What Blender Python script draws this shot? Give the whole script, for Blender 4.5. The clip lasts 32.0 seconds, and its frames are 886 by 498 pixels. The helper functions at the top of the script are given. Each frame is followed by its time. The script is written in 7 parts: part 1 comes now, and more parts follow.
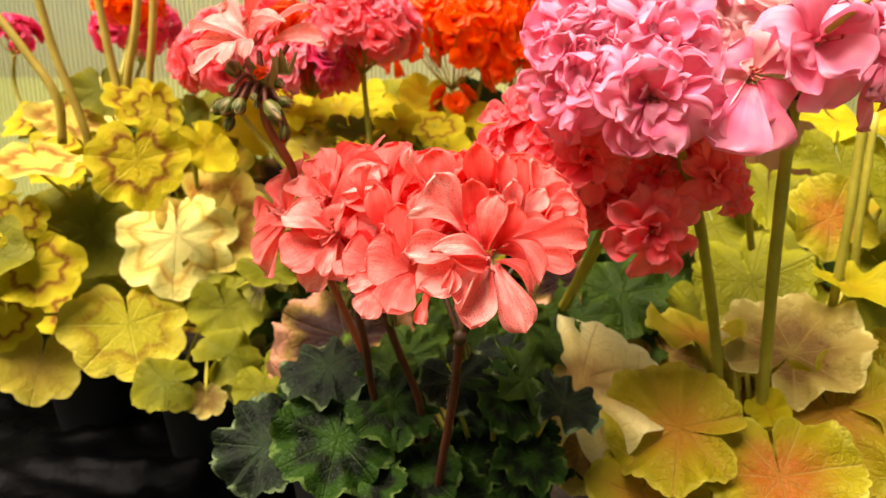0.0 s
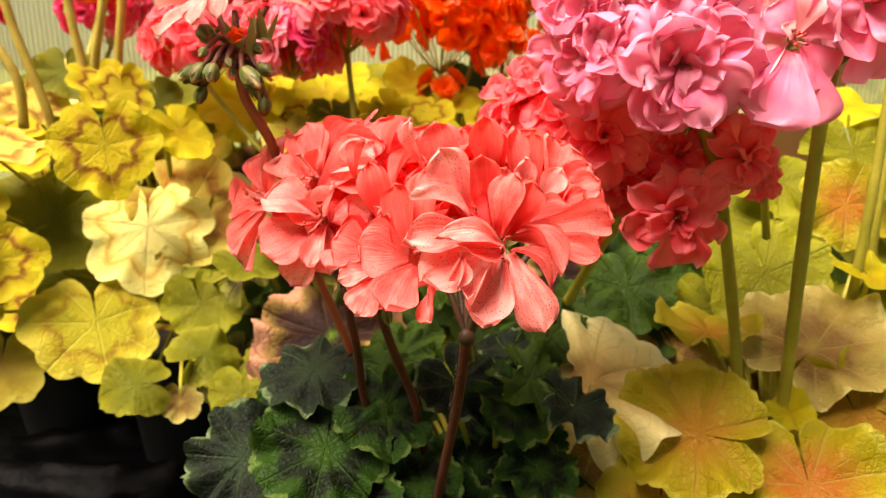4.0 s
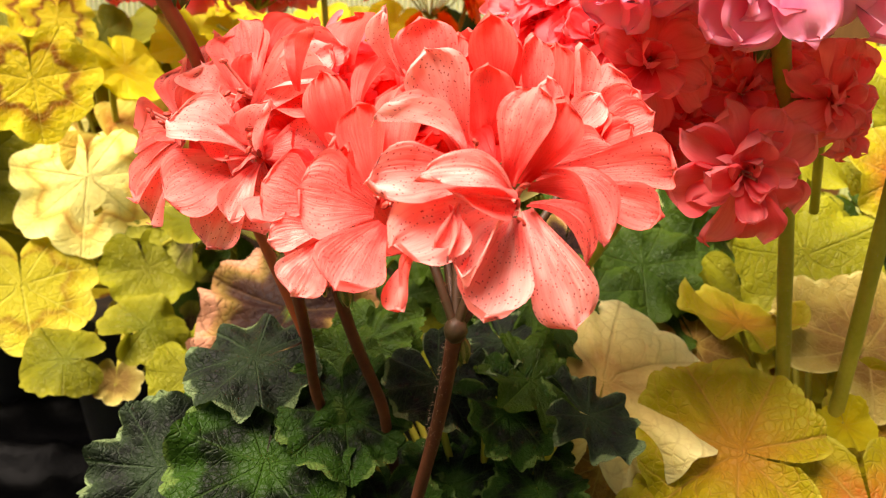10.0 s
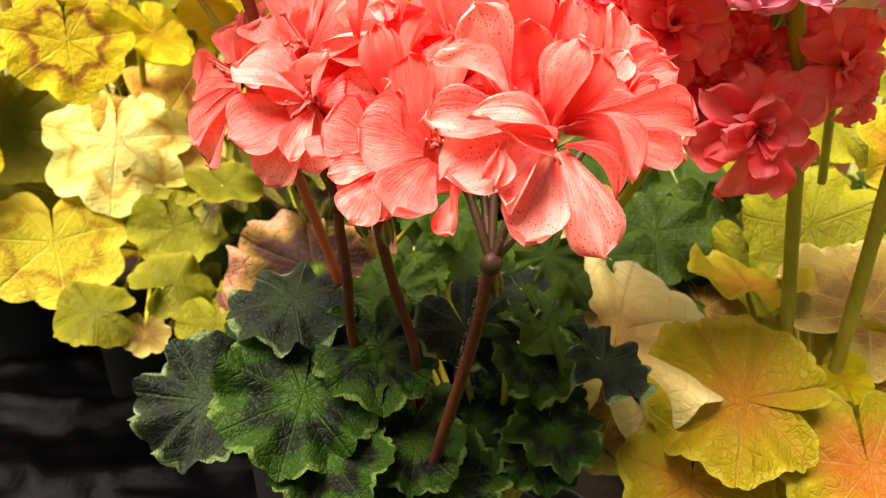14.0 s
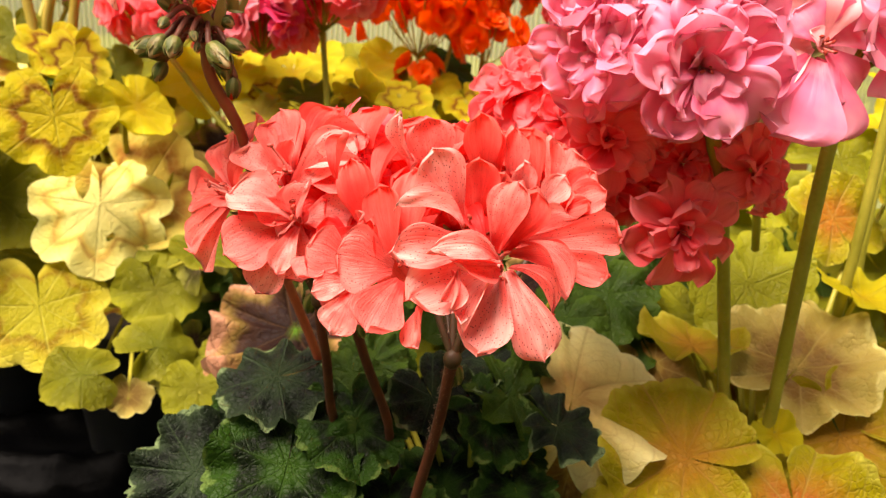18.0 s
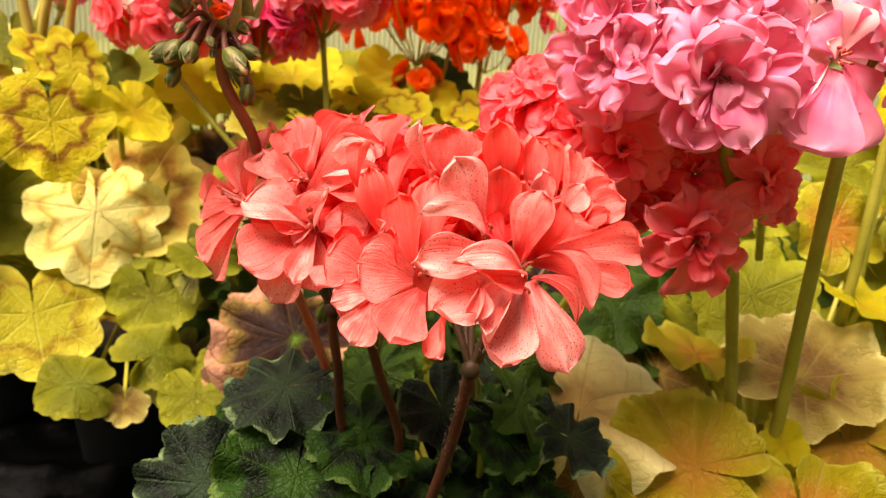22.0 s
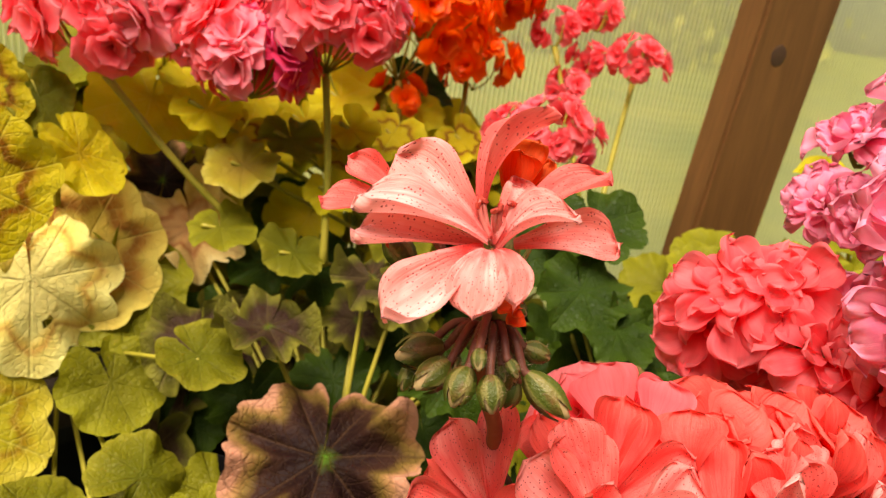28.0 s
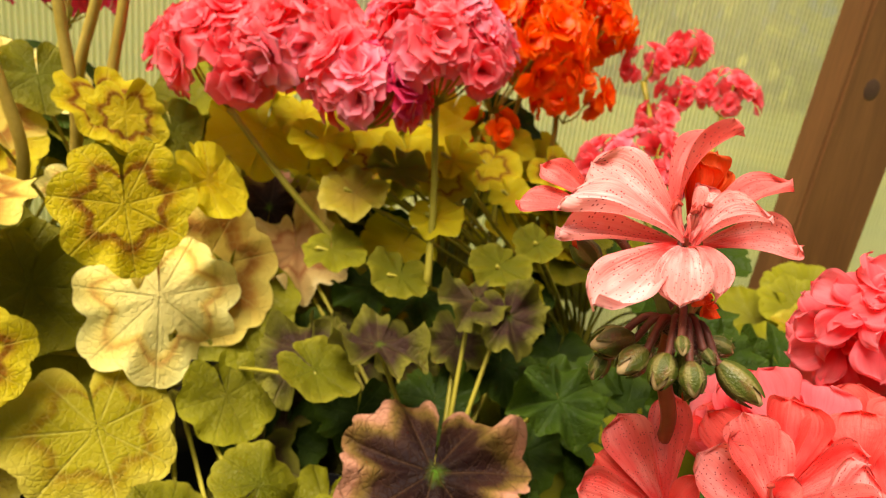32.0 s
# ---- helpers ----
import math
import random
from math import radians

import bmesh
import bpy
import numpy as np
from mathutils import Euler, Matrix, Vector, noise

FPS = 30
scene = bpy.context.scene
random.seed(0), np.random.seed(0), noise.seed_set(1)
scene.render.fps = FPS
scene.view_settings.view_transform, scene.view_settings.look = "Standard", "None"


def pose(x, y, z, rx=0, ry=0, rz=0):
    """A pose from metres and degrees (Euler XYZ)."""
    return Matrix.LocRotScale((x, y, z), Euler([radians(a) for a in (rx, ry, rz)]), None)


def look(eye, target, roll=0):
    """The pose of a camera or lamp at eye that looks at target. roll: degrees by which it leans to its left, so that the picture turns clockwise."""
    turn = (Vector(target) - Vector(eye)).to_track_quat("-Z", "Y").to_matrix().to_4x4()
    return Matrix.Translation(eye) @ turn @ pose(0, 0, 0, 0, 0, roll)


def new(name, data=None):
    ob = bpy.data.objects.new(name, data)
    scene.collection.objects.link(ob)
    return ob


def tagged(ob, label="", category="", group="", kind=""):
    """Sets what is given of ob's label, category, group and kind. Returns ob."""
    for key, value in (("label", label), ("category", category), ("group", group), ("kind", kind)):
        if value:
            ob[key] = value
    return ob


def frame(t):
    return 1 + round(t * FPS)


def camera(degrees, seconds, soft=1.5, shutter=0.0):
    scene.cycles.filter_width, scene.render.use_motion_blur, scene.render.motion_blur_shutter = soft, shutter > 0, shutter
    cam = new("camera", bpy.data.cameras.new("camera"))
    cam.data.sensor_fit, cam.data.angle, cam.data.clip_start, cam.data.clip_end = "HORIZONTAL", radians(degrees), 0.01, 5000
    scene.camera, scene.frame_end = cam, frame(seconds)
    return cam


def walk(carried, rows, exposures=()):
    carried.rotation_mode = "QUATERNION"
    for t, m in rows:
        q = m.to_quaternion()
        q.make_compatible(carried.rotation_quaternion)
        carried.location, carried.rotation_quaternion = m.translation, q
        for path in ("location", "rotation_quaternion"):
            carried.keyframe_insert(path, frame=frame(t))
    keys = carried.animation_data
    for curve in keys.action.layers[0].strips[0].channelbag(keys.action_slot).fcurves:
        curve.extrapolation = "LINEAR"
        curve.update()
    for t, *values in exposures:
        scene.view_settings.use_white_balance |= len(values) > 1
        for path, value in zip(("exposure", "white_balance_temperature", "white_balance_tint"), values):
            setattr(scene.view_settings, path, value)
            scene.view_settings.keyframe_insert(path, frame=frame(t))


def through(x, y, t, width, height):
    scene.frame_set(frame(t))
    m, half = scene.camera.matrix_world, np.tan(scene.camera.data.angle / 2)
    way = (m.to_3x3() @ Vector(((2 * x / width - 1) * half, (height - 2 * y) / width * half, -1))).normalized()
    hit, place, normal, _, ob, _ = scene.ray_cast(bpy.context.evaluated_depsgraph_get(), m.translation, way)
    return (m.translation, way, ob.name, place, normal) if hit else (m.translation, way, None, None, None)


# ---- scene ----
cam = camera(65.6, 32.0, soft=1.1)
METRES, EYE, TILT, LEAN, TURN = 0.32, 0.30, -14.0, 0.0, 0.0
ROWS = [
    (0.0, 0.0, 0.0, 0.0, 0.0, 0.0, -0.0),
    (0.5, -0.0008, 0.0012, 0.0049, -0.41, 0.34, 0.11),
    (1.0, -0.0022, 0.0057, 0.0063, -0.67, 0.4, 0.18),
    (1.5, -0.0027, 0.014, 0.0038, -1.18, 0.35, 0.22),
    (2.0, -0.0045, 0.0184, 0.0053, -1.31, 0.57, 0.39),
    (2.5, -0.0053, 0.0214, 0.0072, -1.39, 0.59, 0.61),
    (3.0, -0.0078, 0.0309, 0.0055, -1.3, 0.02, 0.75),
    (3.5, -0.0148, 0.0501, -0.0, -1.3, -0.59, 0.32),
    (5.5, -0.0197, 0.1459, -0.0121, -3.15, 0.1, -0.35),
    (6.0, -0.0158, 0.1654, -0.0119, -3.68, -0.52, -0.59),
    (6.5, -0.0173, 0.1832, -0.0143, -2.83, -0.97, -0.38),
    (7.0, -0.0224, 0.2008, -0.0186, -3.01, -1.62, -1.13),
    (7.5, -0.0217, 0.2169, -0.0209, -3.14, -2.18, -1.38),
    (8.0, -0.0217, 0.2195, -0.0191, -3.23, -2.2, -1.55),
    (8.5, -0.0181, 0.2227, -0.0162, -3.08, -2.25, -1.53),
    (9.0, -0.0132, 0.2273, -0.0157, -3.1, -2.43, -1.54),
    (9.5, -0.0131, 0.2306, -0.0154, -2.92, -2.6, -1.61),
    (10.0, -0.0127, 0.232, -0.0161, -2.97, -2.79, -1.85),
    (10.5, -0.0126, 0.2325, -0.0154, -2.93, -2.99, -1.96),
    (11.0, -0.0129, 0.2312, -0.0152, -3.02, -3.05, -2.04),
    (11.5, -0.0074, 0.2289, -0.0203, -3.3, -3.3, -1.8),
    (12.0, -0.0137, 0.2255, -0.0255, -3.38, -3.34, -2.2),
    (12.5, -0.0196, 0.2287, -0.0295, -3.09, -3.72, -2.55),
    (13.0, -0.0198, 0.2297, -0.0337, -2.88, -4.15, -2.64),
    (13.5, -0.0249, 0.2104, -0.0381, -2.46, -4.28, -3.11),
    (15.5, -0.0482, 0.1745, -0.0158, -2.85, -4.64, -3.5),
    (16.0, -0.0468, 0.1606, -0.0064, -3.37, -3.86, -3.2),
    (16.5, -0.0424, 0.1489, 0.002, -3.63, -3.11, -2.85),
    (17.0, -0.0357, 0.1323, 0.0113, -4.22, -2.22, -2.48),
    (17.5, -0.0332, 0.1275, 0.0129, -4.44, -1.78, -2.27),
    (18.0, -0.033, 0.1299, 0.0125, -4.65, -1.77, -2.31),
    (18.5, -0.0289, 0.1287, 0.011, -4.77, -1.75, -2.35),
    (19.0, -0.0271, 0.1276, 0.0112, -4.74, -1.68, -2.31),
    (19.5, -0.0276, 0.1285, 0.0102, -4.65, -1.75, -2.29),
    (20.0, -0.0311, 0.1284, 0.0091, -4.6, -1.65, -2.38),
    (20.5, -0.0386, 0.1308, 0.0087, -4.64, -1.62, -2.5),
    (21.0, -0.0449, 0.1341, 0.0096, -4.87, -1.59, -2.61),
    (21.5, -0.0492, 0.1348, 0.0112, -5.21, -1.32, -2.58),
    (22.0, -0.0532, 0.1366, 0.0128, -5.64, -1.11, -2.53),
    (22.5, -0.0589, 0.1377, 0.0149, -6.32, -0.93, -2.53),
    (23.0, -0.0795, 0.1442, 0.0128, -6.37, -0.79, -2.96),
    (23.5, -0.1009, 0.1588, 0.0137, -7.1, -0.86, -3.17),
    (24.0, -0.1211, 0.1751, 0.021, -7.55, -0.87, -2.75),
    (24.5, -0.1454, 0.1949, 0.031, -7.91, -1.25, -2.51),
    (25.0, -0.1974, 0.2176, 0.0547, -8.6, -1.17, -2.96),
    (25.5, -0.2568, 0.2574, 0.0926, -9.68, -2.35, -3.74),
    (26.0, -0.2925, 0.2881, 0.1325, -11.94, -4.08, -4.03),
    (26.5, -0.3128, 0.2963, 0.187, -14.83, -4.89, -4.0),
    (28.5, -0.2882, 0.3449, 0.2253, -17.62, -7.23, -3.8),
    (29.0, -0.2871, 0.3475, 0.2236, -17.75, -7.38, -3.99),
    (29.5, -0.2838, 0.3494, 0.2217, -17.87, -7.43, -3.84),
    (30.0, -0.2835, 0.345, 0.2224, -17.78, -7.1, -3.78),
    (30.5, -0.2835, 0.3396, 0.2222, -17.61, -6.5, -3.64),
    (31.0, -0.2983, 0.3301, 0.2203, -16.42, -5.48, -3.47),
    (31.5, -0.3278, 0.3244, 0.2106, -14.63, -4.9, -3.68),
    (32.0, -0.3722, 0.3212, 0.2009, -12.9, -3.95, -4.14),
]
EXPOSURES = [(0.0, 0.08, 7400, 20), (5.0, 0.21, 7400, 20), (9.0, 0.37, 7400, 20), (13.0, 0.47, 7400, 20), (16.0, 0.44, 7400, 20), (17.5, 0.17, 7400, 20), (20.0, 0.11, 7400, 20), (25.0, 0.07, 7400, 20), (29.0, -0.40, 7400, 20), (32.0, -0.30, 7400, 20)]
walk(cam, [(t, pose(0, 0, EYE, TILT, LEAN, TURN) @ pose(METRES * x, METRES * y, METRES * z, 90 + pitch, roll, yaw)) for t, x, y, z, yaw, pitch, roll in ROWS], EXPOSURES)
cam.data.dof.use_dof, cam.data.dof.focus_distance, cam.data.dof.aperture_fstop = True, 0.123, 38.0

# ---- world and light ----
world = bpy.data.worlds.new("sky")
scene.world = world
world.use_nodes = True
_wn = world.node_tree.nodes
_sky = _wn.new("ShaderNodeTexSky")
_sky.sky_type, _sky.sun_disc = "NISHITA", False
_sky.sun_elevation, _sky.sun_rotation = radians(67), radians(-129)
world.node_tree.links.new(_sky.outputs[0], _wn["Background"].inputs[0])
_wn["Background"].inputs[1].default_value = 0.056
sun = new("sun", bpy.data.lights.new("sun", "SUN"))
sun.data.energy, sun.data.angle, sun.data.color = 13.0, radians(40), (1.0, 0.95, 0.86)
sun.matrix_world = look((-1.0, -0.8, 3.0), (0, 0, 0))


# ---- materials ----
class Nodes:
    """A small hand for building node trees."""

    def __init__(self, name):
        self.mat = bpy.data.materials.new(name)
        self.mat.use_nodes = True
        self.tree = self.mat.node_tree
        self.tree.nodes.clear()
        self.out = self.tree.nodes.new("ShaderNodeOutputMaterial")

    def add(self, kind, **given):
        n = self.tree.nodes.new("ShaderNode" + kind)
        for k, v in given.items():
            n.inputs[k.replace("_", " ")].default_value = v
        return n

    def link(self, a, b):
        self.tree.links.new(a, b)

    def math(self, op, a, b=0.5, clamp=False):
        n = self.tree.nodes.new("ShaderNodeMath")
        n.operation, n.use_clamp = op, clamp
        for i, v in enumerate((a, b)):
            if isinstance(v, (int, float)):
                n.inputs[i].default_value = v
            else:
                self.link(v, n.inputs[i])
        return n.outputs[0]

    def mix(self, fac, a, b):
        n = self.tree.nodes.new("ShaderNodeMix")
        n.data_type = "RGBA"
        for i, v in ((0, fac), (6, a), (7, b)):
            if isinstance(v, (int, float)):
                n.inputs[i].default_value = v
            elif isinstance(v, tuple):
                n.inputs[i].default_value = (*v, 1)
            else:
                self.link(v, n.inputs[i])
        return n.outputs[2]

    def ramp(self, value, stops):
        n = self.tree.nodes.new("ShaderNodeValToRGB")
        els = n.color_ramp.elements
        while len(els) < len(stops):
            els.new(0.5)
        for e, (p, c) in zip(els, stops):
            e.position, e.color = p, (*c, 1) if isinstance(c, tuple) else (c, c, c, 1)
        self.link(value, n.inputs[0])
        return n.outputs[0]

    def noise(self, scale, vector=None, detail=3.0, rough=0.55):
        n = self.add("TexNoise", Scale=scale, Detail=detail, Roughness=rough)
        if vector is not None:
            self.link(vector, n.inputs["Vector"])
        return n.outputs[0]

    def combine(self, x, y, z):
        n = self.tree.nodes.new("ShaderNodeCombineXYZ")
        for i, v in enumerate((x, y, z)):
            if isinstance(v, (int, float)):
                n.inputs[i].default_value = v
            else:
                self.link(v, n.inputs[i])
        return n.outputs[0]

    def uv(self):
        n = self.tree.nodes.new("ShaderNodeUVMap")
        n.uv_map = "UVMap"
        s = self.tree.nodes.new("ShaderNodeSeparateXYZ")
        self.link(n.outputs[0], s.inputs[0])
        return s.outputs[0], s.outputs[1]

    def coords(self):
        return self.tree.nodes.new("ShaderNodeTexCoord").outputs["Object"]

    def world_place(self):
        return self.tree.nodes.new("ShaderNodeNewGeometry").outputs["Position"]

    def random(self):
        return self.tree.nodes.new("ShaderNodeObjectInfo").outputs["Random"]

    def finish(self, colour, rough=0.5, glow_through=0.0, bump=None, bump_size=0.0003, spec=0.4, through_colour=None, coat=0.0, metal=0.0):
        p = self.add("BsdfPrincipled", Roughness=0.5, Specular_IOR_Level=spec, Metallic=metal, Coat_Weight=coat)
        if isinstance(colour, tuple):
            p.inputs["Base Color"].default_value = (*colour, 1)
        else:
            self.link(colour, p.inputs["Base Color"])
        if isinstance(rough, float):
            p.inputs["Roughness"].default_value = rough
        else:
            self.link(rough, p.inputs["Roughness"])
        if bump is not None:
            b = self.add("Bump", Strength=0.7, Distance=bump_size)
            self.link(bump, b.inputs["Height"])
            self.link(b.outputs[0], p.inputs["Normal"])
        if glow_through > 0:
            t = self.tree.nodes.new("ShaderNodeBsdfTranslucent")
            c = through_colour if through_colour is not None else colour
            if isinstance(c, tuple):
                t.inputs[0].default_value = (*c, 1)
            else:
                self.link(c, t.inputs[0])
            m = self.add("MixShader", Fac=glow_through)
            self.link(p.outputs[0], m.inputs[1])
            self.link(t.outputs[0], m.inputs[2])
            self.link(m.outputs[0], self.out.inputs[0])
        else:
            self.link(p.outputs[0], self.out.inputs[0])
        return self.mat


def petal_material(name, main, base, edge, vein, specks=0.0, through=0.42, spread=0.18, pale=None, veined=1.0):
    """A petal: colour from claw to rim with throat shadow and rim highlight painted in, fanning veins, dark freckles, a
    shade of its own for each.
    """
    n = Nodes(name)
    u, v = n.uv()
    r = n.random()
    # deep claw colour adds shadow in the throat, the last stop a bright rim highlight
    along = n.ramp(u, [(0.0, base), (0.16, base), (0.42, main), (0.68, main), (0.96, edge), (1.0, tuple(min(0.96, c * 1.12 + 0.03) for c in edge))])
    shade = n.mix(n.math("MULTIPLY", r, spread * 2), along, edge)
    if pale:
        soft = n.noise(2.2, n.combine(u, v, n.math("MULTIPLY", r, 31.0)), 2.0)
        shade = n.mix(n.ramp(soft, [(0.45, 0.0), (0.75, 0.75)]), shade, pale)
    fan = n.noise(1.0, n.combine(n.math("MULTIPLY", v, 21.0), n.math("MULTIPLY", u, 1.6), n.math("MULTIPLY", r, 57.0)), 4.0, 0.6)
    lines = n.ramp(fan, [(0.40, 1.0), (0.52, 0.0)])
    col = n.mix(n.math("MULTIPLY", lines, 0.20 * veined), shade, vein)
    ray = n.math("ABSOLUTE", n.math("SUBTRACT", n.math("FRACT", n.math("ADD", n.math("MULTIPLY", v, 9.0), n.math("MULTIPLY", fan, 0.35))), 0.5))
    rays = n.math("MULTIPLY", n.ramp(ray, [(0.02, 1.0), (0.10, 0.0)]), n.ramp(u, [(0.15, 1.0), (0.85, 0.0)]))
    col = n.mix(n.math("MULTIPLY", rays, 0.24 * veined), col, vein)
    if specks > 0:
        vor = n.add("TexVoronoi", Scale=1.0, Randomness=1.0)
        vor.voronoi_dimensions = "2D"
        n.link(n.combine(n.math("ADD", n.math("MULTIPLY", u, 18.0), n.math("MULTIPLY", r, 91.0)), n.math("MULTIPLY", v, 12.0), 0.0), vor.inputs["Vector"])
        dots = n.ramp(vor.outputs["Distance"], [(0.08, 1.0), (0.155, 0.0)])
        some = n.ramp(n.noise(7.0, n.combine(u, v, n.math("MULTIPLY", r, 23.0)), 3.0), [(0.42, 0.0), (0.50, 1.0)])
        col = n.mix(n.math("MULTIPLY", n.math("MULTIPLY", dots, some), specks), col, (0.28, 0.02, 0.02))
    relief = n.math("ADD", fan, n.math("MULTIPLY", n.noise(9.0, n.combine(u, v, r)), 0.5))
    return n.finish(col, 0.42, through + 0.05, relief, 0.0005 * veined, 0.24)


def leaf_material(name, stops, vein, edge, through=0.35, lobes=7, mottled=0.25, rough=0.5, patch=None, spec=0.16, zig=0.03, ribbed=0.40):
    """A zoned leaf: colour by the way from its middle to its rim, radiating veins, a fine net, mottling."""
    n = Nodes(name)
    u, v = n.uv()
    r = n.random()
    co = n.combine(n.math("MULTIPLY", u, 1.0), v, n.math("MULTIPLY", r, 43.0))
    place = n.coords()
    wob = n.noise(3.2, place, 3.0)
    uu = n.math("ADD", u, n.math("MULTIPLY", n.math("SUBTRACT", wob, 0.5), mottled))
    beat = n.math("COSINE", n.math("MULTIPLY", v, 6.2832 * lobes))
    uu = n.math("ADD", uu, n.math("MULTIPLY", n.math("MULTIPLY", beat, zig), u))
    zone = n.ramp(uu, stops)
    blot = n.noise(5.0, n.combine(u, n.math("MULTIPLY", v, 5.0), n.math("MULTIPLY", r, 17.0)), 4.0, 0.65)
    col = n.mix(n.ramp(blot, [(0.50, 0.0), (0.80, 0.32)]), zone, edge)
    if patch:
        col = n.mix(n.ramp(n.noise(2.0, co, 2.0), [(0.50, 0.0), (0.62, 0.8)]), col, patch)
    col = n.mix(n.math("MULTIPLY", r, 0.16), col, edge)
    spoke = n.math("ABSOLUTE", n.math("SUBTRACT", n.math("FRACT", n.math("MULTIPLY", v, float(lobes))), 0.5))
    wide = n.math("MULTIPLY", spoke, n.math("ADD", u, 0.12))
    ribs = n.ramp(wide, [(0.006, 1.0), (0.03, 0.0)])
    net = n.add("TexVoronoi", Scale=11.0)
    net.feature = "DISTANCE_TO_EDGE"
    n.link(place, net.inputs["Vector"])
    mesh_lines = n.ramp(net.outputs["Distance"], [(0.0, 1.0), (0.10, 0.0)])
    side = n.math("ABSOLUTE", n.math("SUBTRACT", n.math("FRACT", n.math("SUBTRACT", n.math("MULTIPLY", u, 5.0), n.math("MULTIPLY", spoke, 3.2))), 0.5))
    twigs = n.math("MULTIPLY", n.ramp(side, [(0.015, 1.0), (0.09, 0.0)]), n.ramp(u, [(0.25, 0.0), (0.45, 1.0)]))
    col = n.mix(n.math("MULTIPLY", ribs, ribbed), col, vein)
    col = n.mix(n.math("MULTIPLY", twigs, ribbed * 0.55), col, vein)
    col = n.mix(n.math("MULTIPLY", mesh_lines, 0.15), col, vein)
    relief = n.math("SUBTRACT", n.math("ADD", n.math("MULTIPLY", n.noise(24.0, place, 3.0), 0.4), n.math("MULTIPLY", n.noise(7.0, place, 2.0), 1.2)), n.math("ADD", n.math("MULTIPLY", n.math("ADD", ribs, n.math("MULTIPLY", twigs, 0.5)), 0.5), n.math("MULTIPLY", mesh_lines, 0.25)))
    return n.finish(col, rough, through, relief, 0.0013, spec)


def plain_material(name, a, b, scale, rough=0.6, through=0.0, bump=0.0004, stretch=None, spec=0.3):
    n = Nodes(name)
    place = n.world_place()
    if stretch:
        m = n.add("Mapping", Scale=stretch)
        n.link(place, m.inputs["Vector"])
        place = m.outputs[0]
    big, fine = n.noise(scale, place, 4.0), n.noise(scale * 9, place, 3.0)
    f = n.math("ADD", n.math("MULTIPLY", big, 0.7), n.math("MULTIPLY", fine, 0.3))
    col = n.ramp(f, [(0.32, a), (0.68, b)])
    return n.finish(col, rough, through, f, bump, spec)


CORAL = petal_material("coral_petal", (0.90, 0.088, 0.074), (0.62, 0.010, 0.008), (0.94, 0.21, 0.185), (0.66, 0.022, 0.018), 0.9, 0.40, 0.30, (0.95, 0.30, 0.26))
CORAL_PALE = petal_material("pale_coral_petal", (0.91, 0.145, 0.125), (0.70, 0.020, 0.016), (0.95, 0.32, 0.285), (0.74, 0.045, 0.038), 1.0, 0.38, 0.25, (0.96, 0.58, 0.53))
CORAL_DEEP = petal_material("deep_coral_petal", (0.80, 0.030, 0.030), (0.52, 0.008, 0.008), (0.86, 0.075, 0.06), (0.60, 0.015, 0.015), 0.3, 0.42, 0.30)
CORAL_RED = petal_material("scarlet_inner_petal", (0.88, 0.09, 0.015), (0.6, 0.02, 0.01), (0.9, 0.17, 0.04), (0.6, 0.02, 0.01), 0.0, 0.45)
ROSE = petal_material("rose_red_petal", (0.94, 0.095, 0.118), (0.70, 0.013, 0.018), (0.96, 0.25, 0.27), (0.74, 0.035, 0.045), 0.0, 0.56, 0.40, veined=0.6)
CORAL_MID = petal_material("warm_coral_petal", (0.89, 0.060, 0.052), (0.58, 0.008, 0.007), (0.93, 0.14, 0.108), (0.62, 0.018, 0.015), 0.35, 0.44, 0.35, (0.92, 0.17, 0.14))
# paler coral; its near-white patches paint in the sheen of lit petals
CORAL_SHEEN = petal_material("light_coral_sheen_petal", (0.92, 0.22, 0.19), (0.76, 0.030, 0.025), (0.95, 0.40, 0.36), (0.80, 0.080, 0.065), 1.0, 0.34, 0.20, (0.97, 0.66, 0.62))
PINK = petal_material("pink_petal", (0.85, 0.150, 0.290), (0.70, 0.045, 0.11), (0.89, 0.32, 0.46), (0.76, 0.10, 0.20), 0.0, 0.36, 0.3, (0.88, 0.37, 0.47), veined=0.3)
PINK_PALE = petal_material("faded_pink_petal", (0.86, 0.38, 0.42), (0.68, 0.15, 0.16), (0.89, 0.55, 0.54), (0.76, 0.27, 0.31), 0.0, 0.36, 0.30, (0.90, 0.62, 0.58), veined=0.3)
SCARLET = petal_material("scarlet_petal", (0.92, 0.065, 0.085), (0.62, 0.02, 0.02), (0.95, 0.25, 0.28), (0.66, 0.03, 0.04), 0.0, 0.48, 0.25, veined=0.3)
ROSY = petal_material("rosy_petal", (0.92, 0.13, 0.20), (0.62, 0.03, 0.05), (0.95, 0.37, 0.44), (0.68, 0.07, 0.11), 0.0, 0.48, 0.28, veined=0.3)
MAGENTA = petal_material("magenta_petal", (0.72, 0.015, 0.10), (0.4, 0.0, 0.03), (0.85, 0.10, 0.24), (0.5, 0.01, 0.05), 0.0, 0.45, 0.35, veined=0.3)
ORANGE = petal_material("orange_petal", (0.92, 0.085, 0.004), (0.70, 0.03, 0.0), (0.95, 0.17, 0.01), (0.75, 0.05, 0.0), 0.0, 0.45, 0.30, veined=0.3)

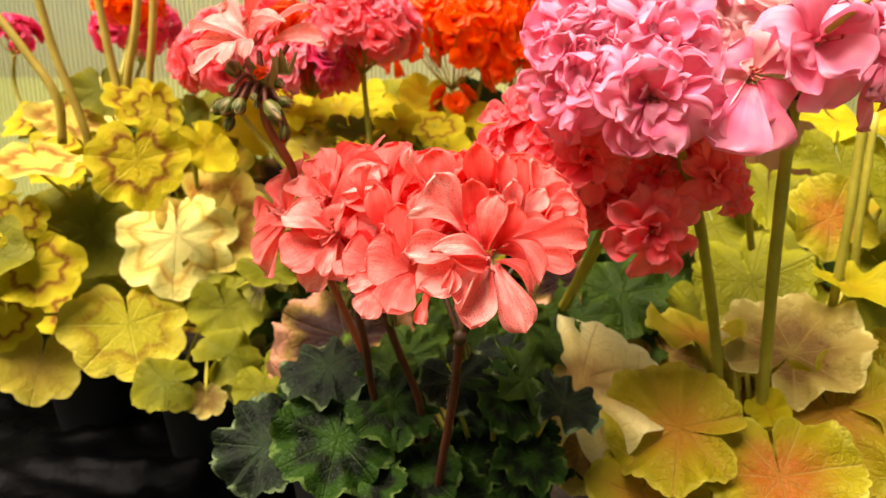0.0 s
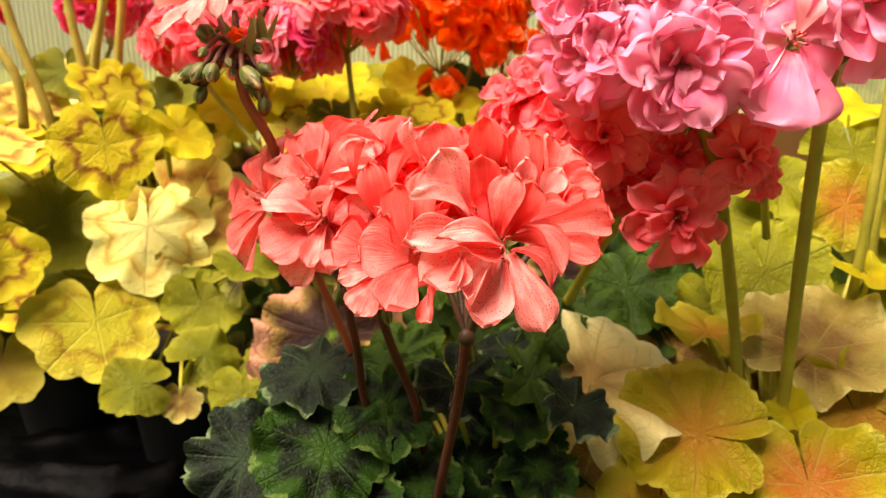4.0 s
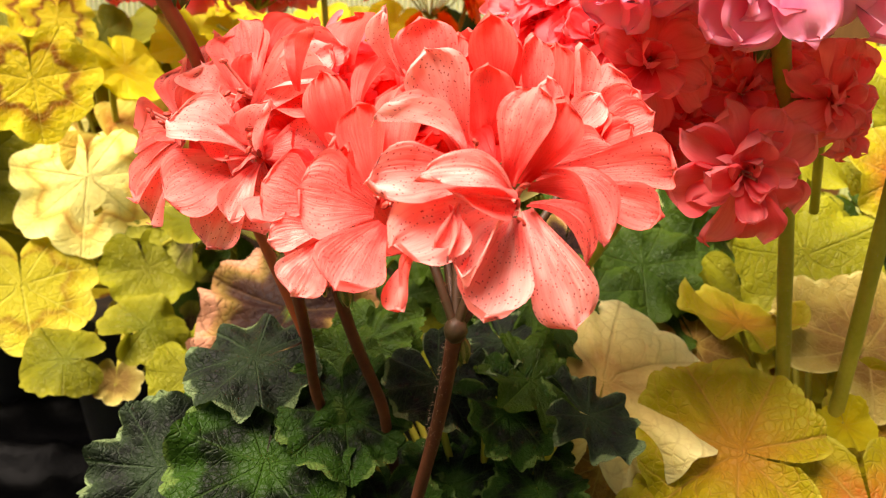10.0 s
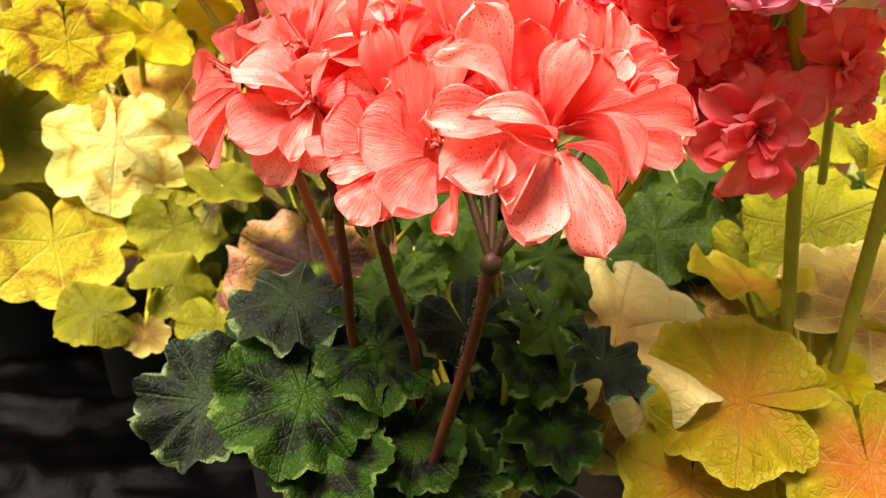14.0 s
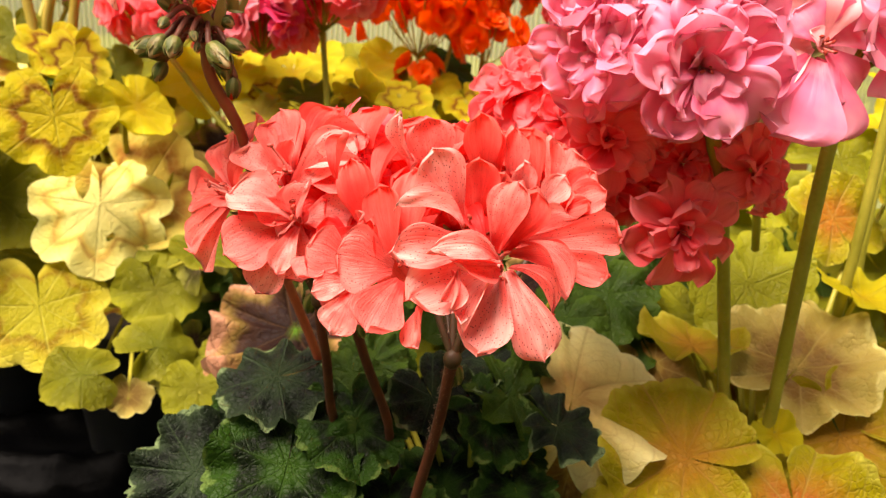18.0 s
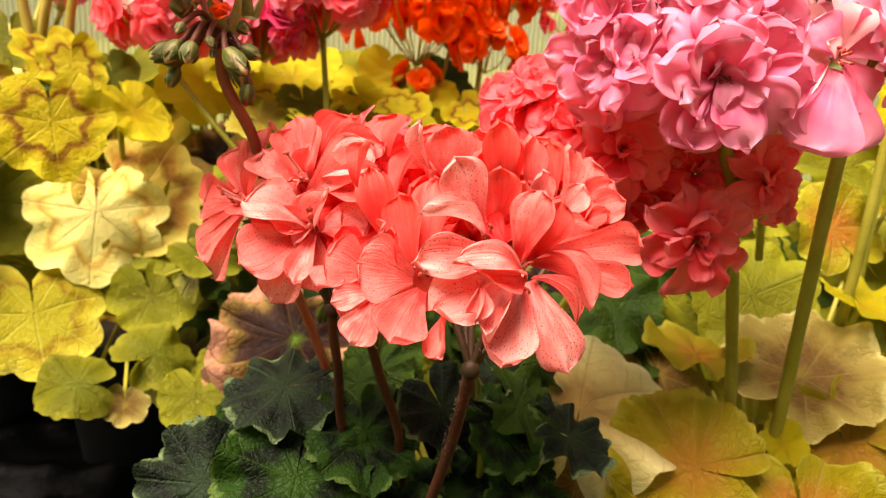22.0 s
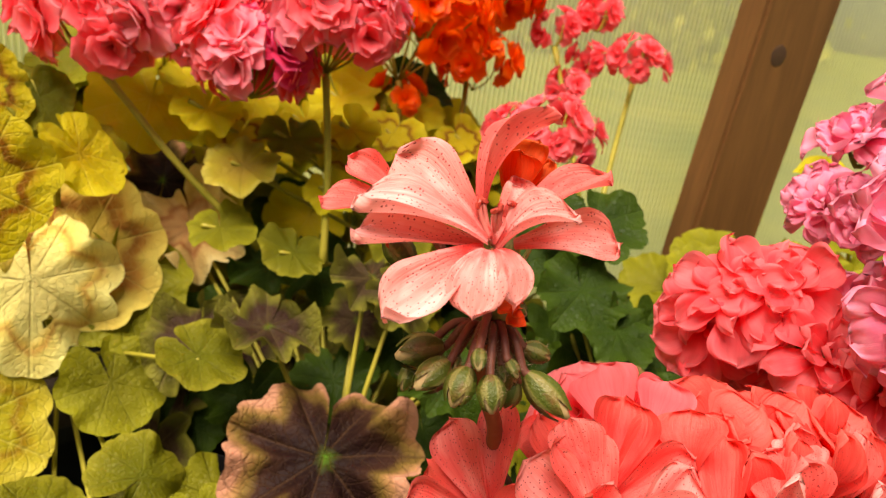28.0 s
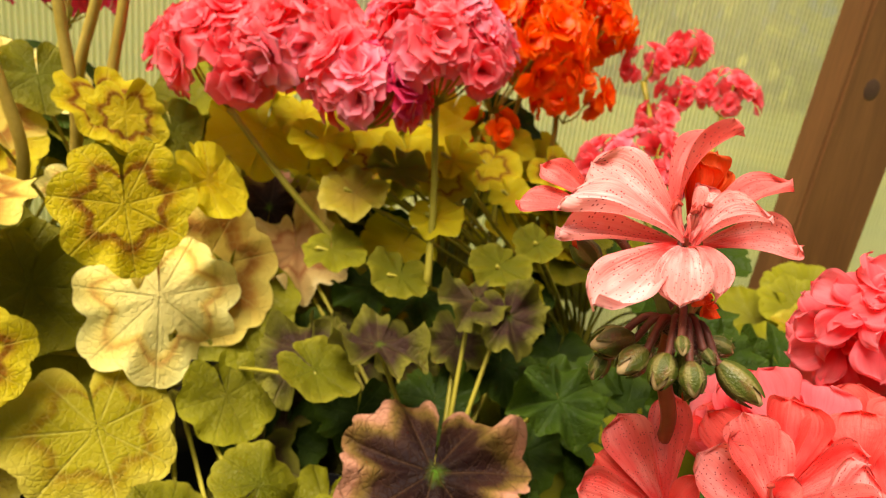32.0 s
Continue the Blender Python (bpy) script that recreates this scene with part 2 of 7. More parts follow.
GOLD = leaf_material("golden_leaf", [(0.0, (0.40, 0.17, 0.014)), (0.28, (0.36, 0.17, 0.011)), (0.55, (0.33, 0.23, 0.009)), (0.90, (0.31, 0.26, 0.007)), (1.0, (0.46, 0.40, 0.04))], (0.46, 0.24, 0.05), (0.27, 0.235, 0.006), through=0.42, mottled=0.36, ribbed=0.5)
GOLD_ORANGE = leaf_material("orange_centred_leaf", [(0.0, (0.4300, 0.1376, 0.0172)), (0.30, (0.3956, 0.1075, 0.0103)), (0.52, (0.3784, 0.1892, 0.0103)), (0.72, (0.3612, 0.2838, 0.0077)), (0.94, (0.3784, 0.3268, 0.0095)), (1.0, (0.5676, 0.5160, 0.0602))], (0.5504, 0.3956, 0.1032), (0.3440, 0.2838, 0.0077), through=0.45, mottled=0.34, ribbed=0.36)
TAN = leaf_material("tan_leaf", [(0.0, (0.34, 0.23, 0.045)), (0.22, (0.20, 0.105, 0.022)), (0.48, (0.20, 0.105, 0.022)), (0.70, (0.34, 0.25, 0.055)), (0.95, (0.44, 0.35, 0.09)), (1.0, (0.62, 0.54, 0.19))], (0.44, 0.33, 0.10), (0.33, 0.25, 0.06), 0.28, mottled=0.5, ribbed=0.45)
RINGED = leaf_material("ringed_leaf", [(0.0, (0.4704, 0.3696, 0.0118)), (0.47, (0.4536, 0.3528, 0.0092)), (0.53, (0.1680, 0.0420, 0.0025)), (0.60, (0.2016, 0.0588, 0.0034)), (0.67, (0.4200, 0.2856, 0.0084)), (0.80, (0.4536, 0.3696, 0.0067)), (1.0, (0.5376, 0.4536, 0.0218))], (0.5040, 0.4368, 0.0672), (0.4200, 0.3444, 0.0067), 0.36, 7, 0.05, 0.55, None, 0.10, 0.09, 0.3)
CREAM = leaf_material("cream_leaf", [(0.0, (0.92, 0.84, 0.32)), (0.54, (0.92, 0.84, 0.29)), (0.62, (0.84, 0.62, 0.14)), (0.68, (0.62, 0.32, 0.07)), (0.75, (0.88, 0.74, 0.20)), (1.0, (0.92, 0.88, 0.32))], (0.66, 0.58, 0.16), (0.86, 0.72, 0.12), 0.32, 7, 0.16, 0.55, None, 0.10, 0.10)
CREAM_RING = leaf_material("cream_ringed_leaf", [(0.0, (0.66, 0.52, 0.10)), (0.46, (0.62, 0.46, 0.08)), (0.56, (0.28, 0.10, 0.018)), (0.68, (0.40, 0.19, 0.030)), (0.80, (0.58, 0.42, 0.075)), (1.0, (0.70, 0.58, 0.12))], (0.50, 0.40, 0.09), (0.54, 0.40, 0.07), 0.32, 7, 0.26, 0.55, None, 0.10, 0.10)
RINGED_PALE = leaf_material("pale_ringed_leaf", [(0.0, (0.2880, 0.2610, 0.0099)), (0.50, (0.3060, 0.2700, 0.0099)), (0.58, (0.2160, 0.1170, 0.0063)), (0.66, (0.3240, 0.2340, 0.0108)), (0.78, (0.4500, 0.3780, 0.0270)), (1.0, (0.5580, 0.4770, 0.0630))], (0.5400, 0.4860, 0.0900), (0.4140, 0.3600, 0.0108), 0.36, 7, 0.12, 0.55, None, 0.10, 0.08)
TAN_GOLD = leaf_material("tan_gold_leaf", [(0.0, (0.2890, 0.1870, 0.0255)), (0.45, (0.3570, 0.2550, 0.0255)), (0.8, (0.3910, 0.3230, 0.0255)), (1.0, (0.4760, 0.4080, 0.0680))], (0.3910, 0.3060, 0.0680), (0.3740, 0.2805, 0.0255), 0.34, ribbed=0.3)
LIME = leaf_material("lime_leaf", [(0.0, (0.1140, 0.1275, 0.0047)), (0.5, (0.1342, 0.1375, 0.0040)), (0.8, (0.1610, 0.1576, 0.0047)), (1.0, (0.2549, 0.2415, 0.0168))], (0.1543, 0.1610, 0.0201), (0.0939, 0.0973, 0.0027), 0.38)
OLIVE = leaf_material("olive_leaf", [(0.0, (0.1469, 0.1421, 0.0063)), (0.6, (0.1763, 0.1738, 0.0055)), (1.0, (0.2644, 0.2606, 0.0119))], (0.1850, 0.1872, 0.0175), (0.1415, 0.1404, 0.0041), 0.36)
DARK = leaf_material("dark_zoned_leaf", [(0.0, (0.0221, 0.0578, 0.0043)), (0.26, (0.0136, 0.0391, 0.0030)), (0.44, (0.0029, 0.0031, 0.0022)), (0.62, (0.0029, 0.0031, 0.0024)), (0.74, (0.0119, 0.0357, 0.0027)), (0.96, (0.0145, 0.0399, 0.0034)), (1.0, (0.0723, 0.1190, 0.0255))], (0.0255, 0.0527, 0.0102), (0.0085, 0.0255, 0.0026), 0.10, 7, 0.26, 0.5, None, 0.10, 0.10, 0.5)
GREY = leaf_material("grey_green_leaf", [(0.0, (0.0134, 0.0246, 0.0090)), (0.40, (0.0090, 0.0157, 0.0067)), (0.62, (0.0056, 0.0056, 0.0054)), (0.78, (0.0078, 0.0112, 0.0067)), (0.96, (0.0146, 0.0246, 0.0101)), (1.0, (0.1120, 0.1568, 0.0672))], (0.0403, 0.0650, 0.0291), (0.0134, 0.0246, 0.0101), 0.10, 7, 0.25, 0.55, None, 0.10, 0.08, 0.45)
MAROON = leaf_material("maroon_centred_leaf", [(0.0, (0.05, 0.13, 0.005)), (0.07, (0.03, 0.045, 0.005)), (0.15, (0.009, 0.004, 0.004)), (0.46, (0.014, 0.005, 0.005)), (0.62, (0.034, 0.014, 0.009)), (0.78, (0.15, 0.095, 0.022)), (0.90, (0.32, 0.17, 0.065)), (1.0, (0.52, 0.25, 0.15))], (0.06, 0.03, 0.014), (0.030, 0.018, 0.006), 0.20, 7, 0.36, 0.55, None, 0.06, 0.14, 0.5)
MAROON_DARK = leaf_material("dusky_maroon_leaf", [(0.0, (0.0653, 0.1026, 0.0075)), (0.15, (0.0372, 0.0204, 0.0112)), (0.55, (0.0316, 0.0129, 0.0112)), (0.76, (0.0745, 0.0699, 0.0112)), (1.0, (0.1585, 0.1537, 0.0187))], (0.1165, 0.0815, 0.0350), (0.0991, 0.0932, 0.0139), 0.24, 7, 0.34, 0.5, None, 0.08)
PALE = leaf_material("pale_cream_leaf", [(0.0, (0.50, 0.30, 0.07)), (0.20, (0.40, 0.21, 0.05)), (0.40, (0.74, 0.58, 0.20)), (0.7, (0.86, 0.76, 0.32)), (1.0, (0.92, 0.86, 0.44))], (0.56, 0.40, 0.13), (0.86, 0.74, 0.28), 0.55, 7, 0.5, ribbed=0.4)
PEACH = leaf_material("peach_leaf", [(0.0, (0.30, 0.13, 0.045)), (0.35, (0.50, 0.28, 0.10)), (0.50, (0.36, 0.13, 0.04)), (0.60, (0.66, 0.44, 0.15)), (0.85, (0.74, 0.56, 0.20)), (1.0, (0.80, 0.66, 0.28))], (0.46, 0.24, 0.09), (0.70, 0.50, 0.18), 0.34, 7, 0.3, 0.55, None, 0.10, 0.10)
GREEN = leaf_material("green_leaf", [(0.0, (0.022, 0.050, 0.0022)), (0.5, (0.015, 0.036, 0.0015)), (1.0, (0.036, 0.070, 0.0035))], (0.052, 0.088, 0.010), (0.024, 0.050, 0.0026), 0.28)
BRIGHT = leaf_material("bright_yellow_leaf", [(0.0, (0.56, 0.36, 0.007)), (0.4, (0.58, 0.46, 0.007)), (1.0, (0.64, 0.56, 0.022))], (0.64, 0.55, 0.07), (0.60, 0.50, 0.011), 0.52)

STEM_RED = plain_material("reddish_stem", (0.055, 0.016, 0.009), (0.12, 0.036, 0.018), 90, 0.5, 0.1)
STEM_GREEN = plain_material("green_stem", (0.24, 0.22, 0.018), (0.38, 0.33, 0.04), 80, 0.5, 0.12)
STEM_OCHRE = plain_material("ochre_stem", (0.34, 0.25, 0.035), (0.48, 0.36, 0.07), 80, 0.5, 0.15)
STEM_CORAL = plain_material("coral_stem", (0.25, 0.050, 0.022), (0.34, 0.085, 0.036), 90, 0.5, 0.12)
NODE = plain_material("brown_node", (0.026, 0.018, 0.006), (0.060, 0.026, 0.012), 160, 0.55, 0.05, 0.0002)
PEDICEL = plain_material("dusky_pedicel", (0.10, 0.028, 0.018), (0.20, 0.070, 0.036), 120, 0.55, 0.1)
CALYX = plain_material("calyx_green", (0.16, 0.19, 0.05), (0.27, 0.26, 0.09), 160, 0.5, 0.15)
HAIR = plain_material("fine_hair", (0.30, 0.20, 0.13), (0.46, 0.34, 0.24), 60, 0.6, 0.4)
ANTHER = plain_material("anther_red", (0.25, 0.02, 0.012), (0.40, 0.05, 0.03), 200, 0.5)
FILAMENT = plain_material("filament_pink", (0.75, 0.22, 0.18), (0.85, 0.40, 0.34), 120, 0.5, 0.3)
BUDTIP = plain_material("bud_petal", (0.42, 0.26, 0.11), (0.54, 0.42, 0.20), 150, 0.5, 0.3)
SOIL_CLOTH = plain_material("black_cloth", (0.0004, 0.0004, 0.0005), (0.0012, 0.0012, 0.0014), 26, 0.40, 0.0, 0.002, None, 0.018)
LAWN = plain_material("lawn", (0.055, 0.105, 0.018), (0.25, 0.235, 0.030), 1.6, 0.9, 0.0, 0.02)
WOOD = plain_material("brown_timber", (0.080, 0.033, 0.008), (0.165, 0.074, 0.020), 9, 0.6, 0.0, 0.0008, (6.0, 6.0, 0.5))
KNOT = plain_material("timber_knot", (0.035, 0.018, 0.009), (0.07, 0.035, 0.018), 60, 0.6)
SHEET_N = Nodes("greenhouse_sheet")
_t = SHEET_N.add("BsdfTranslucent", Color=(0.96, 0.98, 0.62, 1))
_c = SHEET_N.add("BsdfTransparent", Color=(0.80, 0.82, 0.70, 1))
_m = SHEET_N.add("MixShader", Fac=0.25)
_sx = SHEET_N.tree.nodes.new("ShaderNodeSeparateXYZ")
SHEET_N.link(SHEET_N.coords(), _sx.inputs[0])
_rib = SHEET_N.math("SINE", SHEET_N.math("MULTIPLY", _sx.outputs[0], 1396.0))
_fog = SHEET_N.noise(5.0, SHEET_N.coords(), 4.0)
SHEET_N.link(SHEET_N.math("ADD", SHEET_N.math("MULTIPLY", _rib, 0.14), SHEET_N.math("ADD", SHEET_N.math("MULTIPLY", _fog, 0.55), 0.36)), _m.inputs[0])
SHEET_N.link(_c.outputs[0], _m.inputs[1])
_d = SHEET_N.add("BsdfDiffuse", Color=(0.84, 0.87, 0.52, 1))
_h = SHEET_N.add("MixShader", Fac=0.5)
SHEET_N.link(_t.outputs[0], _h.inputs[1])
SHEET_N.link(_d.outputs[0], _h.inputs[2])
SHEET_N.link(_h.outputs[0], _m.inputs[2])
SHEET_N.link(_m.outputs[0], SHEET_N.out.inputs[0])
SHEET = SHEET_N.mat

# ---- building ----
UP = Vector((0, 0, 1))


def mesh(name, verts, faces, material, uvs=None, smooth=True):
    me = bpy.data.meshes.new(name)
    me.from_pydata([tuple(v) for v in verts], [], faces)
    for m in material if isinstance(material, (list, tuple)) else [material]:
        me.materials.append(m)
    if uvs is not None:
        lay = me.uv_layers.new(name="UVMap")
        idx = np.empty(len(me.loops), dtype=np.int32)
        me.loops.foreach_get("vertex_index", idx)
        lay.data.foreach_set("uv", np.asarray(uvs, dtype=np.float32)[idx].ravel())
    if smooth:
        me.polygons.foreach_set("use_smooth", [True] * len(me.polygons))
    me.update()
    return me


def thing(name, base, label, category, group="", kind=""):
    """An Empty at the base of a thing; its parts hang below it."""
    ob = new(name)
    ob.empty_display_size = 0.01
    ob.matrix_basis = Matrix.Translation(base)
    return tagged(ob, label, category, group, kind)


def part(name, me, parent, place=None, label=""):
    """Links mesh me as one part, at the world pose place, under a thing or a part."""
    ob = new(name, me)
    ob.parent = parent
    if parent.data is None:
        ob.matrix_parent_inverse = parent.matrix_basis.inverted()
    elif parent.matrix_basis != Matrix.Identity(4):
        ob.matrix_parent_inverse = parent.matrix_basis.inverted()
    if place is not None:
        ob.matrix_basis = place
    if label:
        ob["label"] = label
    return ob


def spline(points, steps=6):
    """A smooth run of points through those given."""
    p = [Vector(q) for q in points]
    p = [p[0] * 2 - p[1]] + p + [p[-1] * 2 - p[-2]]
    out = []
    for i in range(1, len(p) - 2):
        a, b, c, d = p[i - 1:i + 3]
        for k in range(steps):
            t = k / steps
            out.append(0.5 * (2 * b + (c - a) * t + (2 * a - 5 * b + 4 * c - d) * t * t + (3 * b - a - 3 * c + d) * t ** 3))
    return out + [p[-2]]


def tube(name, points, r0, r1, material, steps=6, sides=8, swell=0.0, hairs=0):
    """A tapered stem through the points, thicker at its joints, with fine hairs on request."""
    run = spline(points, steps)
    verts, faces = [], []
    last = Vector((0.31, 0.77, 0.2))
    for i, p in enumerate(run):
        f = i / (len(run) - 1)
        way = (run[min(i + 1, len(run) - 1)] - run[max(i - 1, 0)]).normalized()
        side = (last - way * last.dot(way)).normalized()
        last = side
        other = way.cross(side)
        r = r0 + (r1 - r0) * f
        r *= 1 + swell * (math.exp(-((f - 0.0) / 0.05) ** 2) + math.exp(-((f - 1.0) / 0.05) ** 2)) + 0.03 * math.sin(f * 37)
        for k in range(sides):
            a = 2 * math.pi * k / sides
            verts.append(p + (side * math.cos(a) + other * math.sin(a)) * r)
    n = len(run)
    for i in range(n - 1):
        for k in range(sides):
            k2 = (k + 1) % sides
            faces.append((i * sides + k, i * sides + k2, (i + 1) * sides + k2, (i + 1) * sides + k))
    faces.append(tuple(range(sides - 1, -1, -1)))
    faces.append(tuple((n - 1) * sides + k for k in range(sides)))
    return mesh(name, verts, faces, material)


def hair_mesh(name, spots, rng, length=0.0016, thick=0.00005):
    """Fine hairs that stand off from the spots (place, outward way)."""
    verts, faces = [], []
    for p, w in spots:
        w = (Vector(w) + Vector((rng.uniform(-.5, .5), rng.uniform(-.5, .5), rng.uniform(-.5, .5)))).normalized()
        s = w.orthogonal().normalized() * thick
        o = w.cross(s)
        tip = Vector(p) + w * length * rng.uniform(0.5, 1.2)
        k = len(verts)
        verts += [p + s, p - s * 0.5 + o * 0.87, p - s * 0.5 - o * 0.87, tip]
        faces += [(k, k + 1, k + 3), (k + 1, k + 2, k + 3), (k + 2, k, k + 3)]
    return mesh(name, verts, faces, HAIR, None, False)


def petal_grid(nu, nv, arch, cup, ruffle, rng, claw=0.20, peak=0.70, notch=0.0, curl=0.0, twist=0.0):
    """A unit petal along +x, one half-width across y, normal +z. Returns vertices, faces, uvs."""
    verts, faces, uvs = [], [], []
    ph = [rng.uniform(0, 6.28) for _ in range(4)]
    skew = rng.uniform(-0.10, 0.10)
    for i in range(nu + 1):
        u = i / nu
        if u < peak:
            s = u / peak
            f = claw + (1 - claw) * (s ** 0.95) * (0.62 + 0.38 * math.sin(math.pi * s / 2))
        else:
            s = (u - peak) / (1 - peak)
            f = math.sqrt(max(0.0, 1 - s ** 3.0))
        for j in range(nv + 1):
            v = 2 * j / nv - 1
            x = u - notch * u ** 6 * math.exp(-(v / 0.35) ** 2) - (0.05 * abs(v) ** 3 * u)
            y = f * v + skew * math.sin(math.pi * u)
            z = arch * 4 * u * (1 - u) - curl * max(0.0, u - 0.55) ** 2 * 4
            z += cup * f * (v * v - 0.3)
            rim = max(abs(v) ** 3, max(0.0, u - 0.6) ** 2 * 5)
            z += ruffle * u * rim * (math.sin(v * 5.0 + ph[0]) + 0.7 * math.sin(v * 9 + u * 7 + ph[1]) + 0.45 * math.sin(v * 15 + ph[2]))
            z += 0.016 * u * math.sin(v * 6 + ph[2]) + 0.004 * u * math.sin(v * 17 + ph[1]) + 0.03 * u * math.sin(3.1 * u + 2.2 * v + ph[3])
            z += twist * v * u * u
            verts.append((x, y, z))
            uvs.append((u, v * 0.5 + 0.5))
    for i in range(nu):
        for j in range(nv):
            a = i * (nv + 1) + j
            faces.append((a, a + nv + 1, a + nv + 2, a + 1))
    return verts, faces, uvs


def petal_pose(base, tip, normal, width):
    """The pose of a unit petal that reaches from base to tip and faces normal; its full width in metres."""
    base, tip = Vector(base), Vector(tip)
    x = tip - base
    ln = x.length
    x.normalize()
    z = Vector(normal)
    z = (z - x * z.dot(x)).normalized()
    y = z.cross(x)
    m = Matrix((x * ln, y * (width / 2), z * ln)).transposed().to_4x4()
    m.translation = base
    return m


PETALS = {}


def petal_mesh(style, material, k):
    """One of a few shared petals of a style: 'plain' oval, 'ruffled', 'narrow'."""
    key = (style, material.name, k)
    if key not in PETALS:
        rng = random.Random(k * 7 + len(style))
        a = {"plain": dict(arch=rng.uniform(0.04, 0.12), cup=rng.uniform(-0.02, 0.10), ruffle=0.025, notch=rng.choice((0, 0.05))),
             "ruffled": dict(arch=rng.uniform(0.0, 0.14), cup=rng.uniform(-0.06, 0.18), ruffle=0.11, notch=0.06, claw=0.28, twist=rng.uniform(-0.2, 0.2), curl=rng.uniform(-0.1, 0.3)),
             "smooth": dict(arch=rng.uniform(0.06, 0.18), cup=rng.uniform(0.02, 0.20), ruffle=0.03, notch=rng.choice((0, 0.04)), claw=0.22, twist=rng.uniform(-0.12, 0.12), curl=rng.uniform(0.0, 0.3)),
             "frilled": dict(arch=rng.uniform(0.0, 0.16), cup=rng.uniform(-0.10, 0.30), ruffle=rng.uniform(0.06, 0.13), notch=rng.uniform(0.0, 0.12), claw=0.28, twist=rng.uniform(-0.35, 0.35), curl=rng.uniform(-0.25, 0.45), peak=rng.uniform(0.62, 0.80)),
             "narrow": dict(arch=rng.uniform(0.0, 0.15), cup=0.12, ruffle=0.03, claw=0.3)}[style]
        v, f, uv = petal_grid(16, 14, rng=rng, **a)
        PETALS[key] = mesh("petal", v, f, material, uv)
    return PETALS[key]


def floret_heart(plant, centre, axis, size, rng, name="floret", stamens=6, label=""):
    """The green cup of a floret, with stamens; its petals hang below it."""
    axis = Vector(axis).normalized()
    side = axis.orthogonal().normalized()
    other = axis.cross(side)
    verts, faces = [], []
    for k in range(5):
        a = 2 * math.pi * k / 5 + rng.uniform(-0.2, 0.2)
        d = side * math.cos(a) + other * math.sin(a)
        w = axis.cross(d)
        n0 = len(verts)
        base = Vector(centre) - axis * size * 0.30
        for s in (0.0, 0.35, 0.7, 1.0):
            q = base + d * size * (0.04 + 0.10 * s) + axis * size * 0.22 * s
            h = size * 0.045 * (1 - s ** 2 * 0.92)
            verts += [q - w * h, q + d * h * 0.6, q + w * h]
        for i in range(3):
            for j in range(2):
                b = n0 + i * 3 + j
                faces.append((b, b + 1, b + 4, b + 3))
    ob = part(name, mesh(name, verts, faces, CALYX), plant, None, label)
    for k in range(stamens):
        a = rng.uniform(0, 6.28)
        d = side * math.cos(a) + other * math.sin(a)
        p0 = Vector(centre)
        p1 = p0 + axis * size * rng.uniform(0.08, 0.17) + d * size * rng.uniform(0.02, 0.09)
        st = part("stamen", tube("stamen", [p0, (p0 + p1) / 2 + d * size * 0.01, p1], size * 0.012, size * 0.008, FILAMENT, 3, 4), ob)
        part_anther(ob, p1, size * 0.013, rng)
    return ob


ANTHER_MESH = {}


def part_anther(parent, place, r, rng):
    if "a" not in ANTHER_MESH:
        bm = bmesh.new()
        bmesh.ops.create_icosphere(bm, subdivisions=1, radius=1.0)
        me = bpy.data.meshes.new("anther")
        bm.to_mesh(me)
        bm.free()
        me.materials.append(ANTHER)
        ANTHER_MESH["a"] = me
    part("anther", ANTHER_MESH["a"], parent, Matrix.Translation(place) @ pose(0, 0, 0, rng.uniform(0, 180), rng.uniform(0, 180)) @ Matrix.Diagonal((r * 1.6, r, r * 0.8, 1)))


_hero = random.Random(5)


def petal(floret, base, tip, normal, width, material=None, arch=0.08, cup=0.06, ruffle=0.02, curl=0.0, twist=0.0, notch=0.0, peak=0.70):
    """One petal of its own shape from base to tip."""
    cup, ruffle = cup * 1.4 + _hero.uniform(-0.02, 0.10), ruffle + _hero.uniform(0.01, 0.035)
    v, f, uv = petal_grid(18, 14, arch * 1.15, cup, ruffle, _hero, peak=peak, notch=notch, curl=curl + _hero.uniform(-0.02, 0.14), twist=twist + _hero.uniform(-0.07, 0.07))
    return part("petal", mesh("petal", v, f, material or CORAL, uv), floret, petal_pose(base, tip, normal, width))


def double_floret(plant, centre, axis, size, material, rng, whorls=((6, 78, 1.0), (6, 52, 0.85), (4, 26, 0.6)), style="ruffled", wide=0.8, stamens=3, variants=5, loose=0.3):
    """A full floret: whorls of petals (count, degrees off the axis, share of size) round its heart."""
    axis = Vector(axis).normalized()
    heart = floret_heart(plant, centre, axis, size, rng, stamens=stamens)
    side = axis.orthogonal().normalized()
    other = axis.cross(side)
    for count, off, share in whorls:
        start = rng.uniform(0, 6.28)
        for k in range(count):
            a = start + 2 * math.pi * k / count + rng.uniform(-0.25, 0.25)
            o = radians(off + rng.uniform(-12, 12))
            d = side * math.cos(a) + other * math.sin(a)
            way = axis * math.cos(o) + d * math.sin(o)
            nrm = axis * math.sin(o) - d * math.cos(o) + Vector((rng.uniform(-loose, loose), rng.uniform(-loose, loose), rng.uniform(-loose, loose)))
            ln = size * 0.5 * share * rng.uniform(0.85, 1.12)
            base = Vector(centre) + way * size * 0.03
            part("petal", petal_mesh(style, material, rng.randrange(variants)), heart, petal_pose(base, base + way * ln, nrm, ln * wide * rng.uniform(0.85, 1.25)))
    return heart


FAR_FLORETS = {}


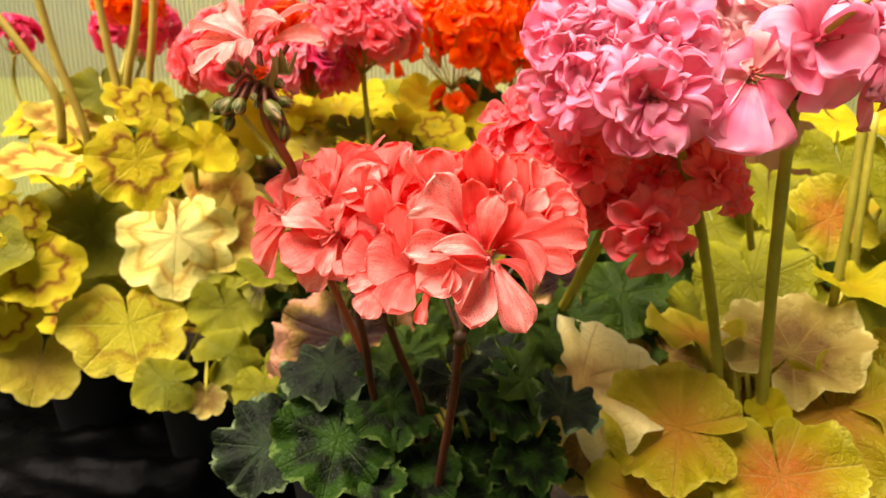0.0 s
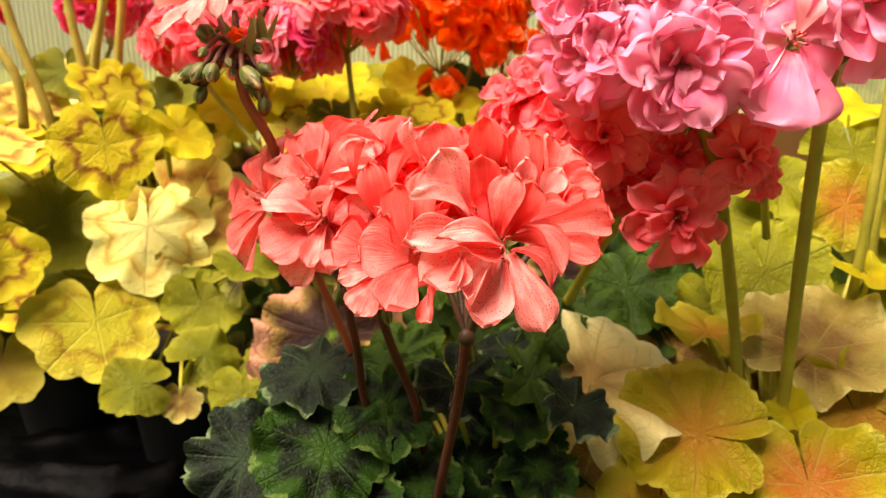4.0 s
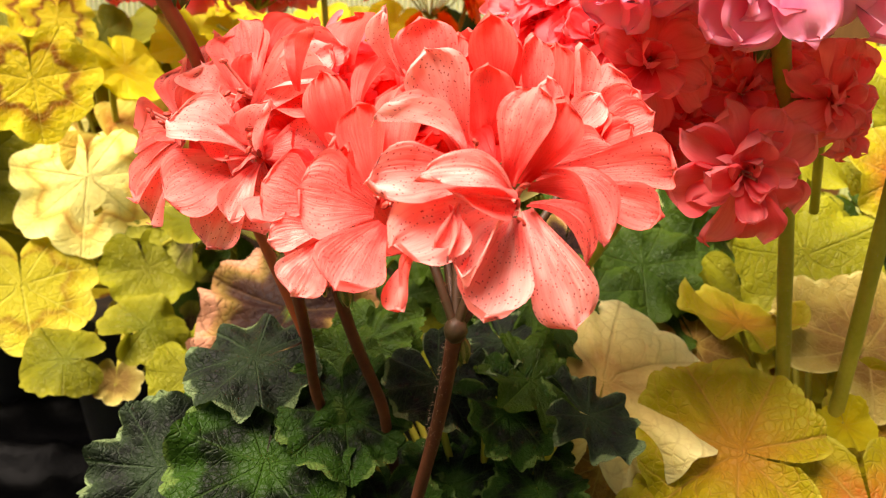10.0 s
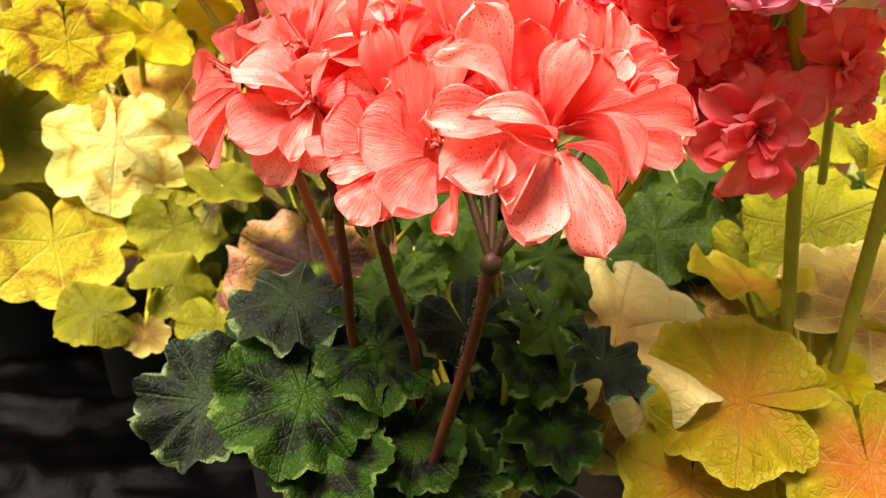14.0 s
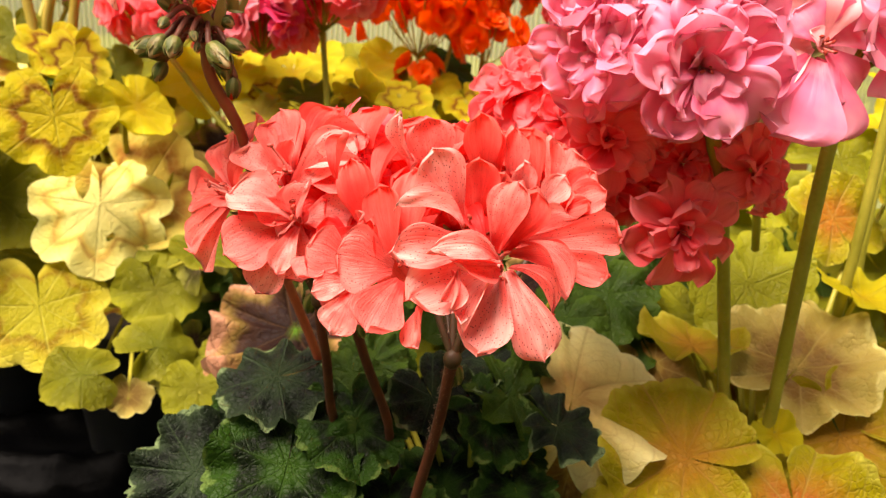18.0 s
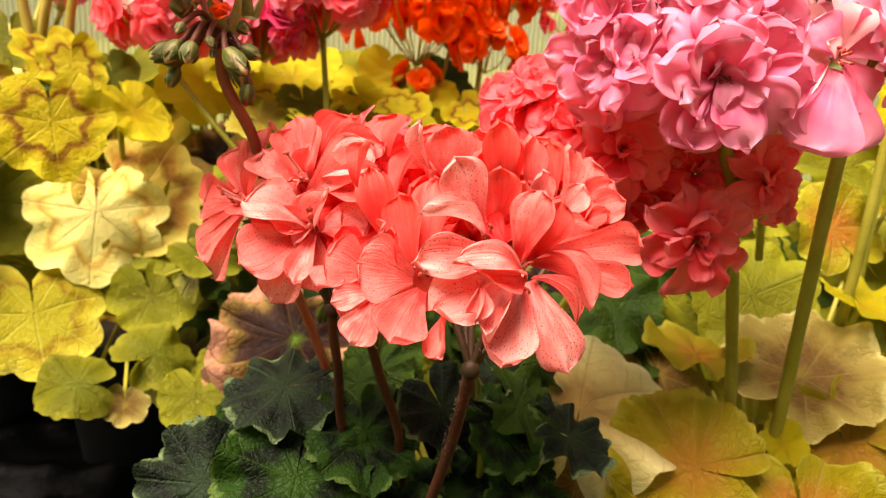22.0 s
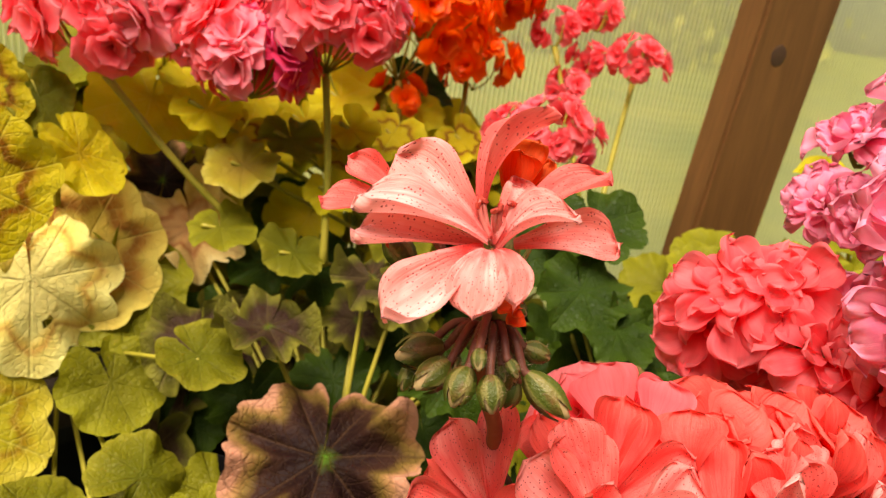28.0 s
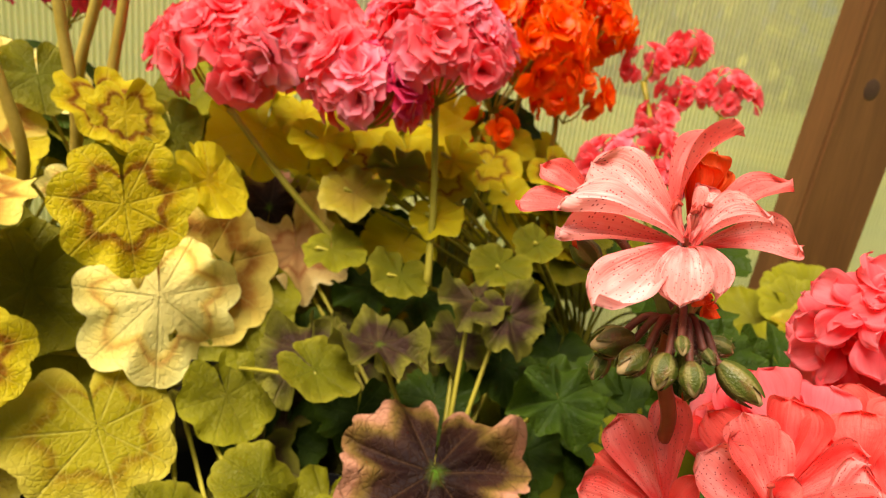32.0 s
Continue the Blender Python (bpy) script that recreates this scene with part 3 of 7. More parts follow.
def far_floret_mesh(material, k, count=11):
    """A whole small floret in one mesh, for heads that stay far off. Unit size, axis +z."""
    key = (material.name, k)
    if key not in FAR_FLORETS:
        rng = random.Random(k + 31)
        verts, faces, uvs = [], [], []
        for i in range(count):
            v, f, uv = petal_grid(6, 6, 0.10, 0.12, 0.05, rng, claw=0.2, curl=0.1)
            a, o = i * 2.399 + rng.uniform(-.3, .3), radians(82 - 62 * i / count)
            d = Vector((math.cos(a), math.sin(a), 0))
            way = UP * math.cos(o) + d * math.sin(o)
            ln = 0.5 * (1 - 0.35 * i / count)
            m = petal_pose(way * 0.02, way * ln, UP * math.sin(o) - d * math.cos(o), ln * 0.98)
            b = len(verts)
            verts += [m @ Vector(q) for q in v]
            faces += [tuple(b + q for q in fc) for fc in f]
            uvs += uv
        FAR_FLORETS[key] = mesh("floret", verts, faces, material, uvs)
    return FAR_FLORETS[key]


def aim(place, axis, size, spin=0.0):
    """A pose whose +z looks along axis."""
    q = Vector(axis).to_track_quat("Z", "Y").to_matrix().to_4x4()
    return Matrix.Translation(place) @ q @ pose(0, 0, 0, 0, 0, spin) @ Matrix.Diagonal((size, size, size, 1))


def far_head(plant, centre, radius, count, materials, rng, flat=0.75, floret_size=0.026, foot=None, stem=STEM_GREEN, stem_r=0.0016):
    """A ball of florets on their stalks, on one long stem."""
    centre = Vector(centre)
    hub = centre - UP * radius * 0.9
    for k in range(count):
        h = 1 - 1.45 * (k + 0.5) / count
        a = k * 2.399 + rng.uniform(-.2, .2)
        s = math.sqrt(max(0, 1 - h * h))
        d = Vector((s * math.cos(a), s * math.sin(a), h))
        p = centre + Vector((d.x, d.y, d.z * flat)) * radius * rng.uniform(0.8, 1.08)
        axis = d + Vector((rng.uniform(-.3, .3), rng.uniform(-.3, .3), rng.uniform(-.2, .4)))
        f = part("floret", far_floret_mesh(rng.choice(materials), rng.randrange(4)), plant, aim(p, axis, floret_size * rng.uniform(0.85, 1.2), rng.uniform(0, 360)))
        if k % 2 == 0:
            part("pedicel", tube("pedicel", [hub, (hub + p) / 2 + Vector((0, 0, -0.002)), p - axis.normalized() * 0.003], 0.0006, 0.0005, stem, 3, 5), plant)
    if foot is not None:
        foot = Vector(foot)
        mid = (hub + foot) / 2 + Vector((rng.uniform(-.006, .006), rng.uniform(-.006, .006), 0))
        part("flower_stem", tube("flower_stem", [foot, mid, hub], stem_r * 1.1, stem_r * 0.9, stem, 6, 8, 0.3), plant)


LEAVES = {}


def lobe_reach(lobes, lobed):
    """How far from the leaf's middle the round lobes' own middles lie, so that the bays between them are lobed deep."""
    h = math.pi * 0.94 / lobes
    lo, hi = 0.2, 0.5 / math.sin(h) if math.sin(h) > 0.5 else 0.72
    for _ in range(30):
        c = (lo + hi) / 2
        s = (1 - c) ** 2 - (c * math.sin(h)) ** 2
        deep = 1 - (c * math.cos(h) + math.sqrt(s)) if s > 0 else 1.0
        lo, hi = (c, hi) if deep < lobed else (lo, c)
    return lo


def leaf_mesh(material, k, lobes=7, lobed=0.12, teeth=0.02, cup=0.10, wave=0.10, pleat=0.05, notch=0.35, ruffle=0.05, scallops=3, hole=False):
    """A leaf of unit radius: rounded lobes with small scallops, a slit at its stalk, a ruffled rim and creases on its veins; +x is its tip."""
    key = (material.name, k, lobes, lobed, teeth, cup, wave, pleat, notch, ruffle, scallops, hole)
    if key in LEAVES:
        return LEAVES[key]
    rng = random.Random(k * 13 + 3)
    nr, nt = 12, 126
    ph = [rng.uniform(0, 6.28) for _ in range(6)]
    step = 2 * math.pi * 0.965 / lobes
    reach = lobe_reach(lobes, lobed)
    mids = [-math.pi * 0.965 + step * (q + 0.5 + (rng.uniform(-0.10, 0.10) if 0 < q < lobes - 1 else 0)) for q in range(lobes)]
    discs = []
    for q, a in enumerate(mids):
        s = rng.uniform(0.90, 1.07) * (1.0 - 0.10 * (abs(a) / math.pi) ** 2)
        discs.append((a, reach * s, (1 - reach) * s * rng.uniform(0.97, 1.08)))
    bounds = [-math.pi] + [(mids[q] + mids[q + 1]) / 2 for q in range(lobes - 1)] + [math.pi]
    verts, faces, uvs = [Vector((0, 0, 0))], [], [(0.0, 0.5)]
    cols = []
    for j in range(nt + 1):
        th = (j / nt - 0.5) * 2 * math.pi * 0.985
        rim = 0.3
        for a, c, p in discs:
            s = p * p - (c * math.sin(th - a)) ** 2
            if s > 0 and math.cos(th - a) > 0:
                rim = max(rim, c * math.cos(th - a) + math.sqrt(s))
        q = max(x for x in range(lobes) if bounds[x] <= th or x == 0)
        mid = mids[q]
        ff = q + (0.5 * (th - bounds[q]) / (mid - bounds[q]) if th < mid else 0.5 + 0.5 * (th - mid) / (bounds[q + 1] - mid))
        bite = abs(math.sin(scallops * math.pi * ff + 0.5 * math.sin(th * 2 + ph[0])))
        rim += teeth * (bite ** 0.7 - 0.6) * 1.6 + 0.012 * noise.noise(Vector((math.cos(th) * 4, math.sin(th) * 4, k * 1.3)))
        gap = math.exp(-((math.pi - abs(th)) / 0.20) ** 2)
        lift = 0.5 + 0.9 * noise.noise(Vector((math.cos(th) * 1.7 + k, math.sin(th) * 1.7, k * 0.37)))
        sway = 2.6 * noise.noise(Vector((math.cos(th) * 1.9 - k, math.sin(th) * 1.9 + 5, k * 0.51)))
        cols.append((th, rim, ff, gap, lift, sway))
    for i in range(1, nr + 1):
        r = (i / nr) ** 0.85
        mixr = 0.25 + 0.75 * r ** 1.5
        for th, rim, ff, gap, lift, sway in cols:
            q = r * (rim * mixr + 0.92 * (1 - mixr)) * (1 - notch * gap * r)
            x, y = q * math.cos(th), q * math.sin(th)
            z = cup * q * q + wave * q * q * (math.sin(2 * th + ph[3]) * 0.6 + math.sin(3 * th + ph[4]) * 0.5)
            z += pleat * q * r * math.cos(2 * math.pi * ff) * (0.2 + lift)
            z += ruffle * r ** 3 * (sway + 0.45 * math.sin(2 * math.pi * ff + ph[1]) * (0.3 + lift))
            z += 0.03 * gap * q * (1 if th > 0 else -0.4)
            z += 0.035 * noise.noise(Vector((x * 2.6 + k, y * 2.6, k * 0.7))) + 0.018 * r * noise.noise(Vector((x * 7 + k, y * 7, k * 0.3)))
            verts.append(Vector((x, y, z)))
            uvs.append((r, ff / lobes))
    for j in range(nt):
        faces.append((0, 1 + j, 2 + j))
    for i in range(nr - 1):
        for j in range(nt):
            if hole and i == 4 and 66 <= j <= 70:
                continue
            a = 1 + i * (nt + 1) + j
            faces.append((a, a + nt + 1, a + nt + 2, a + 1))
    LEAVES[key] = mesh("leaf", verts, faces, material, uvs)
    return LEAVES[key]


def leaf_pose(centre, normal, tip, radius):
    z = Vector(normal).normalized()
    x = Vector(tip)
    x = (x - z * x.dot(z)).normalized()
    y = z.cross(x)
    m = Matrix((x * radius, y * radius, z * radius)).transposed().to_4x4()
    m.translation = centre
    return m




def leaf(plant, centre, normal, tip, radius, material, k=0, foot=None, stalk=STEM_GREEN, stalk_r=0.0011, label="", **shape):
    """A leaf on its stalk; the stalk runs to foot, or to the plant's base."""
    ob = part("leaf", leaf_mesh(material, k, **shape), plant, leaf_pose(centre, normal, tip, radius), label)
    c, z, x = Vector(centre), Vector(normal).normalized(), Vector(tip).normalized()
    f = Vector(foot) if foot is not None else plant.matrix_basis.translation + UP * 0.112
    under = c - z * radius * 0.45 - x * radius * 0.2
    st = tube("leaf_stalk", [c - z * 0.0016, under, f + (under - f) * 0.4 + UP * 0.01, f], stalk_r * 0.8, stalk_r * 1.2, stalk, 4, 6)
    part("leaf_stalk", st, ob)
    return ob


def bud_mesh(rng, tip_colour):
    """A pointed bud of five ridged sepals along +z, unit length, base at the origin. Returns the sepals' mesh and the tip's."""
    verts, faces = [], []
    n, sides = 9, 20
    for i in range(n + 1):
        s = i / n
        r = 0.225 * math.sin(math.pi * min(1, (s * 0.93 + 0.03)) ** 0.85) ** 0.8 + 0.01
        for k in range(sides):
            a = 2 * math.pi * k / sides
            rr = r * (1 + 0.05 * math.sin(2.5 * a) ** 2 * math.sin(math.pi * s))
            verts.append((rr * math.cos(a), rr * math.sin(a), s))
    for i in range(n):
        for k in range(sides):
            k2 = (k + 1) % sides
            faces.append((i * sides + k, i * sides + k2, (i + 1) * sides + k2, (i + 1) * sides + k))
    faces.append(tuple(n * sides + k for k in range(sides)))
    body = mesh("bud", verts, faces, tip_colour)
    sep_v, sep_f = [], []
    for q in range(5):
        a0 = 2 * math.pi * q / 5
        for i in range(7):
            s = i / 6
            r = 0.285 * math.sin(math.pi * min(1, (s * 0.80 + 0.05)) ** 0.85) ** 0.8 + 0.015
            h = 0.70 * (1 - s ** 4.5) + 0.03
            for e, lift in ((-1, 0.0), (0, 0.035), (1, 0.0)):
                a = a0 + e * h
                sep_v.append(((r + lift) * math.cos(a), (r + lift) * math.sin(a), -0.01 + s * 0.94))
        b = q * 21
        for i in range(6):
            for j in range(2):
                w = b + i * 3 + j
                sep_f.append((w, w + 1, w + 4, w + 3))
    return body, mesh("calyx", sep_v, sep_f, BUD_GREEN)


_n = Nodes("bud_green")
_pl = _n.coords()
_ang = _n.tree.nodes.new("ShaderNodeSeparateXYZ")
_n.link(_pl, _ang.inputs[0])
_turn = _n.math("MULTIPLY", _n.math("ARCTAN2", _ang.outputs[1], _ang.outputs[0]), 5.0)
_seam = _n.ramp(_n.math("ADD", _n.math("COSINE", _turn), _n.math("MULTIPLY", _n.noise(7.0, _pl, 3.0), 0.8)), [(0.0, (0.17, 0.155, 0.040)), (0.25, (0.11, 0.12, 0.016)), (0.75, (0.060, 0.078, 0.007))])
_n1 = _n.mix(_n.ramp(_n.noise(2.6, _pl, 3.0), [(0.52, 0.0), (0.72, 0.55)]), _seam, (0.20, 0.045, 0.02))
BUD_GREEN = _n.finish(_n1, 0.45, 0.15, _n.noise(16.0, _pl), 0.0004, 0.4)
BUDS = []
for _k in range(3):
    BUDS.append(bud_mesh(random.Random(_k), (BUDTIP, BUDTIP, CORAL_RED)[_k]))


def bud(plant, hub, base, way, length, rng, fat=1.0, kind=0):
    """A bud on its bent stalk from the hub."""
    way = Vector(way).normalized()
    body, sepals = BUDS[kind]
    m = aim(base, way, length, rng.uniform(0, 360)) @ Matrix.Diagonal((fat, fat, 1, 1))
    ob = part("bud", body, plant, m)
    sp = new("calyx", sepals)
    sp.parent = ob
    hub, base = Vector(hub), Vector(base)
    out = (base - hub)
    mid = hub + out * 0.5 + UP * out.length * 0.34
    part("pedicel", tube("pedicel", [hub, mid, base - way * length * 0.12, base + way * length * 0.03], 0.0007, 0.00065, PEDICEL, 5, 6), plant)
    spots = []
    for _ in range(60):
        s = rng.uniform(0, 1)
        d = Vector((rng.uniform(-1, 1), rng.uniform(-1, 1), rng.uniform(-1, 1))).normalized()
        spots.append((hub * (1 - s) ** 2 + mid * 2 * s * (1 - s) + base * s * s + UP * out.length * 0.12 * s * (1 - s) + d * 0.0006, d))
    for _ in range(40):
        a, s = rng.uniform(0, 6.28), rng.uniform(0.0, 0.8)
        d = m.to_3x3() @ Vector((math.cos(a), math.sin(a), 0))
        d.normalize()
        spots.append((base + way * length * s + d * length * 0.27 * fat * math.sin(math.pi * (s * 0.9 + 0.05)), d))
    part("hair", hair_mesh("hair", spots, rng, 0.0010, 0.00004), plant)
    return ob

# ---- the greenhouse ----
def sheet_ground():
    """Lawn out to the horizon, and a creased black cloth under the pots."""
    v, f = [], []
    ring = [0.0, 1.0, 3.0, 10.0, 40.0, 200.0, 1500.0]
    for i, r in enumerate(ring):
        for k in range(24):
            a = 2 * math.pi * k / 24
            v.append((r * math.cos(a), r * math.sin(a), -0.03))
    for i in range(len(ring) - 1):
        for k in range(24):
            k2 = (k + 1) % 24
            f.append((i * 24 + k, i * 24 + k2, i * 24 + 24 + k2, i * 24 + 24 + k))
    g = new("ground", mesh("ground", v, f, LAWN, None, False))
    tagged(g, "mown lawn around the greenhouse", "ground", "", "structure")
    v, f = [], []
    nx, ny = 260, 190
    for j in range(ny + 1):
        for i in range(nx + 1):
            x, y = -0.75 + 1.5 * i / nx, -0.45 + 1.07 * j / ny
            z = 0.012 * noise.noise(Vector((x * 4, y * 7, 2))) + 0.016 * (1 - abs(noise.noise(Vector((x * 7 + y * 3, y * 15, 5))))) ** 4
            z += 0.006 * (1 - abs(noise.noise(Vector((x * 22 + 9, y * 46 + x * 12, 1))))) ** 3 + 0.0016 * noise.noise(Vector((x * 70, y * 95, 1))) + 0.0007 * noise.noise(Vector((x * 190, y * 230, 4)))
            v.append((x, y, z))
    for j in range(ny):
        for i in range(nx):
            a = j * (nx + 1) + i
            f.append((a, a + 1, a + nx + 2, a + nx + 1))
    c = new("ground_cloth", mesh("ground_cloth", v, f, SOIL_CLOTH))
    tagged(c, "creased black plastic cloth laid under the plants", "ground cloth", "", "structure")


def box_mesh(name, size, material, bevel=0.003):
    bm = bmesh.new()
    bmesh.ops.create_cube(bm, size=1.0)
    bmesh.ops.scale(bm, vec=size, verts=bm.verts)
    bmesh.ops.bevel(bm, geom=bm.edges[:], offset=bevel, segments=2, affect="EDGES")
    me = bpy.data.meshes.new(name)
    bm.to_mesh(me)
    bm.free()
    me.materials.append(material)
    return me


def ribbed_sheet(name, x0, x1, z0, z1, y, pitch=0.0045, deep=0.0012):
    """A corrugated clear plastic panel."""
    v, f = [], []
    n = int((x1 - x0) / pitch * 5)
    for i in range(n + 1):
        x = x0 + (x1 - x0) * i / n
        d = deep * math.sin(2 * math.pi * (x - x0) / pitch)
        v += [(x, y + d, z0), (x, y + d, z1)]
    for i in range(n):
        f.append((2 * i, 2 * i + 2, 2 * i + 3, 2 * i + 1))
    return new(name, mesh(name, v, f, SHEET))


sheet_ground()
wall = ribbed_sheet("wall_north", -1.2, 1.3, 0.0, 0.95, 0.69)
tagged(wall, "ribbed translucent greenhouse sheet, hazy, lawn behind", "greenhouse wall", "", "structure")
def ribbed_end(name, x, y0, y1, label):
    """An added side wall of the same sheet, out of view, seen only as the light that it lets in."""
    w = ribbed_sheet(name, y0, y1, 0.0, 0.95, 0.0)
    w.matrix_basis = pose(x, 0, 0, 0, 0, 90)
    tagged(w, label, "greenhouse wall", "", "structure")


# both side walls are added out of view, to enclose and filter the light
ribbed_end("unseen_wall_west", -1.2, -1.3, 0.688, "unseen ribbed translucent sheet added to close the west side")
ribbed_end("unseen_wall_east", 1.3, -1.3, 0.688, "unseen ribbed translucent sheet added to close the east side")
sill = new("trim_sill", box_mesh("trim_sill", (2.5, 0.04, 0.06), WOOD))
sill.matrix_basis = pose(0.05, 0.665, 0.0)
tagged(sill, "brown timber sill at the foot of the sheet", "sill", "", "structure")


def frame_post(base, lean, height=1.1):
    """A sawn timber post of the greenhouse frame, with knots."""
    post = thing("frame_post", base, "leaning brown sawn timber post with a dark knot", "post", "greenhouse posts")
    m = Matrix.Translation(base) @ pose(0, 0, 0, 0, lean, 0)
    ob = part("timber", box_mesh("timber", (0.060, 0.030, height), WOOD, 0.0025), post, m @ pose(0, 0, height / 2))
    for k, (dx, z, r) in enumerate(((-0.008, 0.335, 0.0065), (0.011, 0.62, 0.006), (-0.004, 0.12, 0.005))):
        bm = bmesh.new()
        bmesh.ops.create_uvsphere(bm, u_segments=14, v_segments=6, radius=1.0)
        me = bpy.data.meshes.new("knot")
        bm.to_mesh(me)
        bm.free()
        me.materials.append(KNOT)
        part("knot", me, post, m @ Matrix.Translation((dx, -0.015, z)) @ Matrix.Diagonal((r, 0.0006, r * 1.15, 1)))
    return post


frame_post((0.257, 0.545, 0.0), 3.5)
frame_post((-0.62, 0.60, 0.0), 3.0)
frame_post((0.95, 0.60, 0.0), 3.0)

_far = random.Random(77)


def coral_hub(plant, hub, ends, hairy=False, stalk=NODE):
    """The knot where a stem's flower stalks part, and the stalks to the florets' cups."""
    rng = random.Random(int(abs(hub.x) * 1e5))
    bm = bmesh.new()
    bmesh.ops.create_icosphere(bm, subdivisions=2, radius=1.0)
    for q in bm.verts:
        q.co *= 1 + 0.18 * noise.noise(q.co * 2.3)
    me = bpy.data.meshes.new("stem_node")
    bm.to_mesh(me)
    bm.free()
    me.materials.append(NODE)
    me.polygons.foreach_set("use_smooth", [True] * len(me.polygons))
    part("stem_node", me, plant, Matrix.Translation(hub) @ Matrix.Diagonal((0.0021, 0.0021, 0.0024, 1)))
    for e in ends:
        e = Vector(e)
        mid = (hub + e) / 2 + Vector((rng.uniform(-.002, .002), rng.uniform(-.002, .002), 0.001))
        part("pedicel", tube("pedicel", [hub, mid, e], 0.0009, 0.0008, PEDICEL if hairy else stalk, 6, 7), plant)
        spots = []
        for _ in range(60 if hairy else 24):
            s = rng.uniform(0.02, 0.98)
            d = Vector((rng.uniform(-1, 1), rng.uniform(-1, 1), rng.uniform(-.4, .6))).normalized()
            spots.append((hub + (e - hub) * s + (mid - (hub + e) / 2) * 4 * s * (1 - s) + d * 0.0007, d))
        part("hair", hair_mesh("hair", spots, rng), plant)
    for _ in range(2):
        d = Vector((rng.uniform(-1, 1), rng.uniform(-0.2, 1), rng.uniform(-0.9, 0.1))).normalized()
        bud(plant, hub, hub + d * rng.uniform(0.003, 0.005), d * 0.5 + Vector((0, 0, -1.0)), rng.uniform(0.005, 0.008), rng, 0.85, 0)


def hair_stem(plant, a, b, r):
    """Short pale hairs all along a stem."""
    rng = random.Random(int(abs(a[0]) * 1e4))
    a, b = Vector(a), Vector(b)
    spots = []
    for _ in range(320):
        s = rng.uniform(0.02, 0.98)
        d = Vector((rng.uniform(-1, 1), rng.uniform(-1, 1), rng.uniform(-.2, .2))).normalized()
        spots.append((a + (b - a) * s + d * r * 0.95, d))
    part("hair", hair_mesh("hair", spots, rng, 0.0006), plant)


POT_PLASTIC = plain_material("black_pot", (0.006, 0.006, 0.007), (0.014, 0.014, 0.015), 40, 0.45)
SOIL = plain_material("potting_soil", (0.012, 0.008, 0.005), (0.04, 0.027, 0.017), 90, 0.9, 0.0, 0.003)
POTS = {}


def pot(plant, radius=0.05):
    """A black nursery pot with a rolled rim and soil, under its plant."""
    if not POTS:
        prof = [(0.0, 0.004), (0.72, 0.004), (0.74, 0.006), (0.96, 0.100), (1.02, 0.101), (1.03, 0.108), (1.0, 0.110), (0.95, 0.108), (0.93, 0.09)]
        v, f, sides = [], [], 32
        for r, z in prof:
            for k in range(sides):
                a = 2 * math.pi * k / sides
                v.append((r * math.cos(a), r * math.sin(a), z))
        for i in range(len(prof) - 1):
            for k in range(sides):
                k2 = (k + 1) % sides
                f.append((i * sides + k, i * sides + k2, (i + 1) * sides + k2, (i + 1) * sides + k))
        POTS["pot"] = mesh("pot", v, f, POT_PLASTIC)
        v, f = [(0, 0, 0.103)], []
        for i in range(1, 7):
            for k in range(sides):
                a = 2 * math.pi * k / sides
                v.append((0.94 * i / 6 * math.cos(a), 0.94 * i / 6 * math.sin(a), 0.100 + 0.004 * noise.noise(Vector((i * 1.7, k * 1.3, 0)))))
        for k in range(sides):
            f.append((0, 1 + k, 1 + (k + 1) % sides))
        for i in range(5):
            for k in range(sides):
                k2 = (k + 1) % sides
                f.append((1 + i * sides + k, 1 + i * sides + sides + k, 1 + i * sides + sides + k2, 1 + i * sides + k2))
        POTS["soil"] = mesh("soil", v, f, SOIL)
    m = plant.matrix_basis @ Matrix.Diagonal((radius, radius, 1, 1))
    ob = part("pot", POTS["pot"], plant, m, "black plastic nursery pot")
    s = new("soil", POTS["soil"])
    s.parent = ob


# ---- coral geranium, the near plant ----
coral = thing("geranium_plant", (0.02, 0.235, 0.0), "coral semi-double geranium with dark zoned leaves in full bloom", "potted plant", "flowering geraniums")
pot(coral)
fl_r = floret_heart(coral, (0.0121, 0.1715, 0.2553), (0.08, -0.97, 0.22), 0.046, _hero, stamens=6)
petal(fl_r, (0.0154, 0.1740, 0.2577), (0.0392, 0.1765, 0.2603), (-0.07, -0.86, 0.51), 0.0096, CORAL, arch=0.05, peak=0.78)
petal(fl_r, (0.0155, 0.1730, 0.2567), (0.0337, 0.1670, 0.2540), (-0.06, -0.93, 0.36), 0.0072, CORAL, arch=0.05, peak=0.78)
petal(fl_r, (0.0152, 0.1760, 0.2577), (0.0304, 0.1840, 0.2612), (-0.31, -0.80, 0.51), 0.0084, CORAL)
petal(fl_r, (0.0110, 0.1700, 0.2572), (0.0143, 0.1690, 0.2719), (-0.53, -0.76, 0.38), 0.0096, CORAL, arch=0.1, cup=0.1)
petal(fl_r, (0.0127, 0.1720, 0.2570), (0.0187, 0.1695, 0.2699), (0.40, -0.84, 0.37), 0.0073, CORAL_MID, arch=0.08, cup=0.08)
petal(fl_r, (0.0157, 0.1705, 0.2592), (0.0237, 0.1613, 0.2510), (0.44, -0.63, 0.64), 0.0065, CORAL, arch=0.24, cup=0.12)
petal(fl_r, (0.0138, 0.1710, 0.2566), (0.0263, 0.1670, 0.2557), (-0.12, -0.71, 0.70), 0.0073, CORAL_MID, arch=0.06)
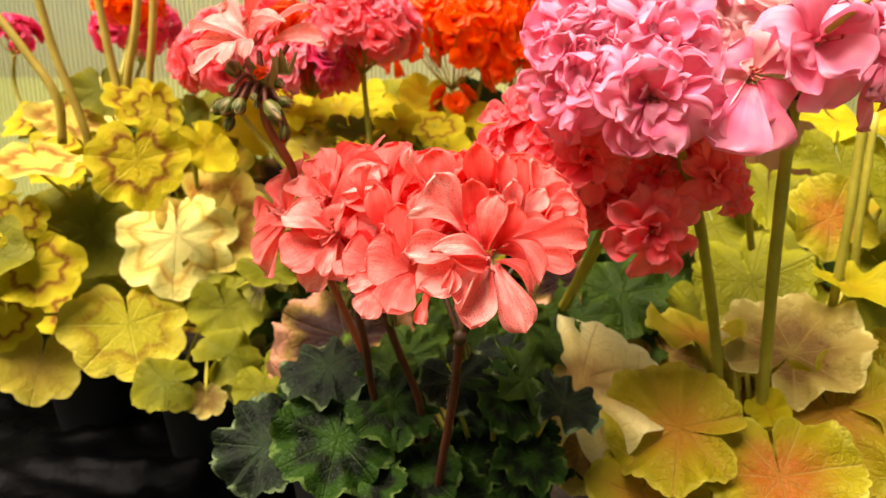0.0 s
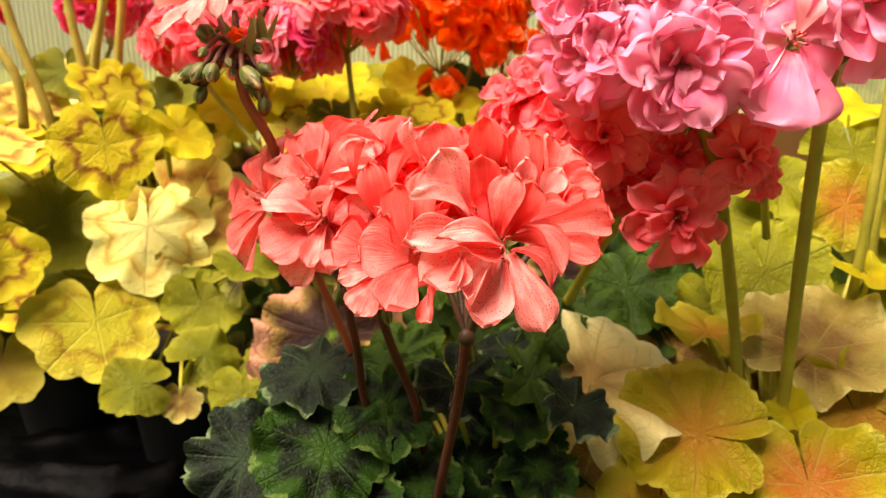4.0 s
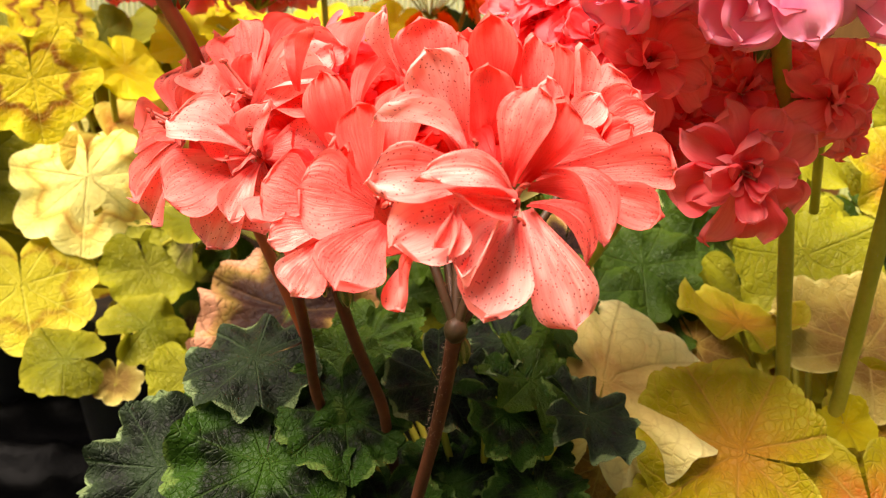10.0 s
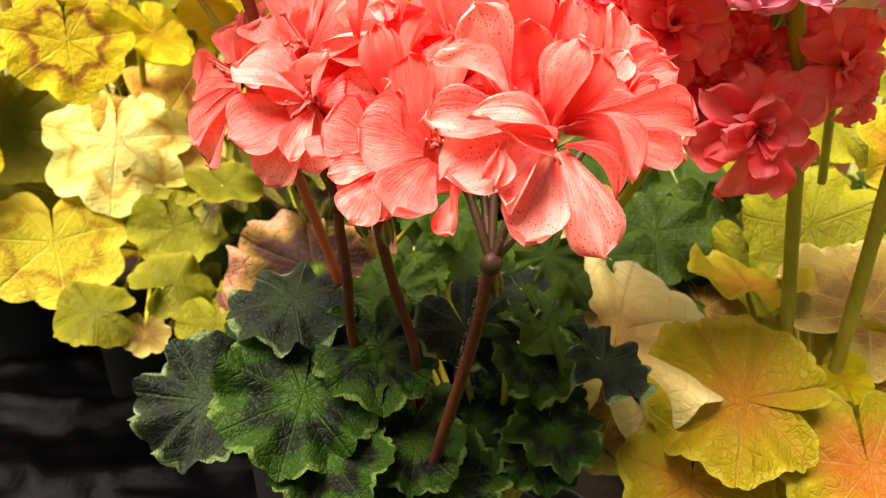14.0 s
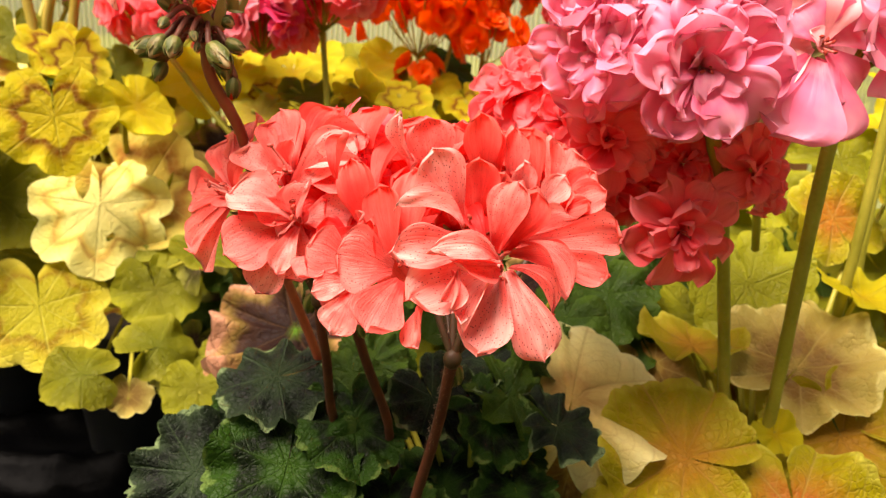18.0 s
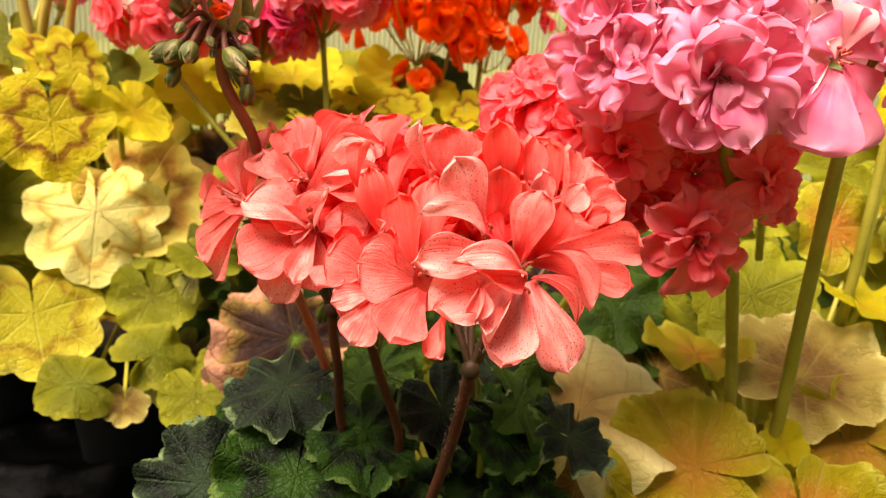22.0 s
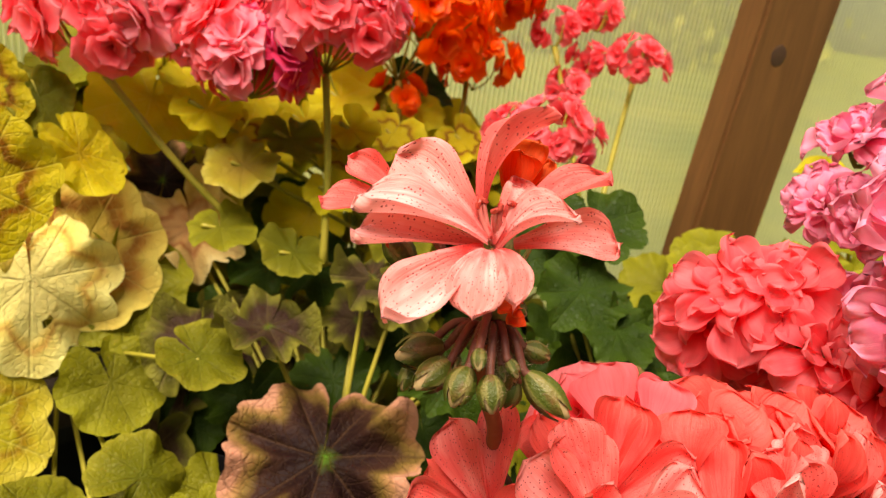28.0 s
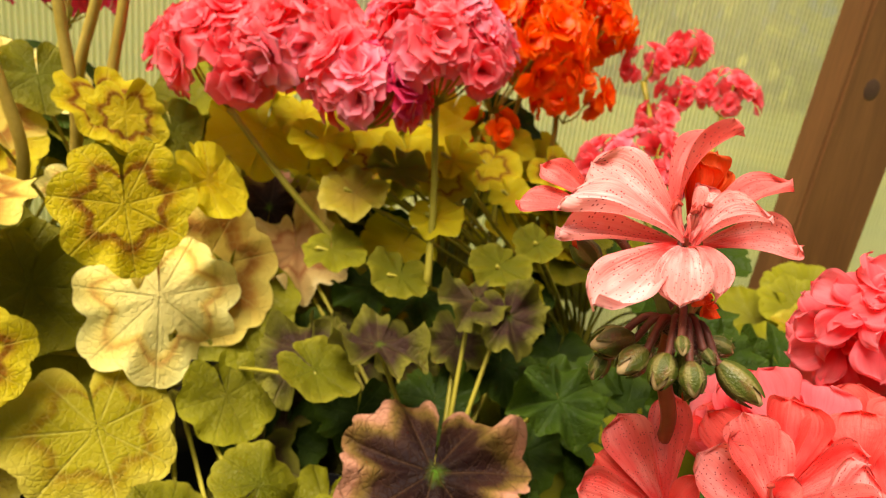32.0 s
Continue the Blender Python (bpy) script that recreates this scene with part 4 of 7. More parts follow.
petal(fl_r, (0.0134, 0.1690, 0.2538), (0.0204, 0.1590, 0.2392), (-0.07, -0.84, 0.54), 0.0098, CORAL_PALE, arch=0.06, peak=0.76)
petal(fl_r, (0.0134, 0.1680, 0.2547), (0.0224, 0.1625, 0.2477), (0.26, -0.45, 0.86), 0.0047, CORAL, arch=0.22, cup=0.2)
petal(fl_r, (0.0115, 0.1680, 0.2529), (0.0066, 0.1556, 0.2416), (-0.16, -0.83, 0.54), 0.0103, CORAL_PALE, arch=0.06, peak=0.74)
petal(fl_r, (0.0116, 0.1670, 0.2536), (0.0033, 0.1562, 0.2472), (-0.54, -0.70, 0.46), 0.0065, CORAL_SHEEN, arch=0.14, cup=0.16)
petal(fl_r, (0.0109, 0.1660, 0.2565), (-0.0018, 0.1585, 0.2612), (-0.04, -0.72, 0.69), 0.0069, CORAL_PALE, arch=0.16, cup=0.06, peak=0.6)
petal(fl_r, (0.0107, 0.1645, 0.2562), (0.0021, 0.1572, 0.2586), (-0.06, -0.99, 0.12), 0.0041, CORAL, arch=0.08, cup=0.3, peak=0.55)
petal(fl_r, (0.0016, 0.1620, 0.2557), (0.0021, 0.1566, 0.2495), (0.59, -0.77, 0.24), 0.0022, CORAL_SHEEN, arch=0.1, cup=0.2)
petal(fl_r, (0.0028, 0.1610, 0.2564), (-0.0001, 0.1575, 0.2509), (0.26, -0.96, 0.10), 0.0032, CORAL_PALE, arch=0.06, cup=0.15)
petal(fl_r, (0.0081, 0.1710, 0.2570), (-0.0098, 0.1630, 0.2586), (-0.24, -0.83, 0.51), 0.0091, CORAL_PALE, arch=0.1, peak=0.72)
petal(fl_r, (0.0076, 0.1690, 0.2545), (-0.0058, 0.1603, 0.2505), (-0.12, -0.95, 0.29), 0.0118, CORAL_PALE, arch=0.09, peak=0.68)
petal(fl_r, (0.0094, 0.1760, 0.2576), (0.0051, 0.1840, 0.2637), (-0.05, -0.91, 0.41), 0.0060, CORAL_DEEP)
petal(fl_r, (0.0105, 0.1780, 0.2572), (0.0097, 0.1880, 0.2618), (-0.07, -0.91, 0.41), 0.0056, CORAL_DEEP)
fl_m = floret_heart(coral, (0.0063, 0.1830, 0.2585), (-0.1, -0.75, 0.65), 0.04, _hero, stamens=3)
petal(fl_m, (0.0043, 0.1750, 0.2613), (-0.0082, 0.1660, 0.2681), (-0.00, -0.45, 0.89), 0.0062, CORAL_SHEEN, arch=0.12, cup=0.14, twist=0.1)
petal(fl_m, (0.0047, 0.1810, 0.2612), (-0.0023, 0.1775, 0.2761), (-0.17, -0.92, 0.36), 0.0102, CORAL_SHEEN, arch=0.05, peak=0.76)
petal(fl_m, (0.0081, 0.1850, 0.2605), (0.0078, 0.1810, 0.2743), (-0.06, -0.89, 0.46), 0.0091, CORAL_MID)
petal(fl_m, (0.0096, 0.1860, 0.2602), (0.0142, 0.1860, 0.2708), (0.21, -0.87, 0.45), 0.0070, CORAL_MID)
petal(fl_m, (0.0038, 0.1870, 0.2591), (0.0010, 0.1880, 0.2703), (-0.22, -0.90, 0.37), 0.0067, CORAL_MID)
fl_v = floret_heart(coral, (-0.0009, 0.1980, 0.2661), (-0.1, -0.45, 0.9), 0.04, _hero, stamens=2)
petal(fl_v, (0.0001, 0.1940, 0.2663), (-0.0029, 0.1915, 0.2808), (-0.01, -0.93, 0.38), 0.0110, CORAL, arch=0.08, peak=0.74)
petal(fl_v, (-0.0053, 0.1920, 0.2712), (-0.0093, 0.1870, 0.2818), (-0.69, -0.69, 0.19), 0.0044, CORAL_SHEEN, cup=0.2)
petal(fl_v, (-0.0009, 0.1980, 0.2651), (-0.0068, 0.1980, 0.2774), (-0.28, -0.90, 0.33), 0.0071, CORAL_MID)
petal(fl_v, (0.0022, 0.2000, 0.2657), (0.0044, 0.2000, 0.2789), (0.16, -0.90, 0.41), 0.0080, CORAL_MID)
fl_w = floret_heart(coral, (0.0191, 0.2020, 0.2588), (0.1, -0.55, 0.83), 0.044, _hero, stamens=3)
petal(fl_w, (0.0116, 0.2000, 0.2656), (0.0091, 0.1950, 0.2819), (-0.06, -0.91, 0.41), 0.0089, CORAL_MID, cup=0.12)
petal(fl_w, (0.0076, 0.2030, 0.2662), (0.0060, 0.2030, 0.2798), (-0.23, -0.89, 0.40), 0.0068, CORAL)
petal(fl_w, (0.0153, 0.2010, 0.2633), (0.0140, 0.1990, 0.2791), (-0.36, -0.88, 0.32), 0.0061, CORAL_MID, cup=0.2)
petal(fl_w, (0.0184, 0.2000, 0.2613), (0.0175, 0.1990, 0.2793), (0.09, -0.94, 0.34), 0.0063, CORAL, cup=0.15)
petal(fl_w, (0.0218, 0.1970, 0.2619), (0.0196, 0.1940, 0.2718), (-0.30, -0.85, 0.43), 0.0058, CORAL_PALE, cup=0.2)
petal(fl_w, (0.0240, 0.1990, 0.2625), (0.0222, 0.2020, 0.2779), (-0.13, -0.90, 0.43), 0.0061, CORAL_MID)
petal(fl_w, (0.0252, 0.1970, 0.2629), (0.0252, 0.1946, 0.2780), (0.28, -0.89, 0.35), 0.0044, CORAL_PALE, cup=0.25)
petal(fl_w, (0.0276, 0.1990, 0.2609), (0.0321, 0.1990, 0.2749), (-0.16, -0.88, 0.44), 0.0110, CORAL, arch=0.06)
petal(fl_w, (0.0270, 0.1950, 0.2606), (0.0362, 0.1930, 0.2706), (0.02, -0.87, 0.50), 0.0083, CORAL)
petal(fl_w, (0.0249, 0.1910, 0.2600), (0.0380, 0.1890, 0.2670), (-0.07, -0.81, 0.58), 0.0081, CORAL, arch=0.06)
petal(fl_w, (0.0235, 0.1920, 0.2608), (0.0285, 0.1900, 0.2697), (0.05, -0.89, 0.46), 0.0068, CORAL_PALE, cup=0.12)
petal(fl_w, (0.0248, 0.1900, 0.2592), (0.0340, 0.1870, 0.2647), (-0.05, -0.75, 0.66), 0.0059, CORAL_MID)
fl_p = floret_heart(coral, (-0.0038, 0.1810, 0.2526), (-0.55, -0.8, 0.22), 0.044, _hero, stamens=6)
petal(fl_p, (-0.0179, 0.1780, 0.2516), (-0.0264, 0.1755, 0.2553), (-0.18, -0.88, 0.44), 0.0115, CORAL, arch=0.08, peak=0.66)
petal(fl_p, (-0.0091, 0.1740, 0.2519), (-0.0205, 0.1705, 0.2554), (-0.22, -0.87, 0.44), 0.0138, CORAL, arch=0.1, peak=0.66)
petal(fl_p, (-0.0075, 0.1710, 0.2504), (-0.0136, 0.1595, 0.2440), (-0.00, -0.91, 0.41), 0.0110, CORAL, arch=0.06, peak=0.76)
petal(fl_p, (-0.0166, 0.1750, 0.2481), (-0.0252, 0.1720, 0.2470), (-0.09, -0.85, 0.52), 0.0058, CORAL_PALE, arch=0.1)
petal(fl_p, (-0.0165, 0.1740, 0.2467), (-0.0210, 0.1672, 0.2403), (-0.00, -0.89, 0.47), 0.0083, CORAL_PALE, arch=0.06, peak=0.76)
petal(fl_p, (-0.0230, 0.1800, 0.2518), (-0.0280, 0.1746, 0.2491), (-0.53, -0.81, 0.24), 0.0086, CORAL, arch=0.08)
petal(fl_p, (-0.0014, 0.1690, 0.2481), (-0.0053, 0.1567, 0.2426), (-0.93, -0.31, 0.21), 0.0079, CORAL, arch=0.05)
petal(fl_p, (0.0000, 0.1710, 0.2498), (-0.0005, 0.1660, 0.2464), (-0.76, -0.62, 0.20), 0.0034, CORAL_MID)
petal(fl_p, (-0.0086, 0.1780, 0.2517), (-0.0125, 0.1830, 0.2675), (-0.41, -0.83, 0.38), 0.0088, CORAL_MID, arch=0.06)
petal(fl_p, (-0.0128, 0.1860, 0.2546), (-0.0191, 0.1870, 0.2717), (-0.22, -0.90, 0.38), 0.0082, CORAL_MID)
petal(fl_p, (-0.0067, 0.1790, 0.2524), (-0.0050, 0.1860, 0.2710), (-0.27, -0.92, 0.30), 0.0089, CORAL_MID, arch=0.05)
petal(fl_p, (-0.0173, 0.1860, 0.2526), (-0.0258, 0.1880, 0.2564), (0.00, -0.90, 0.43), 0.0074, CORAL_DEEP)
petal(fl_p, (-0.0150, 0.1775, 0.2601), (-0.0158, 0.1750, 0.2628), (-0.56, -0.61, 0.56), 0.0036, CORAL, cup=0.3)
petal(fl_p, (-0.0092, 0.1760, 0.2503), (-0.0144, 0.1765, 0.2612), (-0.78, -0.57, 0.25), 0.0063, CORAL_MID, cup=0.2)
petal(fl_p, (-0.0117, 0.1840, 0.2550), (-0.0097, 0.1870, 0.2632), (0.04, -0.91, 0.41), 0.0075, CORAL_DEEP)
petal(fl_p, (-0.0155, 0.1854, 0.2573), (-0.0241, 0.1863, 0.2465), (-0.33, -0.87, 0.36), 0.0126, CORAL_MID, arch=0.08)
petal(fl_p, (-0.0151, 0.1849, 0.2562), (-0.0194, 0.1813, 0.2356), (-0.33, -0.87, 0.37), 0.0125, CORAL, arch=0.06)
petal(fl_p, (-0.0135, 0.1846, 0.2570), (-0.0036, 0.1786, 0.2433), (-0.35, -0.86, 0.36), 0.0093, CORAL_MID, arch=0.08)
petal(fl_p, (-0.0147, 0.1857, 0.2585), (-0.0156, 0.1890, 0.2582), (-0.34, -0.88, 0.34), 0.0101, CORAL_MID, arch=0.06)
petal(fl_p, (-0.0136, 0.1853, 0.2580), (-0.0046, 0.1854, 0.2538), (-0.35, -0.87, 0.35), 0.0101, CORAL_DEEP)
fl_l = floret_heart(coral, (-0.0308, 0.1946, 0.2563), (-0.20, -0.91, 0.36), 0.044, _hero, stamens=6)
petal(fl_l, (-0.0316, 0.1941, 0.2566), (-0.0393, 0.1900, 0.2594), (-0.29, -0.86, 0.41), 0.0067, CORAL, arch=0.14, cup=0.2, curl=0.3)
petal(fl_l, (-0.0296, 0.1942, 0.2565), (-0.0185, 0.1906, 0.2586), (-0.32, -0.86, 0.40), 0.0110, CORAL_PALE, arch=0.07, peak=0.7)
petal(fl_l, (-0.0307, 0.1939, 0.2550), (-0.0295, 0.1881, 0.2434), (-0.30, -0.85, 0.43), 0.0116, CORAL_PALE, arch=0.06, peak=0.74)
petal(fl_l, (-0.0296, 0.1942, 0.2555), (-0.0190, 0.1911, 0.2485), (-0.31, -0.85, 0.42), 0.0092, CORAL, arch=0.06)
petal(fl_l, (-0.0309, 0.1943, 0.2572), (-0.0315, 0.1917, 0.2651), (-0.30, -0.87, 0.40), 0.0060, CORAL, arch=0.1, cup=0.2)
petal(fl_l, (-0.0311, 0.1939, 0.2561), (-0.0340, 0.1880, 0.2544), (-0.30, -0.86, 0.41), 0.0042, CORAL_PALE, arch=0.12, cup=0.25)
petal(fl_l, (-0.0317, 0.1950, 0.2559), (-0.0394, 0.1981, 0.2520), (-0.29, -0.86, 0.41), 0.0090, CORAL_MID)
fl_u = floret_heart(coral, (-0.0330, 0.2011, 0.2658), (-0.37, -0.75, 0.55), 0.044, _hero, stamens=4)
petal(fl_u, (-0.0334, 0.2020, 0.2671), (-0.0367, 0.2100, 0.2790), (-0.40, -0.78, 0.49), 0.0099, CORAL, arch=0.06, peak=0.76)
petal(fl_u, (-0.0330, 0.2009, 0.2666), (-0.0329, 0.1988, 0.2736), (-0.41, -0.76, 0.50), 0.0052, CORAL, arch=0.1, cup=0.16)
petal(fl_u, (-0.0313, 0.2010, 0.2668), (-0.0161, 0.2004, 0.2761), (-0.43, -0.76, 0.49), 0.0105, CORAL, arch=0.07, peak=0.72)
petal(fl_u, (-0.0315, 0.2004, 0.2664), (-0.0178, 0.1938, 0.2715), (-0.43, -0.75, 0.50), 0.0073, CORAL_SHEEN, arch=0.12, cup=0.1, peak=0.68)
petal(fl_u, (-0.0312, 0.2001, 0.2659), (-0.0148, 0.1912, 0.2664), (-0.43, -0.75, 0.51), 0.0103, CORAL, arch=0.09, peak=0.7)
petal(fl_u, (-0.0333, 0.2004, 0.2657), (-0.0358, 0.1938, 0.2649), (-0.40, -0.76, 0.51), 0.0045, CORAL, arch=0.12, cup=0.3, peak=0.62)
petal(fl_u, (-0.0339, 0.2014, 0.2654), (-0.0422, 0.2043, 0.2622), (-0.39, -0.77, 0.51), 0.0059, CORAL_MID, arch=0.08)
petal(fl_u, (-0.0321, 0.2023, 0.2673), (-0.0238, 0.2130, 0.2808), (-0.41, -0.77, 0.48), 0.0116, CORAL_MID, arch=0.05, cup=0.1)
petal(fl_u, (-0.0335, 0.2027, 0.2667), (-0.0384, 0.2172, 0.2750), (-0.39, -0.78, 0.49), 0.0089, CORAL_MID, arch=0.05)
petal(fl_u, (-0.0314, 0.2019, 0.2670), (-0.0171, 0.2090, 0.2781), (-0.42, -0.77, 0.49), 0.0094, CORAL_MID, arch=0.05)
fl_k = floret_heart(coral, (-0.0475, 0.2090, 0.2581), (-0.62, -0.63, 0.47), 0.044, _hero, stamens=6)
petal(fl_k, (-0.0489, 0.2099, 0.2580), (-0.0614, 0.2183, 0.2567), (-0.51, -0.72, 0.47), 0.0114, CORAL, arch=0.07, peak=0.7)
petal(fl_k, (-0.0487, 0.2096, 0.2573), (-0.0598, 0.2151, 0.2503), (-0.52, -0.71, 0.48), 0.0076, CORAL_PALE, arch=0.06)
petal(fl_k, (-0.0481, 0.2104, 0.2594), (-0.0536, 0.2228, 0.2709), (-0.52, -0.72, 0.45), 0.0101, CORAL, arch=0.06, peak=0.74)
petal(fl_k, (-0.0472, 0.2102, 0.2600), (-0.0442, 0.2211, 0.2768), (-0.54, -0.72, 0.44), 0.0081, CORAL, arch=0.06, cup=0.12)
petal(fl_k, (-0.0467, 0.2080, 0.2585), (-0.0396, 0.1992, 0.2617), (-0.54, -0.70, 0.47), 0.0080, CORAL_PALE, arch=0.12, cup=0.1, twist=0.15)
petal(fl_k, (-0.0475, 0.2080, 0.2580), (-0.0472, 0.1988, 0.2576), (-0.54, -0.70, 0.47), 0.0057, CORAL, arch=0.14, cup=0.2)
petal(fl_k, (-0.0466, 0.2080, 0.2577), (-0.0388, 0.1994, 0.2544), (-0.54, -0.69, 0.47), 0.0073, CORAL_MID, arch=0.08)
petal(fl_k, (-0.0487, 0.2089, 0.2567), (-0.0593, 0.2083, 0.2438), (-0.52, -0.70, 0.49), 0.0116, CORAL, arch=0.05, peak=0.78)
petal(fl_k, (-0.0483, 0.2088, 0.2562), (-0.0555, 0.2071, 0.2387), (-0.52, -0.70, 0.49), 0.0103, CORAL_PALE, arch=0.05, peak=0.8)
petal(fl_k, (-0.0472, 0.2088, 0.2591), (-0.0445, 0.2068, 0.2677), (-0.54, -0.71, 0.46), 0.0052, CORAL_MID, arch=0.1, cup=0.25)
petal(fl_k, (-0.0483, 0.2105, 0.2584), (-0.0560, 0.2240, 0.2609), (-0.52, -0.72, 0.46), 0.0094, CORAL_MID)
petal(fl_l, (-0.0322, 0.1935, 0.2555), (-0.0458, 0.1871, 0.2496), (-0.15, -0.85, 0.50), 0.0140, CORAL, arch=0.09, cup=0.05, peak=0.68)
petal(fl_l, (-0.0318, 0.1925, 0.2570), (-0.0446, 0.1905, 0.2640), (0.00, -0.54, 0.84), 0.0115, CORAL_PALE, arch=0.12, cup=0.10, curl=0.25, peak=0.66)
petal(fl_l, (-0.0312, 0.1940, 0.2550), (-0.0393, 0.1885, 0.2401), (-0.10, -0.93, 0.36), 0.0100, CORAL_PALE, arch=0.06, peak=0.76)
petal(fl_l, (-0.0302, 0.1915, 0.2552), (-0.0339, 0.1850, 0.2460), (-0.21, -0.95, 0.21), 0.0062, CORAL_SHEEN, arch=0.12, cup=0.12)
petal(fl_l, (-0.0294, 0.1925, 0.2562), (-0.0282, 0.1880, 0.2664), (-0.51, -0.81, 0.30), 0.0052, CORAL_PALE, arch=0.10, cup=0.30)
petal(fl_u, (-0.0334, 0.1985, 0.2630), (-0.0440, 0.2095, 0.2708), (-0.20, -0.76, 0.61), 0.0125, CORAL_PALE, arch=0.08, cup=0.12, peak=0.70)
petal(fl_u, (-0.0325, 0.1965, 0.2620), (-0.0185, 0.1978, 0.2760), (0.05, -0.80, 0.60), 0.0115, CORAL_PALE, arch=0.08, peak=0.70)
petal(fl_u, (-0.0330, 0.1985, 0.2630), (-0.0371, 0.2085, 0.2778), (-0.10, -0.86, 0.50), 0.0120, CORAL, arch=0.06, peak=0.74)
petal(fl_v, (-0.0233, 0.2100, 0.2711), (-0.0223, 0.2260, 0.2800), (-0.54, -0.60, 0.60), 0.0135, ROSE)
petal(fl_v, (-0.0193, 0.2100, 0.2723), (-0.0114, 0.2180, 0.2801), (-0.34, -0.69, 0.64), 0.0111, ROSE)
petal(fl_v, (-0.0154, 0.2020, 0.2721), (-0.0147, 0.2070, 0.2813), (-0.45, -0.62, 0.64), 0.0125, CORAL_MID)
petal(fl_p, (-0.0133, 0.1900, 0.2638), (-0.0061, 0.2060, 0.2759), (-0.70, -0.48, 0.53), 0.0092, CORAL_MID)
petal(fl_v, (-0.0054, 0.1900, 0.2693), (0.0003, 0.2030, 0.2752), (-0.65, -0.46, 0.60), 0.0101, CORAL)
petal(fl_v, (0.0020, 0.1930, 0.2706), (0.0077, 0.2040, 0.2765), (-0.55, -0.54, 0.64), 0.0094, CORAL_PALE)
petal(fl_p, (-0.0209, 0.1780, 0.2689), (-0.0192, 0.1790, 0.2781), (-0.79, -0.35, 0.51), 0.0076, CORAL_MID, cup=0.2)
double_floret(coral, (-0.0225, 0.2225, 0.2636), (-0.15, -0.45, 0.88), 0.0235, ROSE, _hero, ((5, 58, 1.2), (5, 36, 1.15), (3, 14, 0.9)), "smooth", 0.92, 3, 5, 0.20)
double_floret(coral, (-0.0161, 0.2205, 0.2638), (0.05, -0.5, 0.86), 0.0235, ROSE, _hero, ((5, 58, 1.2), (5, 36, 1.15), (3, 14, 0.9)), "smooth", 0.92, 3, 5, 0.20)
double_floret(coral, (-0.0102, 0.2130, 0.2622), (0.1, -0.5, 0.86), 0.021, CORAL_MID, _hero, ((5, 58, 1.2), (5, 36, 1.15), (3, 14, 0.9)), "smooth", 0.92, 3, 5, 0.20)
double_floret(coral, (-0.0164, 0.2050, 0.2583), (-0.1, -0.8, 0.55), 0.021, ROSE, _hero, ((5, 58, 1.2), (5, 36, 1.15), (3, 14, 0.9)), "smooth", 0.92, 3, 5, 0.20)
double_floret(coral, (-0.0272, 0.2220, 0.2608), (-0.2, -0.4, 0.88), 0.021, CORAL_MID, _hero, ((5, 58, 1.2), (5, 36, 1.15), (3, 14, 0.9)), "smooth", 0.92, 3, 5, 0.20)
double_floret(coral, (0.0004, 0.2150, 0.2640), (0, -0.3, 0.95), 0.025, CORAL_MID, _hero, ((5, 58, 1.2), (5, 36, 1.15), (3, 14, 0.9)), "smooth", 0.92, 3, 5, 0.20)
double_floret(coral, (0.0115, 0.2140, 0.2629), (0.1, -0.3, 0.95), 0.025, CORAL_MID, _hero, ((5, 58, 1.2), (5, 36, 1.15), (3, 14, 0.9)), "smooth", 0.92, 3, 5, 0.20)
double_floret(coral, (0.0224, 0.2120, 0.2631), (0.3, -0.35, 0.88), 0.025, CORAL_MID, _hero, ((5, 58, 1.2), (5, 36, 1.15), (3, 14, 0.9)), "smooth", 0.92, 3, 5, 0.20)
double_floret(coral, (0.0309, 0.2090, 0.2569), (0.6, -0.5, 0.62), 0.023, CORAL_MID, _hero, ((5, 58, 1.2), (5, 36, 1.15), (3, 14, 0.9)), "smooth", 0.92, 3, 5, 0.20)
double_floret(coral, (-0.0041, 0.2000, 0.2595), (0, -0.85, 0.5), 0.02, CORAL_DEEP, _hero, ((5, 58, 1.2), (5, 36, 1.15), (3, 14, 0.9)), "smooth", 0.92, 3, 5, 0.20)
double_floret(coral, (0.0309, 0.1960, 0.2557), (0.6, -0.7, 0.3), 0.019, CORAL_MID, _hero, ((5, 58, 1.2), (5, 36, 1.15), (3, 14, 0.9)), "smooth", 0.92, 3, 5, 0.20)
double_floret(coral, (-0.0229, 0.2000, 0.2565), (0, -0.9, 0.4), 0.018, CORAL_DEEP, _hero, ((5, 58, 1.2), (5, 36, 1.15), (3, 14, 0.9)), "smooth", 0.92, 3, 5, 0.20)
double_floret(coral, (0.0041, 0.1950, 0.2531), (0, -0.95, 0.3), 0.018, CORAL_DEEP, _hero, ((5, 58, 1.2), (5, 36, 1.15), (3, 14, 0.9)), "smooth", 0.92, 3, 5, 0.20)
hub_main = Vector((0.0047, 0.1782, 0.2304))
coral_hub(coral, hub_main, [(0.0136, 0.1814, 0.2503), (0.0086, 0.1946, 0.2587), (-0.0030, 0.1900, 0.2478), (0.0257, 0.1962, 0.2531), (0.0010, 0.2060, 0.2639)])
part("flower_stem", tube("flower_stem", [(-0.0070, 0.2360, 0.1130), (-0.0001, 0.2010, 0.1793), (0.0032, 0.1866, 0.2091), (0.0047, 0.1782, 0.2304)], 0.0015, 0.0013, STEM_RED, swell=0.25), coral)
hair_stem(coral, (0.0017, 0.1905, 0.1991), (0.0047, 0.1782, 0.2304), 0.0014)
